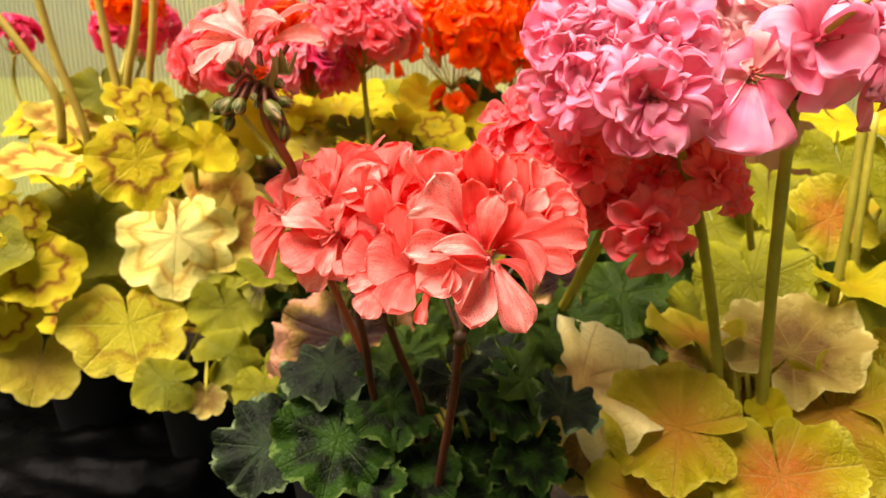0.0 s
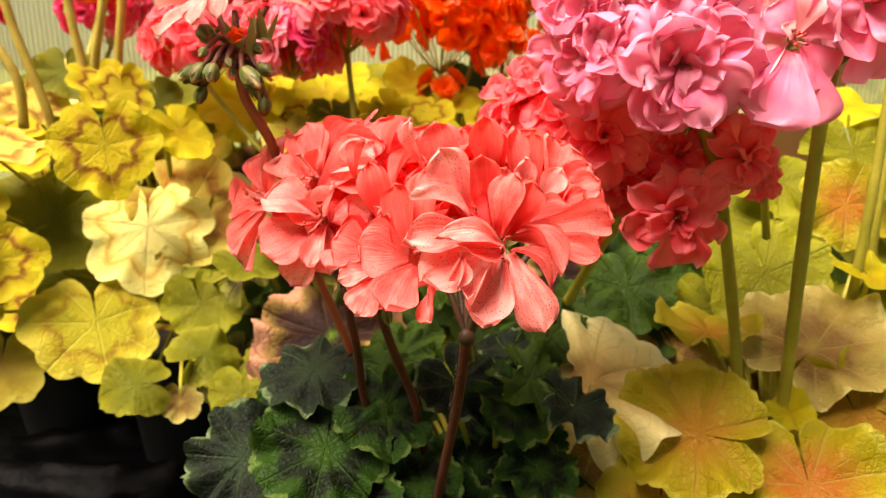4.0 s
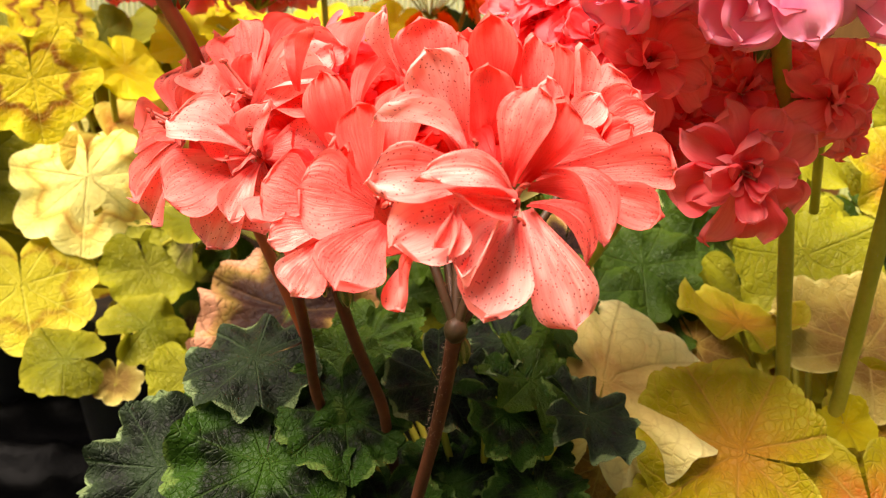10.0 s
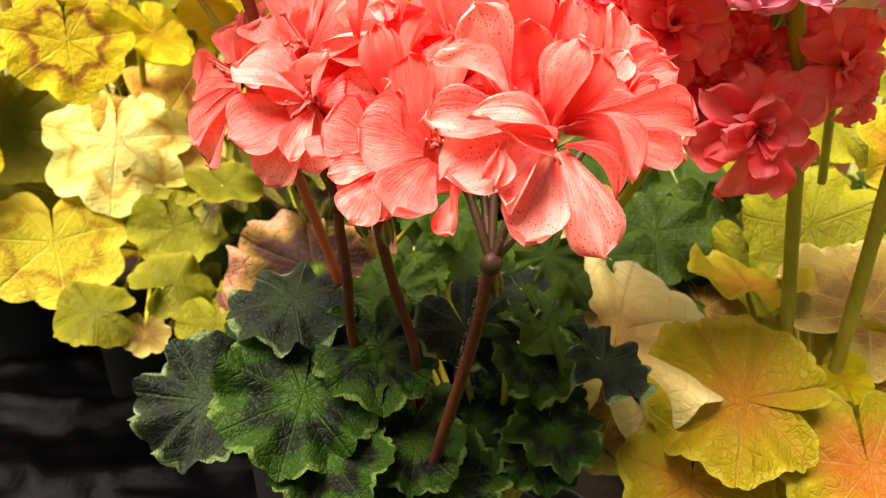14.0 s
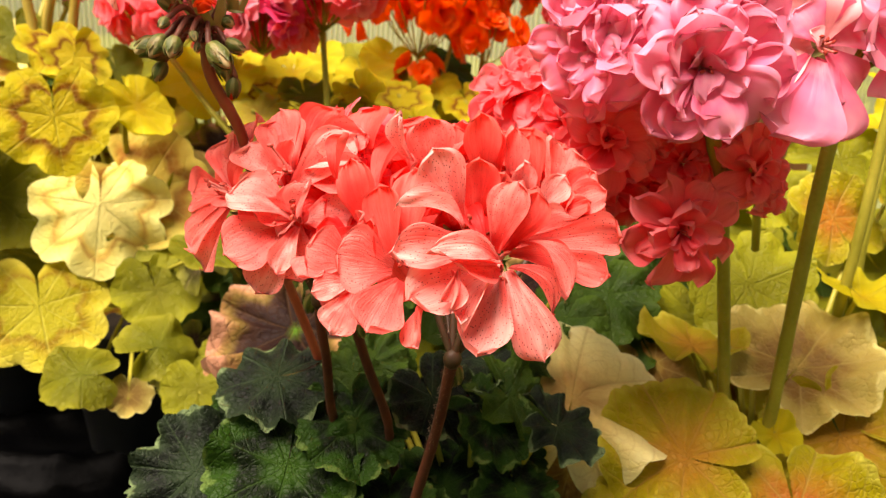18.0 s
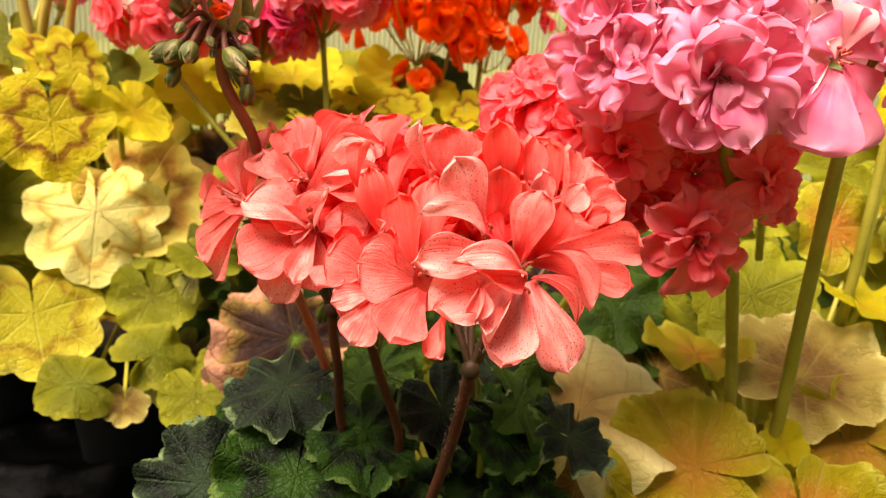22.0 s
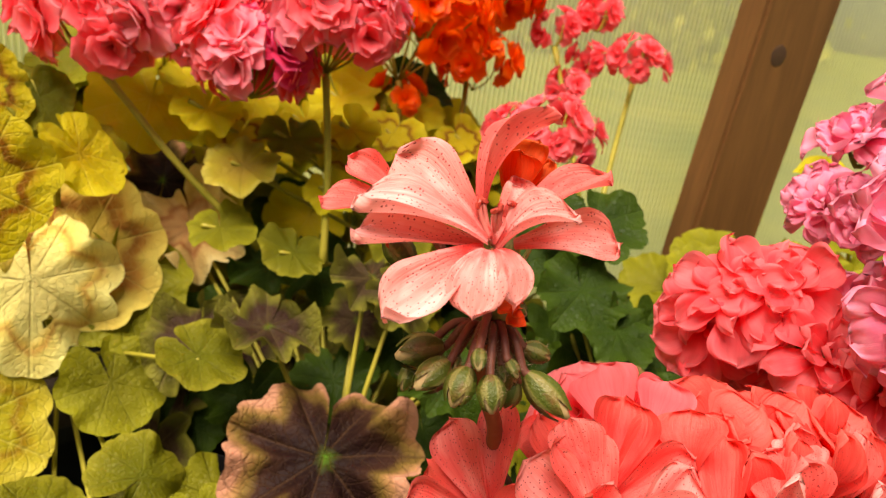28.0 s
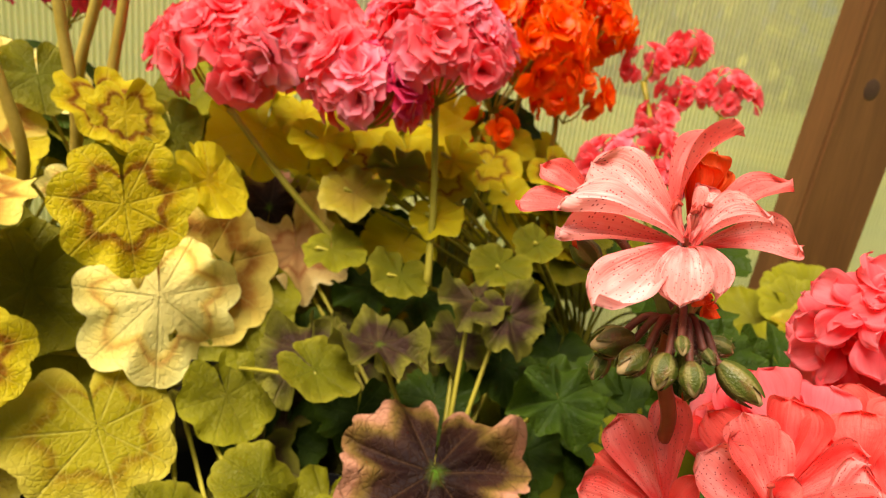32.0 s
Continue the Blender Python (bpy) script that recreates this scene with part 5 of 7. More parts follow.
part("flower_stem", tube("flower_stem", [(-0.0120, 0.2550, 0.1130), (-0.0227, 0.2253, 0.1830), (-0.0246, 0.2188, 0.1961), (-0.0251, 0.2088, 0.2152), (-0.0265, 0.2051, 0.2270), (-0.0267, 0.2039, 0.2336)], 0.0014, 0.0012, STEM_RED, swell=0.25), coral)
part("flower_stem", tube("flower_stem", [(0.0020, 0.2550, 0.1130), (-0.0068, 0.2207, 0.1811), (-0.0088, 0.2128, 0.1966), (-0.0139, 0.2048, 0.2146), (-0.0172, 0.1996, 0.2281), (-0.0182, 0.1984, 0.2344)], 0.0014, 0.0012, STEM_RED, swell=0.25), coral)
coral_hub(coral, Vector((-0.0267, 0.2039, 0.2336)), [(-0.0330, 0.2018, 0.2535), (-0.0461, 0.2100, 0.2579), (-0.0290, 0.2209, 0.2553), (-0.0440, 0.2291, 0.2625)])
coral_hub(coral, Vector((-0.0182, 0.1984, 0.2344)), [(-0.0176, 0.2173, 0.2633), (-0.0257, 0.2348, 0.2679), (-0.0074, 0.2343, 0.2698)])

# the tall umbel with buds and one open floret
fl_u = floret_heart(coral, (-0.0553, 0.2112, 0.3094), (-0.18, -0.18, 0.97), 0.046, _hero, stamens=7)
petal(fl_u, (-0.0569, 0.2098, 0.3102), (-0.0759, 0.2155, 0.3153), (-0.10, -0.24, 0.97), 0.0088, CORAL_SHEEN, arch=0.08)
petal(fl_u, (-0.0571, 0.2106, 0.3093), (-0.0762, 0.2157, 0.3095), (-0.13, -0.42, 0.90), 0.0077, CORAL_SHEEN, arch=0.03)
petal(fl_u, (-0.0568, 0.2111, 0.3109), (-0.0691, 0.2218, 0.3206), (-0.26, -0.56, 0.79), 0.0108, CORAL_SHEEN, arch=0.08, curl=0.1)
petal(fl_u, (-0.0564, 0.2131, 0.3106), (-0.0452, 0.2195, 0.3290), (-0.83, -0.10, 0.54), 0.0075, CORAL, arch=0.20, cup=0.12)
petal(fl_u, (-0.0551, 0.2111, 0.3094), (-0.0376, 0.2137, 0.3226), (-0.57, -0.19, 0.80), 0.0070, CORAL, arch=0.06, curl=0.12)
petal(fl_u, (-0.0559, 0.2081, 0.3096), (-0.0458, 0.2054, 0.3171), (-0.54, -0.07, 0.84), 0.0060, CORAL_SHEEN, arch=0.16, cup=0.2)
petal(fl_u, (-0.0520, 0.2113, 0.3094), (-0.0345, 0.2096, 0.3110), (-0.27, -0.62, 0.74), 0.0093, CORAL_PALE, arch=0.07)
petal(fl_u, (-0.0571, 0.2096, 0.3094), (-0.0728, 0.2047, 0.3004), (-0.36, -0.59, 0.72), 0.0107, CORAL_SHEEN, arch=0.12)
petal(fl_u, (-0.0572, 0.2086, 0.3097), (-0.0619, 0.1990, 0.3035), (-0.36, -0.59, 0.72), 0.0085, CORAL_SHEEN, arch=0.20)
petal(fl_u, (-0.0564, 0.2084, 0.3099), (-0.0558, 0.1989, 0.3056), (0.01, -0.67, 0.74), 0.0057, CORAL_SHEEN, arch=0.22)
petal(fl_u, (-0.0567, 0.2100, 0.3109), (-0.0531, 0.2139, 0.3188), (0.25, -0.81, 0.53), 0.0031, CORAL_SHEEN, cup=0.3)
petal(fl_u, (-0.0565, 0.2086, 0.3105), (-0.0566, 0.2102, 0.3148), (0.02, -0.85, 0.53), 0.0023, CORAL_SHEEN, cup=0.3)
petal(fl_u, (-0.0671, 0.2220, 0.3105), (-0.0794, 0.2281, 0.3102), (-0.25, -0.51, 0.82), 0.0074, CORAL)
petal(fl_u, (-0.0661, 0.2233, 0.3120), (-0.0748, 0.2311, 0.3166), (-0.27, -0.68, 0.68), 0.0058, CORAL)
petal(fl_u, (-0.0635, 0.2200, 0.3113), (-0.0708, 0.2229, 0.3066), (-0.28, -0.75, 0.60), 0.0055, CORAL_DEEP)
fl_o = floret_heart(coral, (-0.0489, 0.2209, 0.3111), (0.01, 0.13, 0.99), 0.034, _hero, stamens=0)
petal(fl_o, (-0.0498, 0.2201, 0.3114), (-0.0483, 0.2234, 0.3217), (-0.19, -0.84, 0.51), 0.0075, CORAL_RED, cup=0.25, arch=-0.05)
petal(fl_o, (-0.0489, 0.2209, 0.3111), (-0.0443, 0.2248, 0.3229), (-0.64, -0.64, 0.43), 0.0076, CORAL_RED, cup=0.25)
petal(fl_o, (-0.0490, 0.2219, 0.3108), (-0.0493, 0.2262, 0.3195), (0.20, -0.83, 0.52), 0.0067, CORAL_RED, cup=0.25)
petal(fl_o, (-0.0480, 0.2215, 0.3105), (-0.0420, 0.2253, 0.3202), (-0.47, -0.68, 0.56), 0.0058, CORAL_RED, cup=0.2)
petal(fl_o, (-0.0510, 0.2175, 0.3122), (-0.0499, 0.2193, 0.3183), (0.12, -0.89, 0.44), 0.0041, CORAL_PALE, cup=0.4)
petal(fl_o, (-0.0513, 0.2065, 0.3013), (-0.0552, 0.2056, 0.3016), (-0.13, -0.42, 0.90), 0.0039, CORAL_RED, cup=0.4)
petal(fl_o, (-0.0507, 0.2075, 0.3016), (-0.0536, 0.2077, 0.3025), (-0.05, -0.08, 1.00), 0.0035, CORAL_RED, cup=0.3)
petal(fl_o, (-0.0513, 0.2063, 0.3007), (-0.0539, 0.2045, 0.2997), (-0.18, -0.83, 0.53), 0.0034, CORAL_RED, cup=0.4)
petal(fl_o, (-0.0523, 0.2048, 0.3019), (-0.0535, 0.2038, 0.3012), (-0.17, -0.64, 0.75), 0.0022, CORAL_RED, cup=0.4)
hub_umbel = Vector((-0.0540, 0.2112, 0.2951))
coral_hub(coral, hub_umbel, [(-0.0547, 0.2126, 0.3076), (-0.0481, 0.2223, 0.3097), (-0.0620, 0.2238, 0.3076)], True)
part("flower_stem", tube("flower_stem", [(-0.0100, 0.2520, 0.1130), (-0.0260, 0.2440, 0.1850), (-0.0442, 0.2320, 0.2432), (-0.0458, 0.2205, 0.2615), (-0.0477, 0.2147, 0.2737), (-0.0533, 0.2118, 0.2859), (-0.0540, 0.2112, 0.2951)], 0.0014, 0.0014, STEM_CORAL, swell=0.25), coral)
bud(coral, hub_umbel, (-0.0610, 0.2113, 0.2923), (-0.98, -0.05, -0.18), 0.0075, _hero, 1.25, 0)
bud(coral, hub_umbel, (-0.0620, 0.2053, 0.2930), (-0.82, -0.41, -0.41), 0.0064, _hero, 1.2, 0)
bud(coral, hub_umbel, (-0.0601, 0.2017, 0.2941), (-0.45, -0.50, -0.74), 0.0059, _hero, 1.25, 0)
bud(coral, hub_umbel, (-0.0574, 0.1997, 0.2940), (-0.07, -0.66, -0.75), 0.0053, _hero, 1.25, 0)
bud(coral, hub_umbel, (-0.0506, 0.2016, 0.2929), (0.59, -0.63, -0.51), 0.0085, _hero, 0.95, 0)
bud(coral, hub_umbel, (-0.0486, 0.2080, 0.2939), (0.90, -0.19, -0.39), 0.0047, _hero, 1.2, 0)
bud(coral, hub_umbel, (-0.0593, 0.2006, 0.2979), (-0.24, -0.79, -0.57), 0.0034, _hero, 1.1, 0)
bud(coral, hub_umbel, (-0.0642, 0.2132, 0.2885), (-0.40, -0.19, -0.90), 0.0051, _hero, 1.1, 0)
bud(coral, hub_umbel, (-0.0543, 0.2015, 0.2955), (0.37, -0.71, -0.61), 0.0030, _hero, 1.1, 0)
bud(coral, hub_umbel, (-0.0539, 0.2039, 0.2932), (0.03, -0.70, -0.72), 0.0026, _hero, 1.0, 0)
bud(coral, hub_umbel, (-0.0600, 0.2070, 0.2935), (-0.24, -0.64, -0.73), 0.0025, _hero, 1.0, 0)
bud(coral, hub_umbel, (-0.0505, 0.2126, 0.2989), (0.83, -0.40, -0.39), 0.0034, _hero, 1.5, 0)
bud(coral, hub_umbel, (-0.0476, 0.2104, 0.2860), (-0.16, 0.11, -0.98), 0.0054, _hero, 1.1, 2)
bud(coral, hub_umbel, (-0.0645, 0.2222, 0.3011), (-0.51, 0.69, 0.51), 0.0064, _hero, 1.3, 2)

# its dark leaves
leaf(coral, (-0.0360, 0.2130, 0.1803), (0.04, -0.63, 0.78), (-0.11, -0.23, -0.97), 0.0218, DARK, 1, stalk=STEM_GREEN, lobes=9, lobed=0.05, pleat=0.20, teeth=0.042, wave=0.12, ruffle=0.07, scallops=3)
leaf(coral, (-0.0181, 0.2220, 0.1889), (0.06, -0.58, 0.81), (0.09, -0.23, -0.97), 0.0178, DARK, 2, stalk=STEM_GREEN, lobes=9, lobed=0.05, pleat=0.20, teeth=0.042, wave=0.12, ruffle=0.07, scallops=3)
leaf(coral, (-0.0416, 0.2320, 0.1984), (-0.09, -0.29, 0.95), (-0.90, -0.05, -0.29), 0.0183, GREY, 3, stalk=STEM_GREEN, lobes=9, lobed=0.02, pleat=0.16, teeth=0.035, cup=-0.12, wave=0.18, ruffle=0.05, scallops=3, notch=0.2)
leaf(coral, (0.0050, 0.2280, 0.1946), (0.14, -0.60, 0.79), (0.39, -0.24, -0.97), 0.0150, GREY, 4, stalk=STEM_GREEN, lobes=9, lobed=0.05, pleat=0.20, teeth=0.042, wave=0.12, ruffle=0.07, scallops=3)
leaf(coral, (0.0229, 0.2240, 0.1888), (0.38, -0.54, 0.75), (0.60, -0.20, -0.78), 0.0157, DARK, 5, stalk=STEM_GREEN, lobes=9, lobed=0.05, pleat=0.20, teeth=0.042, wave=0.12, ruffle=0.07, scallops=3)
leaf(coral, (0.0428, 0.2220, 0.1889), (0.34, -0.30, 0.89), (0.80, -0.13, -0.49), 0.0136, GREY, 6, stalk=STEM_GREEN, lobes=9, lobed=0.05, pleat=0.20, teeth=0.042, wave=0.12, ruffle=0.07, scallops=3)
leaf(coral, (-0.0650, 0.2260, 0.1694), (-0.14, -0.63, 0.76), (-0.60, -0.17, -0.78), 0.0196, GREY, 7, stalk=STEM_GREEN, lobes=9, lobed=0.05, pleat=0.20, teeth=0.042, wave=0.12, ruffle=0.07, scallops=3)
leaf(coral, (-0.0069, 0.2110, 0.1680), (0.02, -0.58, 0.82), (-0.01, -0.23, -0.97), 0.0144, DARK, 8, stalk=STEM_GREEN, lobes=9, lobed=0.05, pleat=0.20, teeth=0.042, wave=0.12, ruffle=0.07, scallops=3)
leaf(coral, (0.0272, 0.2180, 0.1625), (-0.09, -0.57, 0.82), (0.19, -0.24, -0.97), 0.0126, DARK, 9, stalk=STEM_GREEN, lobes=9, lobed=0.05, pleat=0.20, teeth=0.042, wave=0.12, ruffle=0.07, scallops=3)
leaf(coral, (-0.0340, 0.2380, 0.1854), (0.10, -0.59, 0.80), (-0.01, -0.23, -0.97), 0.0120, DARK, 10, stalk=STEM_GREEN, lobes=9, lobed=0.05, pleat=0.20, teeth=0.042, wave=0.12, ruffle=0.07, scallops=3)
leaf(coral, (0.0167, 0.2360, 0.1698), (0.11, -0.61, 0.79), (0.19, -0.24, -0.97), 0.0134, DARK, 11, stalk=STEM_GREEN, lobes=9, lobed=0.05, pleat=0.20, teeth=0.042, wave=0.12, ruffle=0.07, scallops=3)
leaf(coral, (-0.0144, 0.2620, 0.1896), (0.04, -0.67, 0.74), (0.19, -0.24, -0.97), 0.0140, GREEN, 12, stalk=STEM_GREEN, lobes=9, lobed=0.05, pleat=0.20, teeth=0.042, wave=0.12, ruffle=0.07, scallops=3)
leaf(coral, (0.0319, 0.2560, 0.2069), (-0.37, -0.74, 0.56), (-0.50, -0.13, -0.58), 0.0113, GREEN, 13, stalk=STEM_GREEN, lobes=9, lobed=0.05, pleat=0.20, teeth=0.042, wave=0.12, ruffle=0.07, scallops=3)
leaf(coral, (-0.0271, 0.2346, 0.1809), (-0.09, -0.49, 0.87), (-0.18, -0.25, -0.95), 0.0124, DARK, 7, stalk=STEM_GREEN, lobed=0.14, pleat=0.15, teeth=0.05, wave=0.16, ruffle=0.12, scallops=4)
leaf(coral, (0.0297, 0.2329, 0.1928), (0.43, -0.45, 0.78), (0.78, -0.23, -0.58), 0.0159, GREEN, 8, stalk=STEM_GREEN, lobed=0.14, pleat=0.15, teeth=0.05, wave=0.16, ruffle=0.12, scallops=4)
leaf(coral, (0.0307, 0.2160, 0.1700), (0.01, -0.49, 0.87), (0.14, -0.28, -0.95), 0.0135, DARK, 9, stalk=STEM_GREEN, lobed=0.14, pleat=0.15, teeth=0.05, wave=0.16, ruffle=0.12, scallops=4)
leaf(coral, (0.0097, 0.2267, 0.1644), (-0.09, -0.60, 0.79), (0.14, -0.28, -0.95), 0.0177, DARK, 10, stalk=STEM_GREEN, lobed=0.14, pleat=0.15, teeth=0.05, wave=0.16, ruffle=0.12, scallops=4)
leaf(coral, (-0.0116, 0.2330, 0.1618), (-0.09, -0.60, 0.79), (-0.06, -0.26, -0.96), 0.0172, DARK, 11, stalk=STEM_GREEN, lobed=0.14, pleat=0.15, teeth=0.05, wave=0.16, ruffle=0.12, scallops=4)
leaf(coral, (-0.0279, 0.2050, 0.1683), (-0.19, -0.59, 0.78), (-0.06, -0.26, -0.96), 0.0172, DARK, 12, stalk=STEM_GREEN, lobed=0.14, pleat=0.15, teeth=0.05, wave=0.16, ruffle=0.12, scallops=4)
leaf(coral, (0.0237, 0.2454, 0.1983), (0.03, -0.28, 0.96), (0.38, -0.28, -0.88), 0.0120, GREY, 13, stalk=STEM_GREEN, lobed=0.14, pleat=0.15, teeth=0.05, wave=0.16, ruffle=0.12, scallops=4)
leaf(coral, (-0.0117, 0.2674, 0.1915), (-0.09, -0.60, 0.79), (0.16, -0.28, -0.95), 0.0151, GREEN, 1, stalk=STEM_GREEN, lobed=0.14, pleat=0.15, teeth=0.05, wave=0.16, ruffle=0.12, scallops=4)
leaf(coral, (0.0285, 0.2371, 0.1701), (0.22, -0.55, 0.81), (0.48, -0.28, -0.83), 0.0176, DARK, 2, stalk=STEM_GREEN, lobed=0.14, pleat=0.15, teeth=0.05, wave=0.16, ruffle=0.12, scallops=4)
leaf(coral, (-0.0203, 0.2475, 0.1922), (-0.30, -0.64, 0.71), (0.04, -0.27, -0.96), 0.0111, GREEN, 5, stalk=STEM_GREEN, lobed=0.14, pleat=0.15, teeth=0.05, wave=0.16, ruffle=0.12, scallops=4)
leaf(coral, (-0.0559, 0.2516, 0.1769), (-0.28, -0.58, 0.77), (-0.50, -0.19, -0.85), 0.0132, DARK, 8, stalk=STEM_GREEN, lobed=0.14, pleat=0.15, teeth=0.05, wave=0.16, ruffle=0.12, scallops=4)
leaf(coral, (0.0008, 0.2098, 0.1571), (0.01, -0.61, 0.79), (0.14, -0.28, -0.95), 0.0197, DARK, 3, stalk=STEM_GREEN, lobed=0.14, pleat=0.15, teeth=0.05, wave=0.16, ruffle=0.12, scallops=4)
leaf(coral, (0.0490, 0.2468, 0.1553), (0.12, -0.55, 0.82), (0.38, -0.28, -0.88), 0.0138, DARK, 6, stalk=STEM_GREEN, lobed=0.14, pleat=0.15, teeth=0.05, wave=0.16, ruffle=0.12, scallops=4)
leaf(coral, (0.0435, 0.2687, 0.1946), (0.12, -0.55, 0.82), (0.38, -0.28, -0.88), 0.0164, GREEN, 4, stalk=STEM_GREEN, lobed=0.14, pleat=0.15, teeth=0.05, wave=0.16, ruffle=0.12, scallops=4)

# ---- pink geranium with golden leaves ----
pink = thing("geranium_plant", (0.135, 0.262, 0.0), "pink double geranium with golden leaves, one floret fading", "potted plant", "flowering geraniums")
pot(pink)
double_floret(pink, (0.0578, 0.1966, 0.2947), (-0.10, -1.00, -0.00), 0.0371, PINK, _hero, ((8, 84, 1.0), (8, 66, 0.88), (7, 46, 0.68), (3, 24, 0.46)), "frilled", 0.66, 5, 9, 0.34)
double_floret(pink, (0.0622, 0.2055, 0.3098), (0.00, -0.90, 0.43), 0.0364, PINK, _hero, ((8, 84, 1.0), (8, 66, 0.88), (7, 46, 0.68), (3, 24, 0.46)), "frilled", 0.66, 5, 9, 0.34)
double_floret(pink, (0.0457, 0.2069, 0.3031), (-0.41, -0.89, 0.22), 0.0362, PINK, _hero, ((8, 84, 1.0), (8, 66, 0.88), (7, 46, 0.68), (3, 24, 0.46)), "frilled", 0.66, 5, 9, 0.34)
double_floret(pink, (0.0380, 0.2087, 0.2980), (-0.69, -0.72, -0.02), 0.0317, PINK, _hero, ((8, 84, 1.0), (8, 66, 0.88), (7, 46, 0.68), (3, 24, 0.46)), "frilled", 0.66, 5, 9, 0.34)
double_floret(pink, (0.0417, 0.2157, 0.3136), (-0.53, -0.61, 0.59), 0.0356, PINK, _hero, ((8, 84, 1.0), (8, 66, 0.88), (7, 46, 0.68), (3, 24, 0.46)), "frilled", 0.66, 5, 9, 0.34)
double_floret(pink, (0.0516, 0.2235, 0.3199), (-0.21, -0.44, 0.87), 0.0383, PINK, _hero, ((8, 84, 1.0), (8, 66, 0.88), (7, 46, 0.68), (3, 24, 0.46)), "frilled", 0.66, 5, 9, 0.34)
double_floret(pink, (0.0700, 0.2283, 0.3270), (0.00, -0.31, 0.95), 0.0389, PINK, _hero, ((8, 84, 1.0), (8, 66, 0.88), (7, 46, 0.68), (3, 24, 0.46)), "frilled", 0.66, 5, 9, 0.34)
double_floret(pink, (0.0631, 0.2371, 0.3332), (0.00, 0.05, 1.00), 0.0401, PINK, _hero, ((8, 84, 1.0), (8, 66, 0.88), (7, 46, 0.68), (3, 24, 0.46)), "frilled", 0.66, 5, 9, 0.34)
double_floret(pink, (0.0809, 0.2769, 0.3197), (-0.50, -0.14, 0.86), 0.0279, PINK, _hero, ((8, 84, 1.0), (8, 66, 0.88), (7, 46, 0.68), (3, 24, 0.46)), "frilled", 0.66, 5, 9, 0.34)
double_floret(pink, (0.0644, 0.2651, 0.3029), (-0.90, -0.18, 0.39), 0.0258, PINK, _hero, ((8, 84, 1.0), (8, 66, 0.88), (7, 46, 0.68), (3, 24, 0.46)), "frilled", 0.66, 5, 9, 0.34)
double_floret(pink, (0.0628, 0.2501, 0.3062), (-0.57, -0.69, 0.45), 0.0237, PINK, _hero, ((8, 84, 1.0), (8, 66, 0.88), (7, 46, 0.68), (3, 24, 0.46)), "frilled", 0.66, 5, 9, 0.34)
double_floret(pink, (0.0531, 0.2357, 0.2884), (-0.56, -0.83, 0.07), 0.0183, PINK, _hero, ((8, 84, 1.0), (8, 66, 0.88), (7, 46, 0.68), (3, 24, 0.46)), "frilled", 0.66, 5, 9, 0.34)
double_floret(pink, (0.0960, 0.2715, 0.3178), (-0.13, 0.01, 0.99), 0.0279, PINK, _hero, ((8, 84, 1.0), (8, 66, 0.88), (7, 46, 0.68), (3, 24, 0.46)), "frilled", 0.66, 5, 9, 0.34)
double_floret(pink, (0.0760, 0.2132, 0.3078), (0.31, -0.89, 0.33), 0.0320, PINK_PALE, _hero, ((7, 86, 1.0), (7, 67, 0.86), (6, 44, 0.60)), "frilled", 0.78, 5, 7, 0.30)
double_floret(pink, (0.0823, 0.2416, 0.2977), (0.88, 0.39, -0.25), 0.0367, PINK, _hero, ((8, 84, 1.0), (8, 66, 0.88), (7, 46, 0.68), (3, 24, 0.46)), "frilled", 0.66, 5, 9, 0.34)
double_floret(pink, (0.1043, 0.2003, 0.3096), (0.15, -0.98, 0.14), 0.0379, PINK, _hero, ((6, 78, 1.0), (4, 45, 0.75)), "frilled", 0.95)
double_floret(pink, (0.1243, 0.2076, 0.3060), (0.70, -0.71, 0.07), 0.0378, PINK, _hero, ((8, 84, 1.0), (8, 66, 0.88), (7, 46, 0.68), (3, 24, 0.46)), "frilled", 0.66, 5, 9, 0.34)
double_floret(pink, (0.1105, 0.2181, 0.3274), (0.00, -0.58, 0.82), 0.0388, PINK, _hero, ((8, 84, 1.0), (8, 66, 0.88), (7, 46, 0.68), (3, 24, 0.46)), "frilled", 0.66, 5, 9, 0.34)
double_floret(pink, (0.0986, 0.2251, 0.3267), (-0.43, -0.47, 0.78), 0.0383, PINK_PALE, _hero, ((7, 86, 1.0), (7, 67, 0.86), (6, 44, 0.60)), "frilled", 0.78, 5, 7, 0.30)
double_floret(pink, (0.1336, 0.2283, 0.3270), (0.53, -0.23, 0.82), 0.0389, PINK, _hero, ((8, 84, 1.0), (8, 66, 0.88), (7, 46, 0.68), (3, 24, 0.46)), "frilled", 0.66, 5, 9, 0.34)
double_floret(pink, (0.1325, 0.2468, 0.3183), (0.23, 0.97, 0.11), 0.0425, PINK, _hero, ((8, 84, 1.0), (8, 66, 0.88), (7, 46, 0.68), (3, 24, 0.46)), "frilled", 0.66, 5, 9, 0.34)
fl_big = floret_heart(pink, (0.0875, 0.2012, 0.3009), (-0.10, -0.98, 0.14), 0.036, _hero)
petal(fl_big, (0.0858, 0.1984, 0.2981), (0.0747, 0.1911, 0.2812), (-0.10, -0.86, 0.51), 0.0260, PINK, arch=0.08, ruffle=0.03)
petal(fl_big, (0.0887, 0.1995, 0.2981), (0.0866, 0.1938, 0.2793), (0.10, -0.90, 0.43), 0.0239, PINK, arch=0.06)
petal(fl_big, (0.0895, 0.1998, 0.2996), (0.0971, 0.1986, 0.2903), (0.29, -0.90, 0.32), 0.0176, PINK)
petal(fl_big, (0.0866, 0.1994, 0.3020), (0.0799, 0.2001, 0.3088), (-0.19, -0.89, 0.42), 0.0111, PINK)
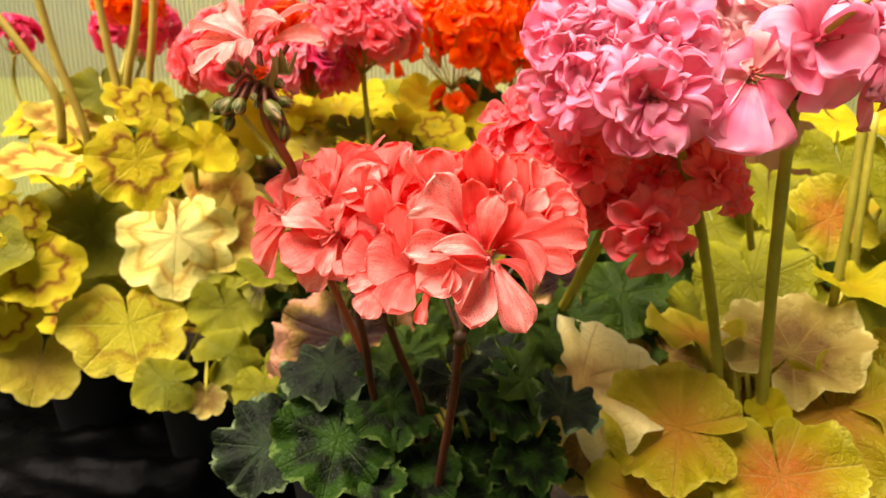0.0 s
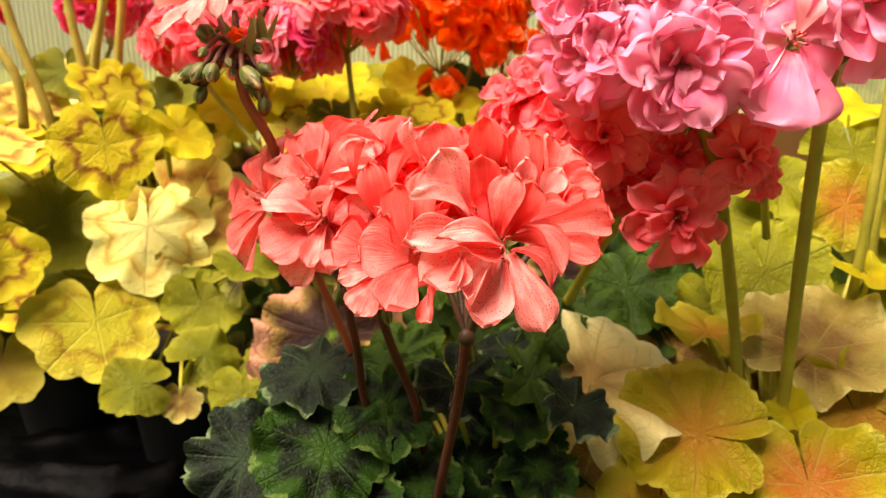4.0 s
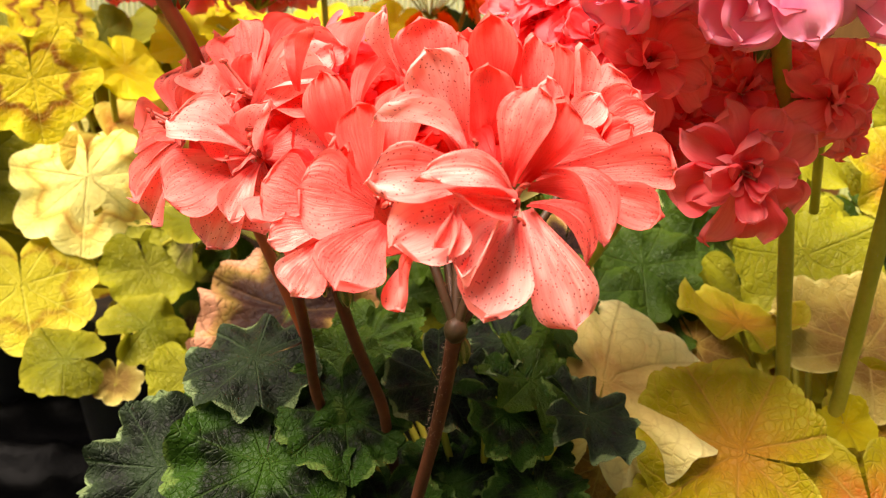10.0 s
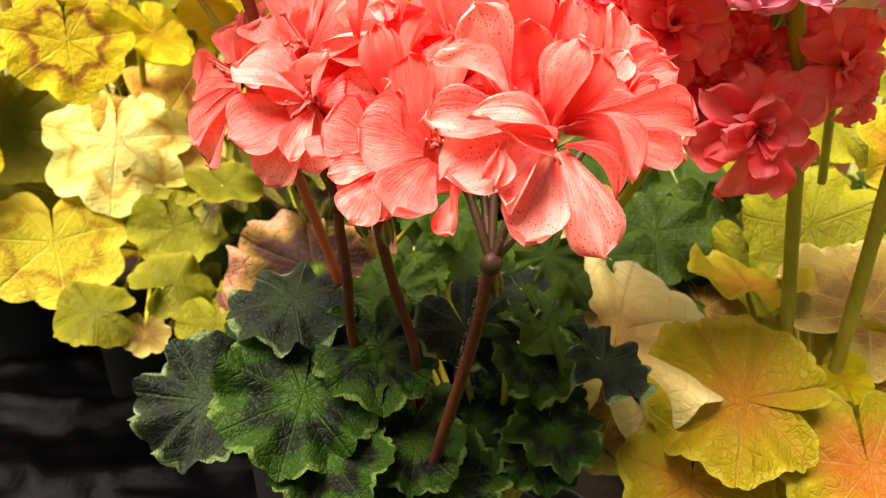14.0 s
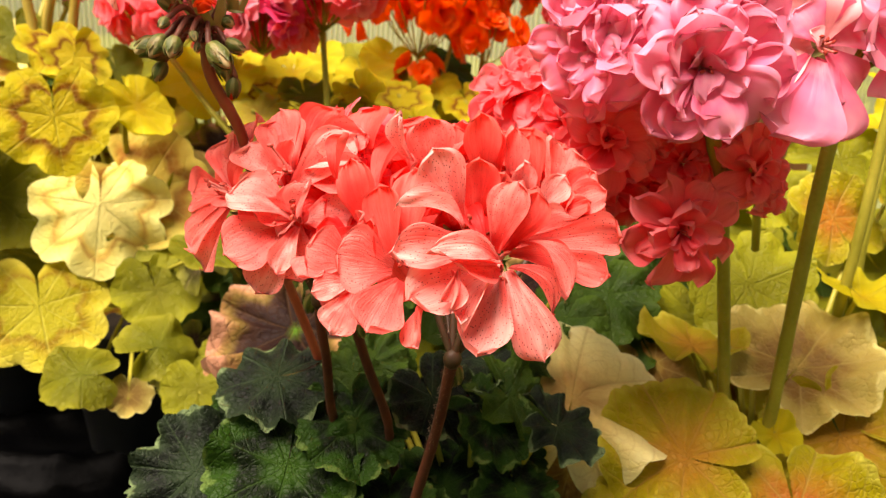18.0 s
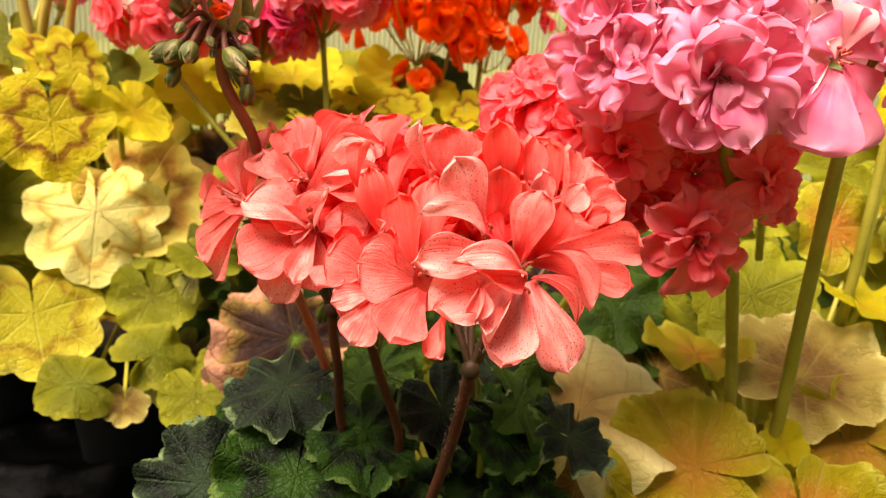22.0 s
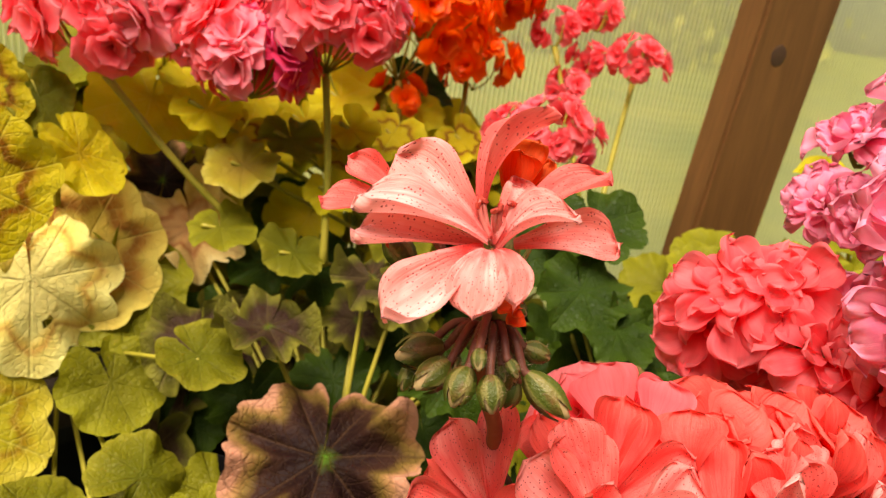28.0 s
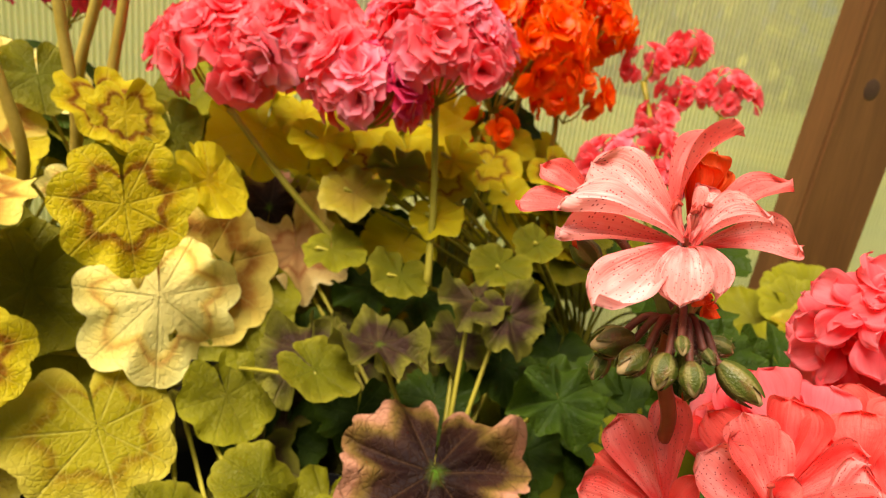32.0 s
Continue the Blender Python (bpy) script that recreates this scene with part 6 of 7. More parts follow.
petal(fl_big, (0.0874, 0.1996, 0.3027), (0.0907, 0.2048, 0.3152), (0.10, -0.94, 0.34), 0.0144, PINK_PALE)
petal(fl_big, (0.0887, 0.2004, 0.3020), (0.0984, 0.2039, 0.3075), (0.20, -0.92, 0.33), 0.0136, PINK)
petal(fl_big, (0.0859, 0.2013, 0.3012), (0.0719, 0.1991, 0.2965), (-0.20, -0.92, 0.33), 0.0152, PINK_PALE)
petal(fl_big, (0.0849, 0.1969, 0.3004), (0.0822, 0.1969, 0.3042), (0.27, -0.78, 0.56), 0.0063, PINK_PALE, cup=0.3)
part("flower_stem", tube("flower_stem", [(0.1250, 0.2680, 0.1130), (0.1091, 0.2505, 0.1802), (0.1029, 0.2480, 0.2117), (0.0890, 0.2358, 0.2536), (0.0714, 0.2178, 0.2850)], 0.0021, 0.0019, STEM_GREEN, swell=0.3, steps=10, sides=12), pink)
part("flower_stem", tube("flower_stem", [(0.1350, 0.2650, 0.1130), (0.1247, 0.2468, 0.1819), (0.1194, 0.2386, 0.2238), (0.1161, 0.2332, 0.2640), (0.1133, 0.2271, 0.2934)], 0.0022, 0.0021, STEM_GREEN, swell=0.3, steps=10, sides=12), pink)
hair_stem(pink, (0.1228, 0.2431, 0.1837), (0.1133, 0.2271, 0.2934), 0.0022)
hair_stem(pink, (0.1091, 0.2505, 0.1802), (0.0714, 0.2178, 0.2850), 0.0021)
coral_hub(pink, Vector((0.0714, 0.2178, 0.2850)), [(0.0617, 0.2096, 0.2931), (0.0484, 0.2190, 0.3021), (0.0666, 0.2184, 0.3080), (0.0418, 0.2345, 0.3104)], stalk=STEM_GREEN)
coral_hub(pink, Vector((0.1133, 0.2271, 0.2934)), [(0.0920, 0.2112, 0.2996), (0.1108, 0.2122, 0.3078), (0.1305, 0.2176, 0.3046), (0.1159, 0.2279, 0.3253)], stalk=STEM_GREEN)
part("flower_stem", tube("flower_stem", [(0.1748, 0.2935, 0.1956), (0.1766, 0.2935, 0.2372), (0.1778, 0.2947, 0.2833), (0.1783, 0.2930, 0.2972)], 0.0021, 0.0019, STEM_GREEN, sides=10), pink)
part("flower_stem", tube("flower_stem", [(0.1964, 0.3150, 0.1994), (0.1936, 0.3131, 0.2330), (0.1952, 0.3156, 0.2846)], 0.0019, 0.0017, STEM_GREEN, sides=10), pink)
part("leaf_stalk", tube("leaf_stalk", [(0.1028, 0.1937, 0.3122), (0.1077, 0.1927, 0.3164), (0.1119, 0.1906, 0.3205)], 0.0013, 0.0012, STEM_OCHRE), pink)
leaf(pink, (0.0857, 0.2260, 0.1767), (-0.29, -0.55, 0.78), (-0.70, 0.10, 0.34), 0.0261, GOLD, 1, cup=0.05, wave=0.16, lobed=0.05, teeth=0.028, pleat=0.17, ruffle=0.09, scallops=4)
leaf(pink, (0.1183, 0.2140, 0.1645), (-0.32, -0.54, 0.78), (0.19, -0.24, -0.97), 0.0268, GOLD_ORANGE, 2, cup=0.10, wave=0.08, lobed=0.05, teeth=0.028, pleat=0.17, ruffle=0.09, scallops=4)
leaf(pink, (0.1541, 0.2480, 0.1708), (-0.33, -0.56, 0.76), (0.29, -0.22, -0.88), 0.0309, GOLD, 3, cup=0.06, lobed=0.05, teeth=0.028, pleat=0.17, ruffle=0.09, scallops=4)
leaf(pink, (0.1484, 0.2720, 0.1873), (-0.27, -0.41, 0.87), (0.50, 0.20, 0.88), 0.0303, TAN, 4, cup=0.22, wave=0.10, lobed=0.05, teeth=0.028, pleat=0.17, ruffle=0.09, scallops=4)
leaf(pink, (0.0549, 0.2500, 0.1849), (-0.28, -0.58, 0.76), (0.11, 0.23, 0.97), 0.0349, PALE, 5, cup=-0.26, wave=0.18, lobed=0.05, teeth=0.03, pleat=0.24, ruffle=0.14, scallops=3)
leaf(pink, (0.1263, 0.2440, 0.1742), (-0.19, -0.59, 0.78), (0.19, -0.24, -0.97), 0.0087, BRIGHT, 7, cup=0.3, wave=0.3, lobed=0.05, teeth=0.028, pleat=0.17, ruffle=0.09, scallops=4)
leaf(pink, (0.1112, 0.2850, 0.1896), (-0.01, -0.04, 1.00), (-0.90, 0.07, 0.19), 0.0207, GOLD, 6, cup=0.25, wave=0.26, lobed=0.05, teeth=0.028, pleat=0.17, ruffle=0.09, scallops=4)
leaf(pink, (0.1790, 0.2870, 0.2109), (0.10, -0.24, 0.97), (0.00, -0.24, -0.97), 0.0197, BRIGHT, 8, cup=0.3, wave=0.1, lobed=0.08, teeth=0.024, pleat=0.05, ruffle=0.13)
leaf(pink, (0.1917, 0.3337, 0.2329), (0.00, -0.85, 0.52), (-0.32, 0.23, 0.92), 0.0238, GOLD_ORANGE, 9, cup=0.15, lobed=0.08, teeth=0.024, pleat=0.05, ruffle=0.13)
leaf(pink, (0.1481, 0.3163, 0.2046), (0.00, -0.71, 0.70), (0.10, -0.24, -0.97), 0.0326, OLIVE, 10, lobed=0.08, teeth=0.024, pleat=0.05, ruffle=0.13)
leaf(pink, (0.1283, 0.3171, 0.1872), (0.00, -0.71, 0.70), (0.10, -0.24, -0.97), 0.0220, OLIVE, 11, lobed=0.08, teeth=0.024, pleat=0.05, ruffle=0.13)
leaf(pink, (0.1705, 0.3565, 0.2419), (0.00, -0.63, 0.78), (-0.20, -0.24, -0.95), 0.0252, OLIVE, 1, lobed=0.08, teeth=0.024, pleat=0.05, ruffle=0.13)
leaf(pink, (0.2147, 0.3701, 0.2551), (0.00, -0.71, 0.70), (0.10, -0.24, -0.97), 0.0274, OLIVE, 2, lobed=0.08, teeth=0.024, pleat=0.05, ruffle=0.13)
leaf(pink, (0.2321, 0.4061, 0.2753), (0.00, -0.17, 0.98), (0.10, -0.24, -0.97), 0.0329, BRIGHT, 3, lobed=0.08, teeth=0.024, pleat=0.05, ruffle=0.13)
leaf(pink, (0.0732, 0.2207, 0.1520), (-0.10, -0.71, 0.70), (-0.10, -0.24, -0.97), 0.0226, GOLD, 4, lobed=0.08, teeth=0.024, pleat=0.05, ruffle=0.13)
leaf(pink, (0.1802, 0.2590, 0.1399), (0.20, -0.70, 0.69), (0.29, -0.23, -0.93), 0.0286, GOLD, 5, lobed=0.08, teeth=0.024, pleat=0.05, ruffle=0.13)
leaf(pink, (0.1996, 0.3098, 0.1783), (0.20, -0.62, 0.76), (0.29, -0.23, -0.93), 0.0298, OLIVE, 6, lobed=0.08, teeth=0.024, pleat=0.05, ruffle=0.13)
leaf(pink, (0.0546, 0.2432, 0.1595), (-0.20, -0.77, 0.60), (-0.29, -0.23, -0.93), 0.0200, TAN, 7, cup=-0.2, lobed=0.08, teeth=0.024, pleat=0.05, ruffle=0.13)
leaf(pink, (0.2169, 0.3279, 0.2099), (0.20, -0.62, 0.76), (0.29, -0.23, -0.93), 0.0252, OLIVE, 8, lobed=0.08, teeth=0.024, pleat=0.05, ruffle=0.13)
leaf(pink, (0.1115, 0.2545, 0.1426), (0.00, -0.63, 0.78), (0.10, -0.24, -0.97), 0.0234, GOLD, 9, lobed=0.08, teeth=0.024, pleat=0.05, ruffle=0.13)
leaf(pink, (0.1778, 0.3219, 0.1855), (0.00, -0.63, 0.78), (0.10, -0.24, -0.97), 0.0252, OLIVE, 10, lobed=0.08, teeth=0.024, pleat=0.05, ruffle=0.13)
leaf(pink, (0.1423, 0.3522, 0.2247), (0.00, -0.63, 0.78), (0.10, -0.24, -0.97), 0.0237, OLIVE, 11, lobed=0.08, teeth=0.024, pleat=0.05, ruffle=0.13)
leaf(pink, (0.1369, 0.2183, 0.1420), (0.10, -0.63, 0.77), (0.10, -0.24, -0.97), 0.0288, GOLD, 12, lobed=0.08, teeth=0.024, pleat=0.05, ruffle=0.13)
leaf(pink, (0.1878, 0.2573, 0.1744), (0.20, -0.62, 0.76), (0.29, -0.23, -0.93), 0.0322, GOLD, 13, lobed=0.08, teeth=0.024, pleat=0.05, ruffle=0.13)
leaf(pink, (0.2336, 0.3361, 0.2424), (0.21, -0.68, 0.70), (0.29, -0.23, -0.93), 0.0391, OLIVE, 1, lobed=0.08, teeth=0.024, pleat=0.05, ruffle=0.13)
leaf(pink, (0.2504, 0.3666, 0.2821), (0.21, -0.44, 0.87), (0.29, -0.23, -0.93), 0.0355, BRIGHT, 2, lobed=0.08, teeth=0.024, pleat=0.05, ruffle=0.13)

# ---- rose-red geranium behind ----
rose = thing("geranium_plant", (0.075, 0.30, 0.0), "rose-red double geranium among green leaves", "potted plant", "flowering geraniums")
pot(rose)
double_floret(rose, (0.0457, 0.2190, 0.2746), (-0.15, -0.95, 0.25), 0.0265, ROSE, _hero, ((8, 86, 1.05), (7, 62, 0.84), (5, 38, 0.55)), "frilled", 0.64, 6, 7, 0.45)
double_floret(rose, (0.0647, 0.2090, 0.2538), (0, -0.98, -0.1), 0.0275, ROSE, _hero, ((8, 86, 1.05), (7, 62, 0.84), (5, 38, 0.55)), "frilled", 0.64, 6, 7, 0.45)
double_floret(rose, (0.0883, 0.2220, 0.2686), (0.4, -0.9, 0.1), 0.024, ROSE, _hero, ((8, 86, 1.05), (7, 62, 0.84), (5, 38, 0.55)), "frilled", 0.64, 6, 7, 0.45)
double_floret(rose, (0.0721, 0.2300, 0.2685), (0.1, -0.95, 0.2), 0.024, ROSE, _hero, ((8, 86, 1.05), (7, 62, 0.84), (5, 38, 0.55)), "frilled", 0.64, 6, 7, 0.45)
double_floret(rose, (0.0375, 0.2282, 0.2784), (-0.39, -0.76, 0.52), 0.0232, ROSE, _hero, ((7, 84, 1.08), (6, 60, 0.86), (4, 34, 0.55)), "frilled", 0.68, 5, 7, 0.45)
double_floret(rose, (0.0271, 0.2482, 0.2835), (-0.58, -0.50, 0.64), 0.0286, ROSE, _hero, ((7, 84, 1.08), (6, 60, 0.86), (4, 34, 0.55)), "frilled", 0.68, 5, 7, 0.45)
double_floret(rose, (0.0335, 0.2435, 0.2873), (-0.39, -0.50, 0.77), 0.0263, ROSE, _hero, ((7, 84, 1.08), (6, 60, 0.86), (4, 34, 0.55)), "frilled", 0.68, 5, 7, 0.45)
double_floret(rose, (0.0266, 0.2556, 0.2726), (-0.80, -0.50, 0.33), 0.0283, ROSE, _hero, ((7, 84, 1.08), (6, 60, 0.86), (4, 34, 0.55)), "frilled", 0.68, 5, 7, 0.45)
double_floret(rose, (0.0431, 0.2468, 0.2836), (-0.20, -0.54, 0.82), 0.0278, ROSE, _hero, ((7, 84, 1.08), (6, 60, 0.86), (4, 34, 0.55)), "frilled", 0.68, 5, 7, 0.45)
double_floret(rose, (0.0600, 0.2387, 0.2786), (-0.09, -0.67, 0.74), 0.0271, ROSE, _hero, ((7, 84, 1.08), (6, 60, 0.86), (4, 34, 0.55)), "frilled", 0.68, 5, 7, 0.45)
double_floret(rose, (0.0814, 0.2366, 0.2775), (0.13, -0.73, 0.67), 0.0263, ROSE, _hero, ((7, 84, 1.08), (6, 60, 0.86), (4, 34, 0.55)), "frilled", 0.68, 5, 7, 0.45)
double_floret(rose, (0.0984, 0.2309, 0.2627), (0.62, -0.78, -0.10), 0.0197, ROSE, _hero, ((7, 84, 1.08), (6, 60, 0.86), (4, 34, 0.55)), "frilled", 0.68, 5, 7, 0.45)
double_floret(rose, (0.0455, 0.2414, 0.2651), (-0.50, -0.87, -0.00), 0.0253, ROSE, _hero, ((7, 84, 1.08), (6, 60, 0.86), (4, 34, 0.55)), "frilled", 0.68, 5, 7, 0.45)
double_floret(rose, (0.0393, 0.2643, 0.2705), (-0.78, -0.61, -0.12), 0.0277, ROSE, _hero, ((7, 84, 1.08), (6, 60, 0.86), (4, 34, 0.55)), "frilled", 0.68, 5, 7, 0.45)
double_floret(rose, (0.0526, 0.2342, 0.2599), (-0.26, -0.92, -0.29), 0.0230, ROSE, _hero, ((7, 84, 1.08), (6, 60, 0.86), (4, 34, 0.55)), "frilled", 0.68, 5, 7, 0.45)
double_floret(rose, (0.0642, 0.2383, 0.2597), (-0.07, -1.00, -0.05), 0.0253, ROSE, _hero, ((7, 84, 1.08), (6, 60, 0.86), (4, 34, 0.55)), "frilled", 0.68, 5, 7, 0.45)
double_floret(rose, (0.0393, 0.2519, 0.2632), (-0.71, -0.68, -0.18), 0.0265, ROSE, _hero, ((7, 84, 1.08), (6, 60, 0.86), (4, 34, 0.55)), "frilled", 0.68, 5, 7, 0.45)
double_floret(rose, (0.0467, 0.2489, 0.2551), (-0.49, -0.78, -0.39), 0.0247, ROSE, _hero, ((7, 84, 1.08), (6, 60, 0.86), (4, 34, 0.55)), "frilled", 0.68, 5, 7, 0.45)
part("flower_stem", tube("flower_stem", [(0.0496, 0.2840, 0.1989), (0.0546, 0.2599, 0.2263), (0.0588, 0.2446, 0.2477), (0.0599, 0.2446, 0.2548)], 0.0018, 0.0016, STEM_GREEN, sides=10), rose)
part("flower_stem", tube("flower_stem", [(0.0550, 0.2944, 0.1993), (0.0612, 0.2709, 0.2291), (0.0643, 0.2544, 0.2456)], 0.0017, 0.0015, STEM_GREEN, sides=10), rose)
part("flower_stem", tube("flower_stem", [(0.1391, 0.3009, 0.2253), (0.1278, 0.2872, 0.2532), (0.1167, 0.2712, 0.2715)], 0.0016, 0.0015, STEM_GREEN), rose)
coral_hub(rose, Vector((0.0599, 0.2446, 0.2548)), [(0.0491, 0.2272, 0.2714), (0.0710, 0.2198, 0.2516), (0.0720, 0.2346, 0.2674), (0.0915, 0.2282, 0.2694), (0.0405, 0.2397, 0.2759)], stalk=STEM_GREEN)
leaf(rose, (0.0857, 0.3150, 0.1994), (0.00, -0.71, 0.70), (0.00, -0.24, -0.97), 0.0231, GREEN, 1, ruffle=0.14, wave=0.18, teeth=0.035, pleat=0.09)
leaf(rose, (0.0647, 0.3029, 0.1922), (0.00, -0.63, 0.78), (0.00, -0.24, -0.97), 0.0184, GREEN, 2, ruffle=0.14, wave=0.18, teeth=0.035, pleat=0.09)
leaf(rose, (0.1172, 0.3451, 0.1960), (0.10, -0.71, 0.70), (0.00, -0.24, -0.97), 0.0237, GREEN, 3, ruffle=0.14, wave=0.18, teeth=0.035, pleat=0.09)
leaf(rose, (0.0576, 0.3259, 0.2017), (0.00, -0.79, 0.62), (-0.20, -0.24, -0.95), 0.0168, MAROON, 4, ruffle=0.14, wave=0.18, teeth=0.035, pleat=0.09)
leaf(rose, (0.0360, 0.2816, 0.1894), (0.00, -0.63, 0.78), (0.20, -0.24, -0.95), 0.0173, GREEN, 5, ruffle=0.14, wave=0.18, teeth=0.035, pleat=0.09)
leaf(rose, (0.0939, 0.3205, 0.1801), (0.00, -0.63, 0.78), (0.20, -0.24, -0.95), 0.0224, GREEN, 6, ruffle=0.14, wave=0.18, teeth=0.035, pleat=0.09)
leaf(rose, (0.0817, 0.3472, 0.2046), (0.00, -0.63, 0.78), (0.20, -0.24, -0.95), 0.0237, GREEN, 7, ruffle=0.14, wave=0.18, teeth=0.035, pleat=0.09)
leaf(rose, (0.1191, 0.3232, 0.1909), (0.10, -0.63, 0.77), (0.20, -0.24, -0.95), 0.0168, GREEN, 8, ruffle=0.14, wave=0.18, teeth=0.035, pleat=0.09)
leaf(rose, (0.0448, 0.2885, 0.1758), (0.00, -0.63, 0.78), (0.20, -0.24, -0.95), 0.0204, GREEN, 9, ruffle=0.14, wave=0.18, teeth=0.035, pleat=0.09)
leaf(rose, (0.1074, 0.3078, 0.1704), (0.00, -0.63, 0.78), (0.20, -0.24, -0.95), 0.0244, TAN, 10, ruffle=0.14, wave=0.18, teeth=0.035, pleat=0.09)
leaf(rose, (0.0768, 0.3643, 0.1902), (0.00, -0.63, 0.78), (0.20, -0.24, -0.95), 0.0281, GREEN, 11, ruffle=0.14, wave=0.18, teeth=0.035, pleat=0.09)
leaf(rose, (0.1143, 0.3680, 0.2053), (0.00, -0.63, 0.78), (0.20, -0.24, -0.95), 0.0281, GREEN, 12, ruffle=0.14, wave=0.18, teeth=0.035, pleat=0.09)
leaf(rose, (0.0707, 0.3909, 0.2530), (-0.24, -0.53, 0.82), (0.23, -0.38, -0.90), 0.0258, GREEN, 2, ruffle=0.14, wave=0.18, teeth=0.035, pleat=0.09)
leaf(rose, (0.0567, 0.3654, 0.2310), (-0.14, -0.55, 0.83), (0.14, -0.36, -0.92), 0.0229, GREEN, 3, ruffle=0.14, wave=0.18, teeth=0.035, pleat=0.09)
leaf(rose, (0.0550, 0.4000, 0.2345), (-0.24, -0.53, 0.82), (-0.14, -0.29, -0.95), 0.0210, GREEN, 5, ruffle=0.14, wave=0.18, teeth=0.035, pleat=0.09)
leaf(rose, (0.0667, 0.3478, 0.2200), (-0.04, -0.56, 0.83), (0.23, -0.38, -0.90), 0.0185, GREEN, 6, ruffle=0.14, wave=0.18, teeth=0.035, pleat=0.09)

# ---- golden ringed geranium, no blooms near ----
ringed = thing("geranium_plant", (-0.18, 0.505, 0.0), "golden-leaved geranium with brown rings on its leaves, one cream", "potted plant", "flowering geraniums")
pot(ringed)
leaf(ringed, (-0.1748, 0.4400, 0.1996), (0.24, -0.83, 0.50), (0.08, -0.31, -0.95), 0.0401, CREAM, 1, hole=True, cup=-0.10, wave=0.16, lobed=0.17, teeth=0.03, pleat=0.07, ruffle=0.10, scallops=2)
leaf(ringed, (-0.1575, 0.4620, 0.2065), (0.41, -0.80, 0.44), (0.79, -0.17, -0.38), 0.0408, CREAM_RING, 2, wave=0.14, lobed=0.12, teeth=0.022, pleat=0.045, ruffle=0.07, scallops=2)
leaf(ringed, (-0.1845, 0.4160, 0.2513), (0.43, -0.84, 0.33), (0.18, -0.32, -0.95), 0.0309, RINGED, 4, cup=0.04, wave=0.05, lobed=0.12, teeth=0.022, pleat=0.045, ruffle=0.07, scallops=2)
leaf(ringed, (-0.1545, 0.4520, 0.2565), (0.70, -0.51, 0.50), (0.69, -0.23, -0.57), 0.0208, BRIGHT, 5, wave=0.1, lobed=0.06, teeth=0.02, pleat=0.045, ruffle=0.07, scallops=2)
leaf(ringed, (-0.2302, 0.4370, 0.2038), (0.48, -0.80, 0.37), (-0.22, -0.29, -0.95), 0.0312, LIME, 6, lobed=0.06, teeth=0.02, pleat=0.045, ruffle=0.07, scallops=2)
leaf(ringed, (-0.1937, 0.4000, 0.1525), (0.31, -0.65, 0.69), (0.18, -0.32, -0.95), 0.0393, RINGED_PALE, 5, cup=-0.06, wave=0.10, lobed=0.12, teeth=0.022, pleat=0.045, ruffle=0.07, scallops=2)
leaf(ringed, (-0.1411, 0.4250, 0.1550), (0.36, -0.67, 0.65), (0.38, -0.30, -0.86), 0.0256, OLIVE, 2, lobed=0.06, teeth=0.02, pleat=0.045, ruffle=0.07, scallops=2)
leaf(ringed, (-0.1226, 0.3690, 0.1450), (0.42, -0.54, 0.73), (0.61, 0.11, 0.48), 0.0207, LIME, 3, cup=-0.22, wave=0.16, lobes=5, lobed=0.04, teeth=0.035, pleat=0.08, ruffle=0.14, scallops=3, notch=0.5)
leaf(ringed, (-0.1591, 0.3650, 0.1301), (0.16, -0.54, 0.83), (-0.90, -0.00, -0.19), 0.0200, LIME, 9, cup=-0.22, wave=0.14, lobes=5, lobed=0.04, teeth=0.035, pleat=0.08, ruffle=0.14, scallops=3, notch=0.5)
leaf(ringed, (-0.0996, 0.3520, 0.1308), (0.22, -0.63, 0.75), (0.08, -0.31, -0.95), 0.0190, OLIVE, 10, lobed=0.06, teeth=0.02, pleat=0.045, ruffle=0.07, scallops=2)
leaf(ringed, (-0.1402, 0.3720, 0.1157), (0.30, -0.68, 0.67), (-0.02, -0.31, -0.95), 0.0127, TAN, 12, lobed=0.12, teeth=0.022, pleat=0.045, ruffle=0.07, scallops=2)
leaf(ringed, (-0.1023, 0.3850, 0.1919), (0.24, -0.27, 0.93), (0.48, -0.25, -0.67), 0.0197, LIME, 1, lobed=0.06, teeth=0.02, pleat=0.045, ruffle=0.07, scallops=2)
leaf(ringed, (-0.1954, 0.4700, 0.2802), (0.41, -0.82, 0.40), (0.08, -0.31, -0.95), 0.0199, RINGED, 6, lobed=0.12, teeth=0.022, pleat=0.045, ruffle=0.07, scallops=2)
leaf(ringed, (-0.1753, 0.4780, 0.2745), (0.37, -0.87, 0.32), (0.48, -0.34, -0.95), 0.0158, LIME, 4, lobed=0.06, teeth=0.02, pleat=0.045, ruffle=0.07, scallops=2)
leaf(ringed, (-0.2539, 0.4050, 0.2196), (0.43, -0.77, 0.46), (0.00, -0.24, -0.97), 0.0169, RINGED, 1, lobed=0.12, teeth=0.022, pleat=0.045, ruffle=0.07, scallops=2)
leaf(ringed, (-0.2403, 0.3920, 0.1916), (0.41, -0.75, 0.52), (0.10, -0.24, -0.97), 0.0267, RINGED, 2, lobed=0.12, teeth=0.022, pleat=0.045, ruffle=0.07, scallops=2)
leaf(ringed, (-0.2401, 0.4400, 0.2040), (0.45, -0.74, 0.50), (0.00, -0.24, -0.97), 0.0340, LIME, 13, lobed=0.06, teeth=0.02, pleat=0.045, ruffle=0.07, scallops=2)
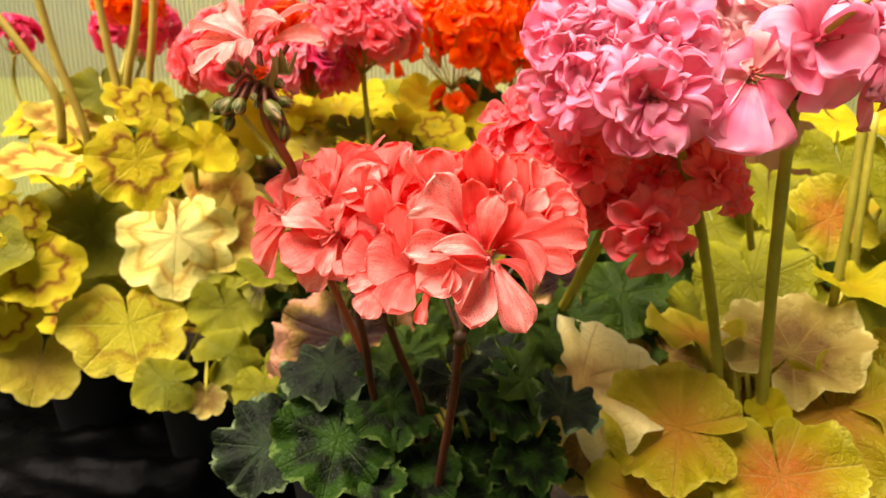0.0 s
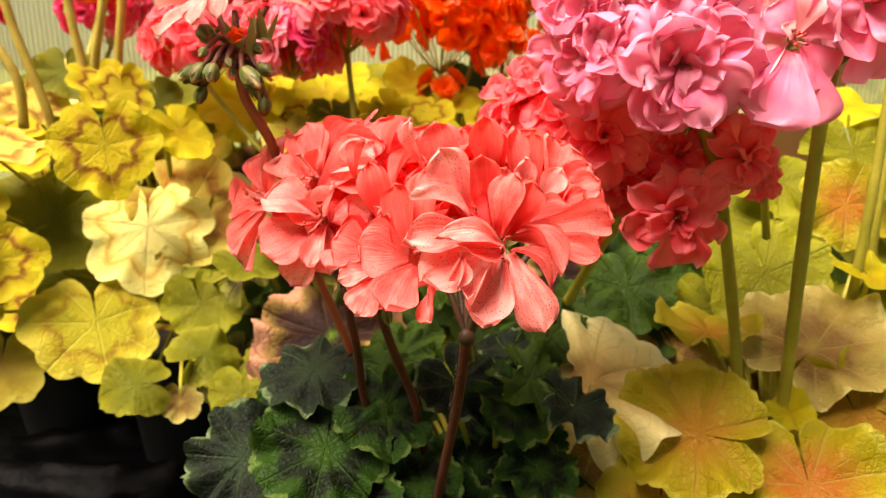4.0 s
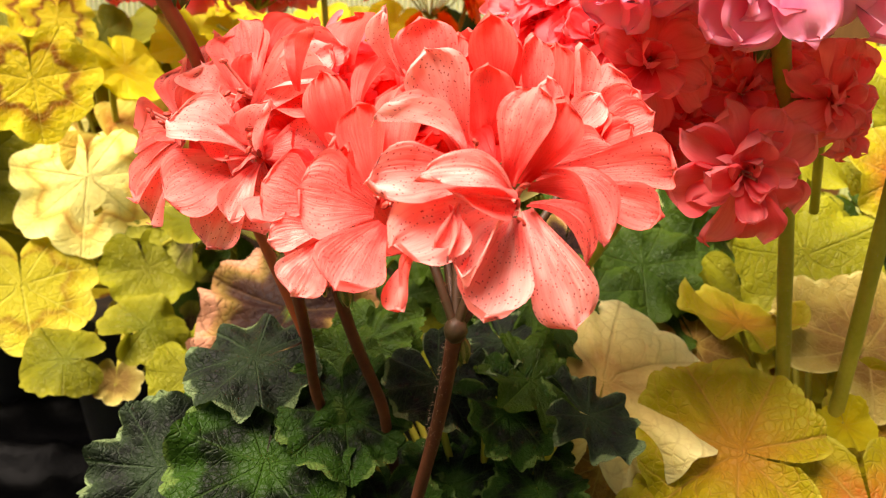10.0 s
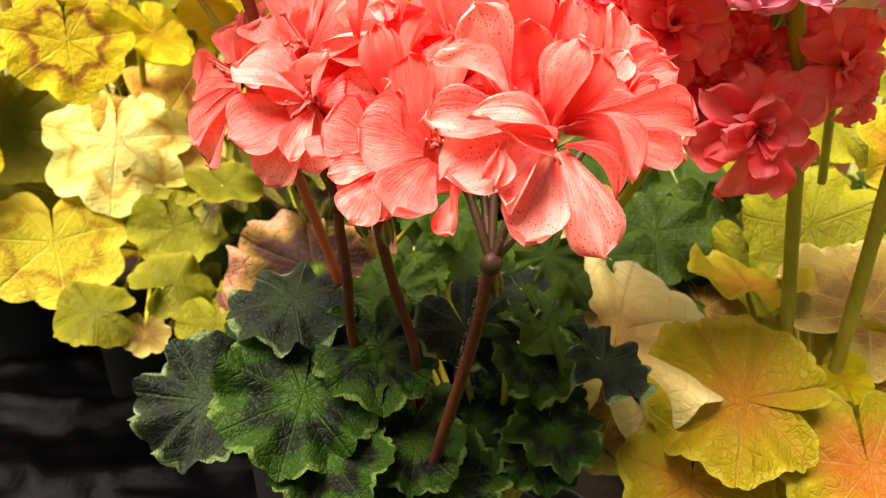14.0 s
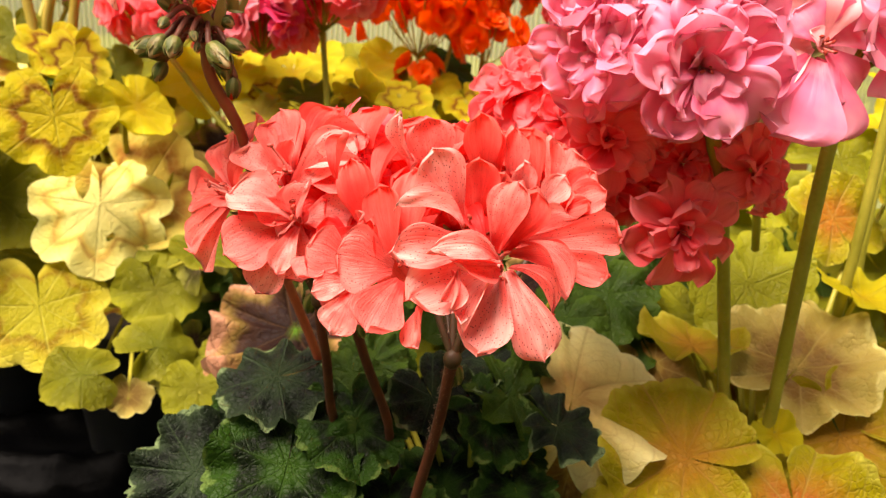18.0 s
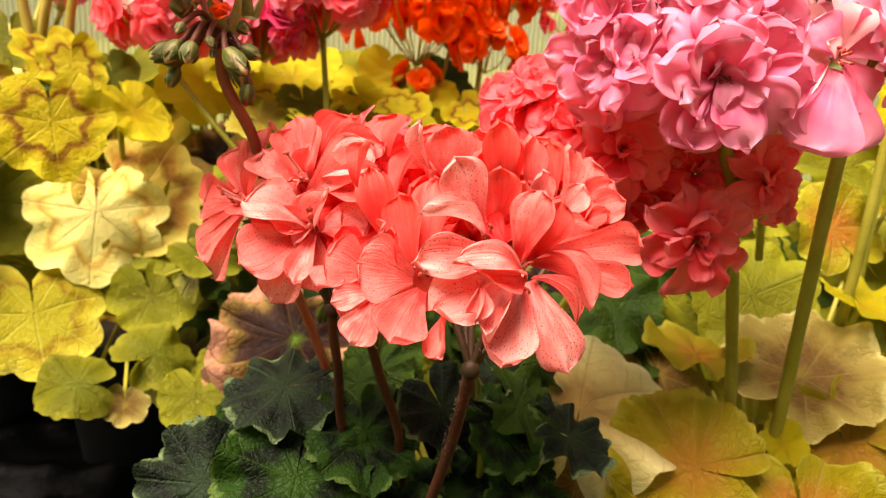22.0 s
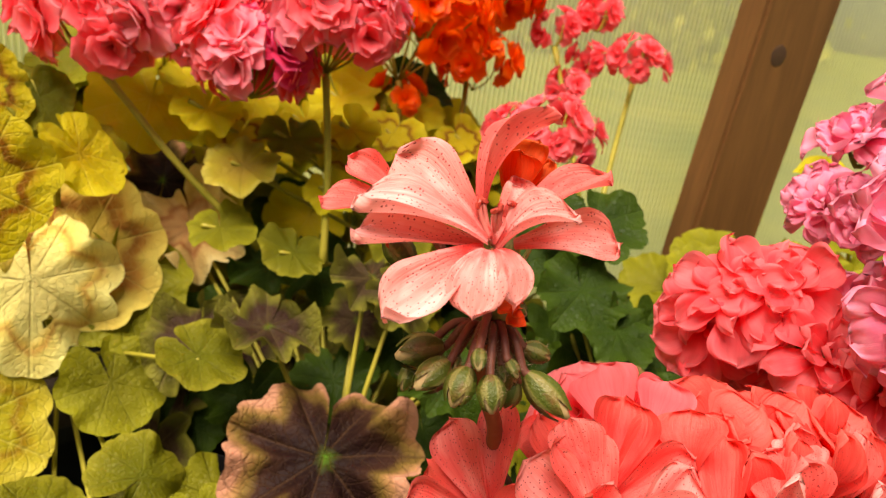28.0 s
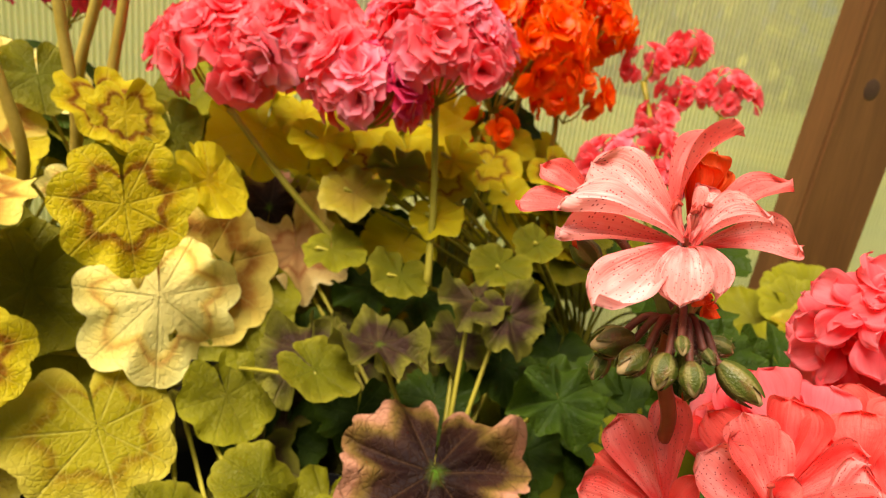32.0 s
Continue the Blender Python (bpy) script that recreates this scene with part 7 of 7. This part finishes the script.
leaf(ringed, (-0.2468, 0.3920, 0.1294), (0.35, -0.59, 0.73), (-0.10, -0.24, -0.97), 0.0284, TAN_GOLD, 9, lobed=0.12, teeth=0.022, pleat=0.045, ruffle=0.07, scallops=2)
leaf(ringed, (-0.2678, 0.3980, 0.1566), (0.41, -0.66, 0.63), (0.00, -0.24, -0.97), 0.0208, RINGED, 3, lobed=0.12, teeth=0.022, pleat=0.045, ruffle=0.07, scallops=2)
leaf(ringed, (-0.2491, 0.4250, 0.2501), (0.15, -0.20, 0.97), (0.20, -0.15, -0.58), 0.0300, CREAM_RING, 3, wave=0.14, lobed=0.12, teeth=0.022, pleat=0.045, ruffle=0.07, scallops=2)
leaf(ringed, (-0.2588, 0.4820, 0.2734), (0.35, -0.46, 0.81), (0.20, -0.19, -0.78), 0.0257, CREAM_RING, 7, lobed=0.12, teeth=0.022, pleat=0.045, ruffle=0.07, scallops=2)
leaf(ringed, (-0.2055, 0.4740, 0.2836), (0.42, -0.57, 0.71), (0.30, -0.19, -0.78), 0.0252, RINGED, 8, lobed=0.12, teeth=0.022, pleat=0.045, ruffle=0.07, scallops=2)
leaf(ringed, (-0.1548, 0.4520, 0.2555), (0.67, -0.41, 0.62), (0.70, -0.12, -0.49), 0.0229, BRIGHT, 2, lobed=0.06, teeth=0.02, pleat=0.045, ruffle=0.07, scallops=2)
leaf(ringed, (-0.2419, 0.5000, 0.2913), (0.39, -0.64, 0.66), (0.10, -0.24, -0.97), 0.0224, LIME, 3, lobed=0.06, teeth=0.02, pleat=0.045, ruffle=0.07, scallops=2)
leaf(ringed, (-0.1928, 0.4920, 0.2701), (0.34, -0.75, 0.56), (0.10, -0.24, -0.97), 0.0239, OLIVE, 1, lobed=0.06, teeth=0.02, pleat=0.045, ruffle=0.07, scallops=2)
leaf(ringed, (-0.2908, 0.4400, 0.1752), (0.49, -0.66, 0.57), (0.00, -0.24, -0.97), 0.0338, OLIVE, 12, lobed=0.06, teeth=0.02, pleat=0.045, ruffle=0.07, scallops=2)
leaf(ringed, (-0.2147, 0.4520, 0.1637), (0.36, -0.66, 0.66), (0.00, -0.24, -0.97), 0.0388, OLIVE, 2, lobed=0.06, teeth=0.02, pleat=0.045, ruffle=0.07, scallops=2)
leaf(ringed, (-0.1415, 0.4600, 0.1897), (0.26, -0.73, 0.64), (0.20, -0.24, -0.97), 0.0350, OLIVE, 3, lobed=0.06, teeth=0.02, pleat=0.045, ruffle=0.07, scallops=2)
leaf(ringed, (-0.2709, 0.3874, 0.2004), (-0.10, -0.71, 0.70), (-0.20, -0.24, -0.95), 0.0331, LIME, 3, lobed=0.10, teeth=0.016, pleat=0.035, ruffle=0.09, scallops=2)
leaf(ringed, (-0.2914, 0.4168, 0.2356), (-0.10, -0.71, 0.70), (-0.20, -0.24, -0.95), 0.0311, RINGED, 3, lobed=0.18, teeth=0.016, pleat=0.035, ruffle=0.09, scallops=2)

# ---- maroon-leaved geranium between ----
maroon = thing("geranium_plant", (-0.045, 0.37, 0.0), "young geranium with maroon-centred peach-edged leaves", "potted plant", "flowering geraniums")
pot(maroon)
leaf(maroon, (-0.0532, 0.3500, 0.1639), (-0.17, -0.52, 0.84), (-0.08, -0.30, -0.95), 0.0415, MAROON, 1, wave=0.30, lobed=0.12, teeth=0.045, pleat=0.34, ruffle=0.24)
leaf(maroon, (-0.0748, 0.3920, 0.2014), (-0.05, -0.11, 0.99), (-0.16, -0.22, -0.76), 0.0230, MAROON_DARK, 2, wave=0.30, lobed=0.12, teeth=0.045, pleat=0.34, ruffle=0.24)
leaf(maroon, (-0.0287, 0.4050, 0.2191), (0.03, -0.33, 0.94), (0.13, -0.29, -0.76), 0.0189, MAROON_DARK, 5, wave=0.30, lobed=0.12, teeth=0.045, pleat=0.34, ruffle=0.24)
leaf(maroon, (-0.0152, 0.3950, 0.2150), (-0.12, -0.73, 0.67), (0.22, -0.35, -0.86), 0.0191, MAROON_DARK, 4, wave=0.30, lobed=0.12, teeth=0.045, pleat=0.34, ruffle=0.24)
leaf(maroon, (-0.0036, 0.3500, 0.1978), (-0.08, -0.62, 0.78), (0.22, -0.35, -0.86), 0.0191, GREEN, 11, wave=0.30, lobed=0.12, teeth=0.045, pleat=0.34, ruffle=0.24)
leaf(maroon, (-0.1060, 0.4231, 0.1800), (-0.27, -0.28, 0.92), (-0.14, -0.28, -0.95), 0.0266, MAROON_DARK, 3, wave=0.2, lobed=0.19, teeth=0.035, pleat=0.12, ruffle=0.26)
leaf(maroon, (-0.0450, 0.4587, 0.1995), (-0.20, -0.55, 0.81), (0.15, -0.34, -0.93), 0.0234, GREEN, 6, lobed=0.19, teeth=0.035, pleat=0.12, ruffle=0.26)
leaf(maroon, (-0.1111, 0.4976, 0.2068), (-0.21, -0.64, 0.74), (0.15, -0.34, -0.93), 0.0329, PEACH, 7, wave=0.2, lobed=0.19, teeth=0.035, pleat=0.12, ruffle=0.26)
leaf(maroon, (-0.1276, 0.5381, 0.2201), (-0.12, -0.73, 0.67), (0.04, 0.30, 0.95), 0.0283, MAROON, 8, lobed=0.19, teeth=0.035, pleat=0.12, ruffle=0.26)
leaf(maroon, (-0.0308, 0.4198, 0.1892), (-0.21, -0.64, 0.74), (0.05, -0.32, -0.95), 0.0178, MAROON_DARK, 9, lobed=0.19, teeth=0.035, pleat=0.12, ruffle=0.26)
leaf(maroon, (0.0091, 0.3865, 0.1812), (-0.11, -0.65, 0.75), (0.15, -0.34, -0.93), 0.0203, GREEN, 10, lobed=0.19, teeth=0.035, pleat=0.12, ruffle=0.26)
leaf(maroon, (-0.0081, 0.3633, 0.1640), (-0.11, -0.65, 0.75), (0.15, -0.34, -0.93), 0.0178, GREEN, 11, lobed=0.19, teeth=0.035, pleat=0.12, ruffle=0.26)
leaf(maroon, (-0.0803, 0.3999, 0.1601), (-0.21, -0.64, 0.74), (-0.04, -0.30, -0.95), 0.0217, GREEN, 12, lobed=0.19, teeth=0.035, pleat=0.12, ruffle=0.26)
leaf(maroon, (-0.0938, 0.3714, 0.1294), (-0.31, -0.62, 0.73), (-0.04, -0.30, -0.95), 0.0242, OLIVE, 1, lobed=0.19, teeth=0.035, pleat=0.12, ruffle=0.26)
leaf(maroon, (-0.0683, 0.4835, 0.1932), (-0.20, -0.55, 0.81), (0.05, -0.32, -0.95), 0.0263, GREEN, 2, lobed=0.19, teeth=0.035, pleat=0.12, ruffle=0.26)
leaf(maroon, (-0.0053, 0.4207, 0.1771), (-0.20, -0.55, 0.81), (0.05, -0.32, -0.95), 0.0207, GREEN, 3, lobed=0.19, teeth=0.035, pleat=0.12, ruffle=0.26)
leaf(maroon, (-0.0412, 0.4081, 0.1629), (-0.20, -0.55, 0.81), (0.05, -0.32, -0.95), 0.0227, GREEN, 4, lobed=0.19, teeth=0.035, pleat=0.12, ruffle=0.26)
leaf(maroon, (-0.0168, 0.3379, 0.1464), (-0.20, -0.55, 0.81), (0.05, -0.32, -0.95), 0.0167, GREEN, 5, lobed=0.19, teeth=0.035, pleat=0.12, ruffle=0.26)

# ---- blooms farther off ----
scarlet = thing("geranium_plant", (-0.0600, 0.4400, 0.0000), "scarlet and pink double geranium above golden foliage", "potted plant", "flowering geraniums")
pot(scarlet)
far_head(scarlet, (-0.1502, 0.4974, 0.3111), 0.0298, 26, (SCARLET, ROSE,), _far, 0.8, 0.034, (-0.0752, 0.4676, 0.2068), STEM_GREEN, 0.0018)
far_head(scarlet, (-0.1145, 0.4800, 0.3216), 0.0262, 24, (SCARLET, ROSY, ROSE,), _far, 0.8, 0.034, None, STEM_GREEN, 0.0018)
far_head(scarlet, (-0.0831, 0.4443, 0.3070), 0.0207, 20, (SCARLET, MAGENTA, ROSY,), _far, 0.8, 0.032, None, STEM_GREEN, 0.0018)
far_head(scarlet, (-0.0505, 0.4478, 0.3281), 0.0289, 28, (ROSY, SCARLET,), _far, 0.8, 0.034, (-0.0476, 0.4293, 0.2135), STEM_GREEN, 0.0018)
orange = thing("geranium_plant", (0.1000, 0.5600, 0.0000), "bright orange geranium near the greenhouse sheet", "potted plant", "flowering geraniums")
pot(orange)
far_head(orange, (0.0322, 0.5690, 0.3343), 0.0351, 26, (ORANGE,), _far, 0.8, 0.03, (0.0188, 0.5385, 0.2033), STEM_GREEN, 0.0018)
far_head(orange, (0.0549, 0.5423, 0.3069), 0.0199, 10, (ORANGE,), _far, 0.8, 0.028, None, STEM_GREEN, 0.0018)
far_head(orange, (0.0748, 0.5868, 0.3570), 0.0270, 14, (ORANGE,), _far, 0.8, 0.03, None, STEM_GREEN, 0.0018)
far_head(orange, (0.0088, 0.5449, 0.2771), 0.0137, 5, (ORANGE,), _far, 0.8, 0.024, None, STEM_GREEN, 0.0018)
far_head(orange, (0.0068, 0.5440, 0.3322), 0.0470, 26, (ORANGE,), _far, 0.8, 0.034, (0.0026, 0.5222, 0.2451), STEM_GREEN, 0.0018)
far_head(orange, (0.0559, 0.5692, 0.3507), 0.0355, 18, (ORANGE,), _far, 0.8, 0.032, (0.0418, 0.5323, 0.2441), STEM_GREEN, 0.0018)
leaf(orange, (-0.0873, 0.4800, 0.2643), (0.04, -0.58, 0.82), (-0.45, -0.24, -0.97), 0.0179, RINGED, 0, lobed=0.08, teeth=0.02, pleat=0.05, ruffle=0.08, scallops=2)
leaf(orange, (-0.0771, 0.5200, 0.2779), (0.12, -0.59, 0.80), (-0.15, -0.24, -0.97), 0.0218, BRIGHT, 1, lobed=0.08, teeth=0.02, pleat=0.05, ruffle=0.08, scallops=2)
leaf(orange, (-0.0523, 0.5000, 0.2684), (0.18, -0.58, 0.80), (0.15, -0.24, -0.97), 0.0186, BRIGHT, 2, lobed=0.08, teeth=0.02, pleat=0.05, ruffle=0.08, scallops=2)
leaf(orange, (-0.0295, 0.5300, 0.2783), (-0.06, -0.60, 0.80), (0.45, -0.24, -0.97), 0.0222, BRIGHT, 3, lobed=0.08, teeth=0.02, pleat=0.05, ruffle=0.08, scallops=2)
leaf(orange, (-0.0037, 0.5000, 0.2652), (0.01, -0.59, 0.81), (-0.45, -0.24, -0.97), 0.0203, RINGED, 4, lobed=0.08, teeth=0.02, pleat=0.05, ruffle=0.08, scallops=2)
leaf(orange, (0.0209, 0.5400, 0.2737), (0.07, -0.59, 0.80), (-0.15, -0.24, -0.97), 0.0201, BRIGHT, 5, lobed=0.08, teeth=0.02, pleat=0.05, ruffle=0.08, scallops=2)
leaf(orange, (-0.0356, 0.4750, 0.2593), (-0.05, -0.58, 0.81), (0.15, -0.24, -0.97), 0.0163, RINGED, 6, lobed=0.08, teeth=0.02, pleat=0.05, ruffle=0.08, scallops=2)
leaf(orange, (0.0418, 0.5100, 0.2629), (-0.06, -0.58, 0.81), (0.45, -0.24, -0.97), 0.0190, RINGED, 7, lobed=0.08, teeth=0.02, pleat=0.05, ruffle=0.08, scallops=2)
leaf(orange, (-0.0153, 0.5600, 0.2903), (0.13, -0.60, 0.79), (-0.45, -0.24, -0.97), 0.0215, BRIGHT, 8, lobed=0.08, teeth=0.02, pleat=0.05, ruffle=0.08, scallops=2)
leaf(orange, (-0.0647, 0.5600, 0.2881), (-0.01, -0.60, 0.80), (-0.15, -0.24, -0.97), 0.0207, BRIGHT, 0, lobed=0.08, teeth=0.02, pleat=0.05, ruffle=0.08, scallops=2)
leaf(orange, (-0.1105, 0.5400, 0.2779), (0.16, -0.58, 0.80), (0.15, -0.24, -0.97), 0.0209, BRIGHT, 1, lobed=0.08, teeth=0.02, pleat=0.05, ruffle=0.08, scallops=2)
leaf(orange, (0.0063, 0.4800, 0.2527), (0.09, -0.57, 0.81), (0.45, -0.24, -0.97), 0.0157, BRIGHT, 2, lobed=0.08, teeth=0.02, pleat=0.05, ruffle=0.08, scallops=2)
leaf(orange, (-0.0855, 0.4500, 0.2558), (-0.11, -0.46, 0.88), (-0.65, -0.16, -0.95), 0.0188, TAN_GOLD, 0, lobed=0.08, teeth=0.025, pleat=0.10, ruffle=0.10, scallops=3)
leaf(orange, (-0.1024, 0.4700, 0.2772), (0.07, -0.51, 0.86), (-0.26, -0.25, -0.95), 0.0169, BRIGHT, 1, lobed=0.08, teeth=0.025, pleat=0.10, ruffle=0.10, scallops=3)
leaf(orange, (-0.0626, 0.4650, 0.2671), (0.13, -0.52, 0.84), (0.13, -0.34, -0.95), 0.0172, LIME, 2, lobed=0.08, teeth=0.025, pleat=0.10, ruffle=0.10, scallops=3)
leaf(orange, (-0.0436, 0.4450, 0.2472), (-0.19, -0.44, 0.88), (0.52, -0.43, -0.95), 0.0157, BRIGHT, 3, lobed=0.08, teeth=0.025, pleat=0.10, ruffle=0.10, scallops=3)
leaf(orange, (-0.0126, 0.4250, 0.2293), (-0.11, -0.44, 0.89), (-0.65, -0.16, -0.95), 0.0165, LIME, 4, lobed=0.08, teeth=0.025, pleat=0.10, ruffle=0.10, scallops=3)
leaf(orange, (-0.0613, 0.4300, 0.2202), (0.12, -0.46, 0.88), (-0.26, -0.25, -0.95), 0.0175, LIME, 5, lobed=0.08, teeth=0.025, pleat=0.10, ruffle=0.10, scallops=3)
leaf(orange, (-0.0951, 0.4400, 0.2283), (-0.08, -0.43, 0.90), (0.13, -0.34, -0.95), 0.0164, OLIVE, 6, lobed=0.08, teeth=0.025, pleat=0.10, ruffle=0.10, scallops=3)
leaf(orange, (-0.0305, 0.4800, 0.2709), (-0.07, -0.50, 0.86), (0.52, -0.43, -0.95), 0.0163, BRIGHT, 7, lobed=0.08, teeth=0.025, pleat=0.10, ruffle=0.10, scallops=3)
leaf(orange, (0.0110, 0.4400, 0.2374), (-0.01, -0.47, 0.88), (-0.65, -0.16, -0.95), 0.0149, LIME, 8, lobed=0.08, teeth=0.025, pleat=0.10, ruffle=0.10, scallops=3)
farred = thing("geranium_plant", (0.1700, 0.5400, 0.0000), "loose rosy-red geranium heads against the sheet", "potted plant", "flowering geraniums")
pot(farred)
far_head(farred, (0.1119, 0.5540, 0.3314), 0.0120, 5, (SCARLET,), _far, 0.8, 0.022, (0.1267, 0.4869, 0.2035), STEM_GREEN, 0.0018)
far_head(farred, (0.1411, 0.5547, 0.3438), 0.0113, 5, (SCARLET,), _far, 0.8, 0.022, None, STEM_GREEN, 0.0018)
far_head(farred, (0.1305, 0.5421, 0.3145), 0.0105, 4, (SCARLET,), _far, 0.8, 0.02, None, STEM_GREEN, 0.0018)
far_head(farred, (0.1627, 0.5333, 0.3188), 0.0157, 8, (SCARLET,), _far, 0.8, 0.024, (0.1302, 0.4859, 0.2040), STEM_GREEN, 0.0018)
far_head(farred, (0.1202, 0.5391, 0.2973), 0.0112, 5, (SCARLET,), _far, 0.8, 0.02, None, STEM_GREEN, 0.0018)
far_head(farred, (0.0856, 0.4807, 0.2738), 0.0247, 12, (ROSY, SCARLET,), _far, 0.8, 0.026, (0.1034, 0.4543, 0.2158), STEM_GREEN, 0.0018)
far_head(farred, (0.0666, 0.4876, 0.2759), 0.0132, 6, (SCARLET,), _far, 0.8, 0.026, None, STEM_GREEN, 0.0018)
magenta = thing("geranium_plant", (-0.2200, 0.6000, 0.0000), "deep magenta geranium with tall stems", "potted plant", "flowering geraniums")
pot(magenta)
far_head(magenta, (-0.2570, 0.6073, 0.3383), 0.0296, 20, (MAGENTA,), _far, 0.8, 0.03, (-0.2594, 0.5906, 0.2712), STEM_GREEN, 0.0018)
far_head(magenta, (-0.3768, 0.6270, 0.3348), 0.0173, 8, (MAGENTA,), _far, 0.8, 0.028, (-0.3669, 0.6109, 0.2702), STEM_GREEN, 0.0018)
far_head(magenta, (-0.2414, 0.5602, 0.3561), 0.0196, 12, (ORANGE, SCARLET,), _far, 0.8, 0.03, (-0.2400, 0.5101, 0.2791), STEM_GREEN, 0.0018)
part("flower_stem", tube("flower_stem", [(-0.2440, 0.4750, 0.2336), (-0.2415, 0.4700, 0.2639), (-0.2559, 0.4700, 0.3172), (-0.2629, 0.4700, 0.3591)], 0.0030, 0.0026, STEM_OCHRE), ringed)
part("flower_stem", tube("flower_stem", [(-0.2222, 0.4850, 0.2483), (-0.2199, 0.4800, 0.2785), (-0.2249, 0.4800, 0.3212), (-0.2284, 0.4800, 0.3603)], 0.0030, 0.0026, STEM_OCHRE), ringed)
part("flower_stem", tube("flower_stem", [(-0.2251, 0.5050, 0.2671), (-0.2228, 0.5000, 0.2972), (-0.2145, 0.5000, 0.3296), (-0.2078, 0.5000, 0.3629)], 0.0030, 0.0026, STEM_OCHRE), ringed)
part("flower_stem", tube("flower_stem", [(-0.2101, 0.5050, 0.2632), (-0.2081, 0.5000, 0.2933), (-0.2020, 0.5000, 0.3296), (-0.1978, 0.5000, 0.3629)], 0.0030, 0.0026, STEM_OCHRE), ringed)
part("flower_stem", tube("flower_stem", [(-0.2526, 0.4600, 0.2577), (-0.2499, 0.4550, 0.2878), (-0.2673, 0.4550, 0.3184), (-0.2848, 0.4550, 0.3439)], 0.0030, 0.0026, STEM_OCHRE), ringed)

# ---- foliage that closes the bed behind ----
def foliage(base, top, spread, count, mats, label, rng, size=(0.022, 0.038), lobed=0.13):
    """A leafy plant: leaves on stalks over a low dome, tilted to the light."""
    p = thing("geranium_plant", base, label, "potted plant", "leafy geraniums")
    pot(p)
    b = Vector(base)
    for k in range(count):
        a = rng.uniform(0, 6.28)
        h = (k + 0.5) / count
        s = math.sqrt(max(0.02, 1 - (h * 0.95) ** 2))
        c = b + Vector((spread * s * math.cos(a) * rng.uniform(0.5, 1.05), spread * 0.7 * s * math.sin(a) * rng.uniform(0.5, 1.05), 0.10 + (top - 0.10) * h))
        nrm = Vector((math.cos(a) * s * 0.5 + rng.uniform(-.3, .3), -0.45 + math.sin(a) * s * 0.3, 0.75))
        tip = Vector((math.cos(a), math.sin(a) - 0.4, -0.5))
        leaf(p, c, nrm, tip, rng.uniform(*size), rng.choice(mats), rng.randrange(8), lobed=lobed, pleat=0.04, wave=0.12, ruffle=0.09)
    return p


_fr = random.Random(3)
GOLDS = (RINGED, LIME, OLIVE, BRIGHT, GOLD, OLIVE)
foliage((-0.30, 0.56, 0.0), 0.285, 0.12, 44, (RINGED, CREAM, LIME, GREEN, RINGED), "tall golden ringed geranium by the greenhouse sheet", _fr)
foliage((-0.13, 0.57, 0.0), 0.292, 0.11, 46, GOLDS, "golden geranium bush near the greenhouse sheet", _fr)
foliage((0.00, 0.57, 0.0), 0.285, 0.10, 46, (RINGED, LIME, BRIGHT, BRIGHT, OLIVE, GREEN), "golden geranium bush near the greenhouse sheet", _fr)
foliage((0.10, 0.545, 0.0), 0.215, 0.08, 26, (GREEN, GREEN, OLIVE, LIME), "green geranium bush near the greenhouse sheet", _fr)
foliage((0.24, 0.47, 0.0), 0.20, 0.09, 26, (GREEN, OLIVE, GOLD), "mixed green and gold geranium bush by the post", _fr)
foliage((0.33, 0.42, 0.0), 0.24, 0.09, 28, (OLIVE, GOLD, BRIGHT, GOLD_ORANGE), "golden geranium bush with orange-centred leaves", _fr)
foliage((-0.07, 0.47, 0.0), 0.17, 0.08, 26, (OLIVE, GREEN, MAROON_DARK, MAROON_DARK), "low olive and maroon geranium foliage", _fr)
foliage((0.06, 0.43, 0.0), 0.15, 0.07, 24, (GREEN, GREEN, OLIVE), "low green geranium foliage", _fr)
foliage((0.17, 0.38, 0.0), 0.15, 0.07, 20, (OLIVE, GREEN, GOLD), "low olive geranium foliage", _fr)


# ---- outside ----
def hedge(place, size, count, mats, label, rng):
    """A loose bush of many small leaf sprays, far beyond the sheet."""
    v, f = [], []
    for _ in range(count):
        d = Vector((rng.gauss(0, 0.42), rng.gauss(0, 0.42), abs(rng.gauss(0, 0.5))))
        c = Vector(place) + Vector((d.x * size[0], d.y * size[1], d.z * size[2]))
        a = Vector((rng.uniform(-1, 1), rng.uniform(-1, 1), rng.uniform(-.4, 1))).normalized()
        s, o = a.orthogonal().normalized(), None
        o = a.cross(s)
        r = rng.uniform(0.05, 0.13)
        k = len(v)
        v += [c - s * r, c - o * r * 0.5, c + s * r, c + o * r * 0.5]
        f.append((k, k + 1, k + 2, k + 3))
    ob = new("bush", mesh("bush", v, f, mats, None, False))
    tagged(ob, label, "bush", "", "stuff")


HEDGE = plain_material("sunlit_bush", (0.20, 0.22, 0.03), (0.42, 0.38, 0.06), 3.0, 0.7, 0.3)
for _x, _y, _s in ((3.0, 6.5, 1.1), (5.0, 7.5, 1.3)):
    hedge((_x, _y, 0.0), (1.6 * _s, 0.9, 1.5 * _s), 1400, HEDGE, "sunlit yellow-green bush beyond the greenhouse", _fr)
